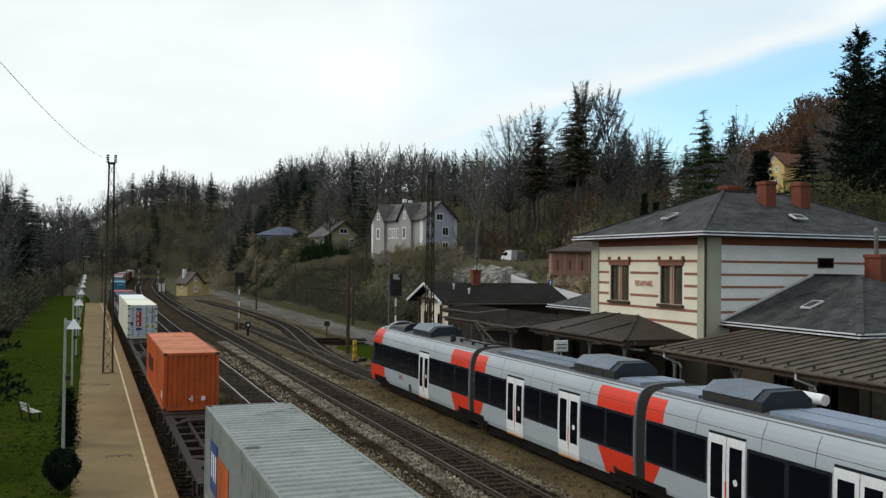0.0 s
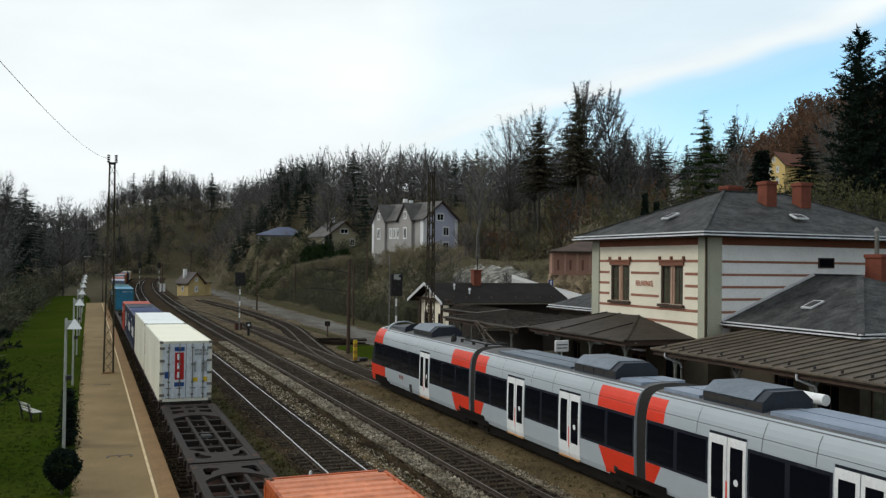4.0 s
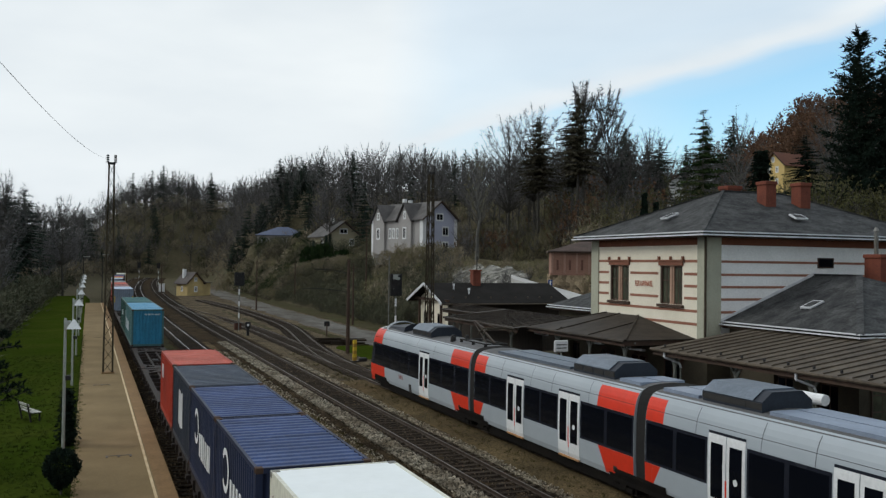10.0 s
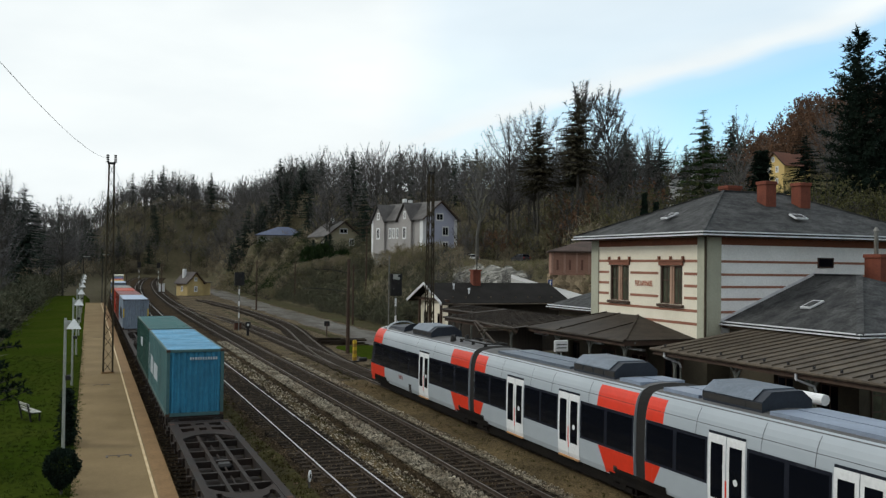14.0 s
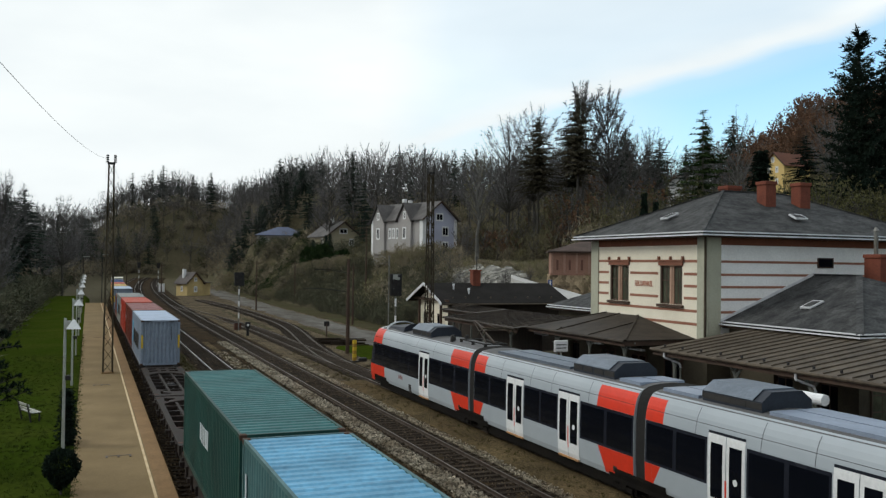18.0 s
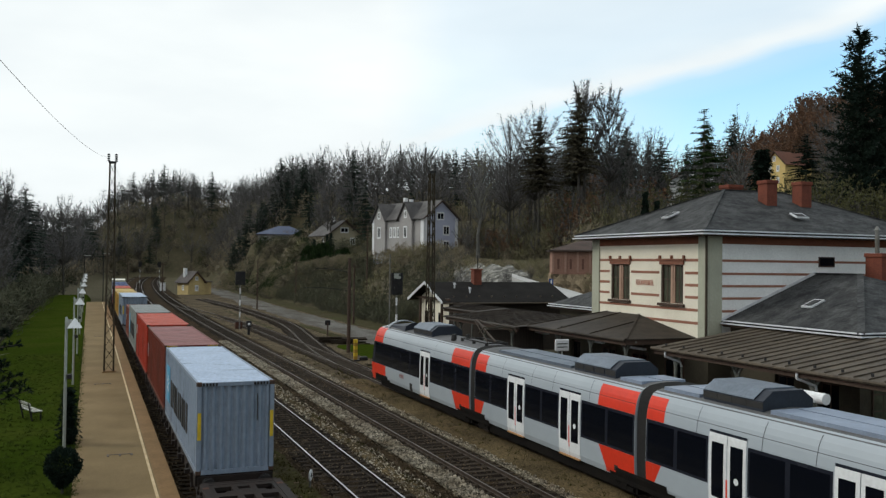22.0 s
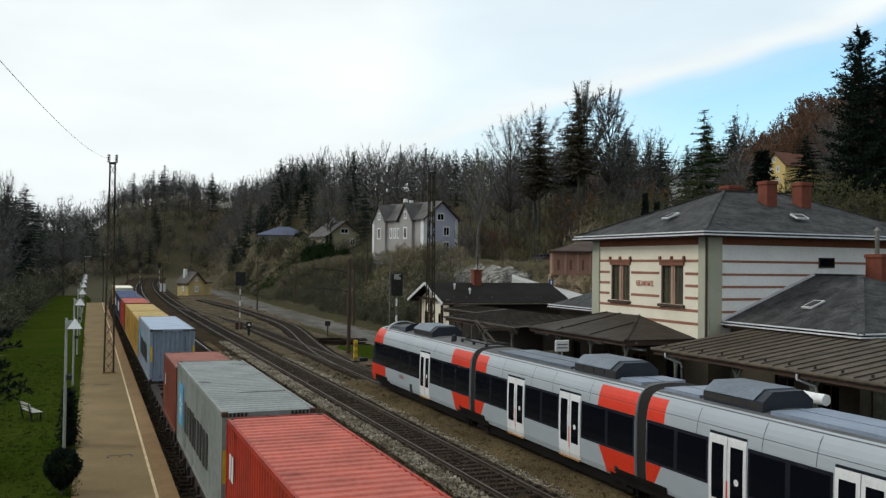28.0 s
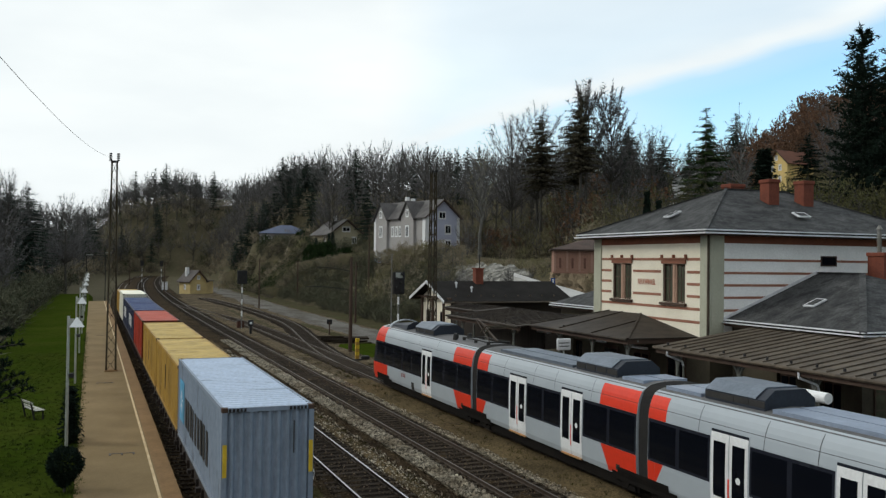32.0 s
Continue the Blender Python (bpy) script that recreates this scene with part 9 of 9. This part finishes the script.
up_to("tree", THIN, 17.6, 96.0, 112.0, 34.3, "slender bare tree with a pale trunk", "tree", VG["birch"], VG["twig"])
up_to("spruce", TALLC, 20, 90.7, 92.5, 26.3, "dark young spruce beside the hillside house", "tree", VG["bark"], VG["dark"], 30, 1.25)
for x, y, top in ((59.0, 293.0, 43.0), (66.8, 290.0, 41.0), (66.5, 231.5, 38.6), (112.8, 169.6, 38.5), (116.0, 165.0, 36.0), (128, 160, 41), (134, 158, 42.5), (104.8, 157.1, 37.4), (111.3, 154.0, 35.3), (119.7, 156.1, 34.7)):
    up_to("spruce", TALLC, 20, x, y, top, "dark spruce standing above the woods", "tree", VG["bark"], VG["spruce"], x * 7)
for x, y, top in ((80.8, 152.3, 40.1), (76.5, 155.0, 38.0), (109.3, 154.8, 37.8), (105.3, 161.9, 36.9), (101.0, 150.0, 36.0), (117.0, 148.0, 34.0)):
    up_to("tree", ROUND, 17.6, x, y, top, "bare tree with a fine-twigged rounded crown", "tree", VG["bark"], VG["twig"], x * 11)
for x, y, top, turn in ((-16.2, 205.0, 23.6, 0), (-12.9, 206.0, 23.0, 60), (-19.0, 205.0, 22.0, 120)):
    up_to("spruce", TALLC, 20, x, y, top, "dark spruce at the edge of the shady wood", "tree", VG["bark"], VG["spruce"], turn, 1.3)
for x, y, top in ((-15.5, 190.0, 25.6), (-18.5, 193.0, 25.0), (-5.5, 215.0, 23.0)):
    up_to("tree", ROUND, 17.6, x, y, top, "bare tree with a fine-twigged rounded crown", "tree", VG["bark"], VG["twig"], x * 17, 1.0)
up_to("birch", THIN, 17.6, 61.4, 136.7, 29.0, "slender birch with a pale trunk", "tree", VG["birch"], VG["twig"], 70)
up_to("birch", THIN, 17.6, 64.5, 143.0, 30.0, "slender birch with a pale trunk", "tree", VG["birch"], VG["green"], 20)
CYP = conifer(57, 6, 0.15, 40, 12, start=0.02, droop=-0.9, ragged=0.15)
up_to("cypress", CYP, 6, 78.0, 86.8, 22.4, "dark columnar evergreen beside the hillside house", "tree", VG["bark"], VG["dark"], 20, 1.1)
up_to("cypress", CYP, 6, 47.0, 67.3, 14.4, "narrow dark cypress behind the roof", "tree", VG["bark"], VG["dark"], 0, 0.36)
up_to("cypress", CYP, 6, 48.0, 66.9, 13.6, "narrow dark cypress behind the roof", "tree", VG["bark"], VG["dark"], 50, 0.36)
EVERG = bush(71, 1.6, 620, 1.2, 0.42, lean=1.4, slim=0.22)
YOUNG = conifer(72, 6, 0.24, 22, 10, start=0.04, droop=0.1, ragged=0.4)
for x, y, k in ((48.2, 203.0, 1.5), (48.6, 196.5, 1.9), (51.4, 193.6, 1.8), (54.0, 195.3, 1.5), (50.6, 200.0, 1.7), (46.2, 198.6, 1.4), (47.2, 249.0, 0.8), (50.6, 249.5, 0.5), (55.5, 247.0, 1.5)):
    plant("evergreen_bush", EVERG, "dense dark evergreen bush below the houses", "shrub", pose(x, y, height(x, y) - 0.8, 0, 0, x * 9) @ Matrix.Diagonal((k, k, k * 1.0, 1)), VG["bark"], VG["ivy"], "bushes below the houses")
for x, y, h in ((49.0, 203.0, 4.6), (51.6, 201.0, 5.0), (53.2, 203.5, 4.2), (46.6, 204.0, 3.6), (54.0, 240.0, 4.6), (56.6, 239.0, 5.2), (58.6, 240.5, 4.4)):
    up_to("young_spruce", YOUNG, 6, x, y, height(x, y) + h, "young dark evergreen before the cottage", "tree", VG["bark"], VG["spruce"], x * 31, 1.2)
# garden plants on the lawn
COL = conifer(58, 3.0, 0.12, 34, 12, start=0.02, droop=-0.7, ragged=0.25, fine=0.7)
plant("column_cypress", COL, "narrow dark green column cypress on the lawn", "shrub", pose(-0.70, 38.9, 0.34) @ Matrix.Diagonal((0.85, 0.85, 0.74, 1)), VG["bark"], VG["dark"])




def pine(seed, h=6.3):
    """A young pine: rising boughs that end in brushes of needles."""
    rnd = random.Random(seed)
    TV, TF, CV, CF = [], [], [], []
    stem(TV, TF, (0, 0, -0.4), (0, 0, h * 0.96), 0.11, 0.02, 8)
    for i in range(34):
        z = rnd.uniform(0.61, 0.93) * h
        a = i * 2.4 + rnd.uniform(-0.3, 0.3)
        ln = (1.5 * (1 - z / 7.2) + 0.40) * rnd.uniform(0.7, 1.1)
        out = Vector((math.cos(a), math.sin(a), rnd.uniform(0.15, 0.5)))
        base = Vector((0, 0, z))
        stem(TV, TF, base, base + out * ln, 0.025, 0.006, 4)
        for k in range(11):
            g = 0.25 + 0.75 * k / 10
            p = base + out * ln * g
            side = wander(out.normalized() + Vector((0, 0, 0.3)), rnd, 0.7).normalized()
            l_ = rnd.uniform(0.10, 0.24) * (1.3 - 0.5 * g)
            stem(TV, TF, p, p + side * l_, 0.008, 0.004, 3)
            for q in range(16):
                sliver(CV, CF, p + side * l_ * rnd.uniform(0.2, 1.0), wander(side, rnd, 0.8), rnd.uniform(0.07, 0.13), 0.018, rnd)
    return (TV, TF), (CV, CF)


PINE = pine(73)
plant("pine", PINE, "dark open-branched young pine on the lawn", "tree", pose(-2.42, 24.0, 0.30, 0, 0, 25), VG["bark"], VG["dark"])


def ball_bush(seed, r, n):
    rnd = random.Random(seed)
    TV, TF, CV, CF = [], [], [], []
    stem(TV, TF, (0, 0, 0), (0, 0, r), 0.05, 0.03, 6)
    for i in range(n):
        d = Vector((rnd.gauss(0, 1), rnd.gauss(0, 1), rnd.gauss(0, 1))).normalized()
        p = d * r * rnd.uniform(0.72, 1.0)
        if d.z < 0:           # the ball narrows towards its short stem
            p.x *= 1 + 0.5 * d.z
            p.y *= 1 + 0.5 * d.z
        p *= 1 + 0.12 * noise.noise(d * 2.2)
        p.z = p.z * 0.88 + r * 1.2
        if p.z < 0.18:
            continue
        sliver(CV, CF, p, wander(d, rnd, 0.6), rnd.uniform(0.06, 0.13), 0.032, rnd)
    return (TV, TF), (CV, CF)


plant("clipped_bush", ball_bush(61, 0.60, 3200), "dark clipped round bush beside the platform", "shrub", pose(-0.70, 30.9, 0.30) @ Matrix.Diagonal((0.93, 0.93, 1.22, 1)), VG["bark"], VG["dark"])
plant("low_shrub", ball_bush(62, 0.28, 500), "small dark shrub at the platform edge", "shrub", pose(-0.64, 39.8, 0.34), VG["bark"], VG["dark"])
plant("young_spruce", conifer(63, 5.4, 0.44, 11, 11, start=0.22, droop=0.3, ragged=0.25, fine=0.45, lift=1.4, hook=0.25), "young dark conifer at the edge of the lawn", "tree", pose(-5.2, 35.5, 0.3), VG["bark"], VG["dark"])
# dark undergrowth and trees along the lawn's outer edge
rnd = random.Random(91)
edge = []
for i in range(240):
    y = rnd.uniform(40, 330)
    d = -rnd.uniform(8.6, 26)
    x = d + bend(y)
    edge.append((x, y, height(x, y) - 0.2, rnd.uniform(0.8, 1.9), rnd.uniform(0, 6.28), rnd.randrange(3)))
for i in range(120):
    y = rnd.uniform(38, 200)
    x = -rnd.uniform(8.2, 11.5) + bend(y)
    edge.append((x, y, height(x, y) - 0.2, rnd.uniform(0.4, 2.1), rnd.uniform(0, 6.28), rnd.randrange(3)))
spread_stuff("undergrowth", FAR["scrub"], edge, (VG["bark"], VG["brake"]), "dense dark undergrowth beside the lawn", "undergrowth")
edge = []
for i in range(70):
    y = rnd.uniform(60, 330)
    d = -rnd.uniform(10, 40)
    edge.append((d + bend(y), y, height(d + bend(y), y) - 0.2, rnd.uniform(0.5, 0.85), rnd.uniform(0, 6.28), rnd.randrange(3)))
spread_stuff("edge_trees", FAR["bare"], edge, (VG["bark"], VG["twig"]), "row of bare trees along the lawn edge", "woods")
edge = [(d + bend(y), y, height(d + bend(y), y) - 0.2, s, y, int(y) % 3) for d, y, s in ((-14, 140, 0.62), (-18, 150, 0.72), (-13, 175, 0.65), (-12, 220, 0.7), (-22, 165, 0.8), (-16, 260, 0.75), (-30, 180, 0.8), (-26, 230, 0.8))]
spread_stuff("edge_spruces", FAR["spruce"], edge, (VG["bark"], VG["spruce"]), "group of dark spruces beyond the lawn", "woods")

# ---- sleepers and loose stones, last ----
sl = bpy.data.meshes.new("sleeper")
_b = slab(-1.3, -0.13, -0.16, 1.3, 0.13, -0.152 + 0.03, 0.012)
_b.to_mesh(sl)
_b.free()
sl.materials.append(M["sleeper"])
rnd = random.Random(15)
for i, (tr, xf, ya, yb) in enumerate(SLEEPER_SPOTS):
    n, y = 0, max(ya, (30, 16, 16, 57, 16)[i]) + 0.3
    far_v, far_f = [], []
    unit = [(-1.3, -0.13), (1.3, -0.13), (1.3, 0.13), (-1.3, 0.13)]
    lim = (0, 80, 90, 75, 0)[i]
    far_end = (60, 200, 220, 170, 188)[i]
    while y < min(yb, far_end):
        if y < lim:
            o = new("sleeper", sl)
            o.parent = tr
            o.matrix_basis = pose(xf(y) + rnd.uniform(-0.03, 0.03), y, 0.0 - rnd.uniform(0, 0.012), 0, 0, rnd.uniform(-0.8, 0.8))
        else:
            k = len(far_v)
            far_v += [(xf(y) + a, y + b, -0.16) for a, b in unit] + [(xf(y) + a, y + b, -0.125) for a, b in unit]
            far_f += [(k + 4, k + 5, k + 6, k + 7), (k, k + 1, k + 5, k + 4), (k + 1, k + 2, k + 6, k + 5), (k + 2, k + 3, k + 7, k + 6), (k + 3, k, k + 4, k + 7)]
        y += 0.62
    if far_v:
        o = new("sleepers_beyond", from_arrays("sleepers_beyond", far_v, far_f, M["sleeper"]))
        o.parent = tr
        tagged(o, kind="stuff")


def stones(name, xa, xb, ya, yb, n, size, mat, label, seed, z0=-0.13):
    rnd = random.Random(seed)
    v, f = [], []
    base = [Vector((1, 1, 1)), Vector((-1, -1, 1)), Vector((-1, 1, -1)), Vector((1, -1, -1)), Vector((0.2, 0.1, 1.5))]
    for i in range(n):
        y = ya + (yb - ya) * rnd.random() ** 1.6
        x = rnd.uniform(xa, xb) + bend(y)
        s = size * rnd.uniform(0.5, 1.5)
        k = len(v)
        for b in base:
            v.append((x + b.x * s * rnd.uniform(0.5, 1.1), y + b.y * s * rnd.uniform(0.5, 1.1), z0 + b.z * s * 0.6))
        f += [(k, k + 4, k + 3), (k, k + 2, k + 4), (k + 1, k + 4, k + 2), (k + 1, k + 3, k + 4)]
    tagged(new(name, from_arrays(name, v, f, mat)), label, "stones", kind="stuff")


STONE_PALE = leafy("pale_stones", (0.40, 0.36, 0.285), (0.18, 0.145, 0.10), rand=0.75)
STONE_DARK = leafy("dark_stones", (0.115, 0.086, 0.056), (0.060, 0.045, 0.031), rand=0.75)
stones("pale_stones", 12.0, 12.95, 16, 90, 7500, 0.062, STONE_PALE, "pale loose stones along the ballast shoulder", 1, -0.10)
stones("pale_stones", 15.35, 15.9, 16, 70, 3000, 0.045, STONE_PALE, "pale loose stones beside the rail", 2, -0.10)
stones("pale_stones", 10.4, 11.5, 16, 80, 2600, 0.045, STONE_PALE, "scattered pale stones beside the rail", 4, -0.11)
stones("ballast_stones", 3.0, 16.8, 16, 75, 22000, 0.045, STONE_DARK, "dark loose ballast stones between the tracks", 3, -0.15)


def tufts(name, spots_, mat, label, h, w=0.014, loose=0.055):
    """Blades of grass in small tufts."""
    rnd = random.Random(name)
    V, F = [], []
    for x, y, z in spots_:
        for k in range(8):
            sliver(V, F, Vector((x + rnd.gauss(0, loose), y + rnd.gauss(0, loose), z)), wander(Vector((0, 0, 1)), rnd, 0.45), h * rnd.uniform(0.5, 1.3), w, rnd)
    tagged(new(name, from_arrays(name, [tuple(p) for p in V], F, mat)), label, "grass", kind="stuff")


rnd = random.Random(33)
GRASS = leafy("grass_blades", (0.038, 0.060, 0.010), (0.052, 0.068, 0.016))
DRYGRASS = leafy("dry_grass", (0.062, 0.056, 0.020), (0.044, 0.040, 0.016))
tufts("edge_grass", [(-0.40 + rnd.gauss(0.02, 0.07 + 0.05 * math.sin(y * 0.8)), y, 0.36) for y in [26 + 70 * rnd.random() ** 1.5 for _ in range(700)]], GRASS, "uneven grass along the platform's back edge", 0.07)
tufts("track_weeds", [(rnd.choice((6.4, 7.0, 7.3, 11.1, 16.6, 17.2)) + rnd.gauss(0, 0.25), 18 + 60 * rnd.random() ** 1.4, -0.13) for _ in range(1400)], DRYGRASS, "dry weeds between the tracks", 0.14)
slope = []
for i in range(5200):
    y = 88 + 130 * rnd.random()
    d = 37 + 26 * rnd.random() ** 1.3
    x = d + bend(y)
    if 50 < x < 64 and 106 < y < 143:
        continue
    slope.append((x, y, height(x, y) - 0.05))
tufts("slope_grass", slope, leafy("rank_grass", (0.098, 0.094, 0.040), (0.105, 0.082, 0.044)), "rank olive and straw-coloured grass on the slope", 0.5, 0.04, 0.35)
tufts("lawn_grass", [(rnd.uniform(-7, -0.2), 26 + 50 * rnd.random() ** 1.5, 0.36) for _ in range(3000)], GRASS, "blades of grass on the lawn", 0.09)

motions()
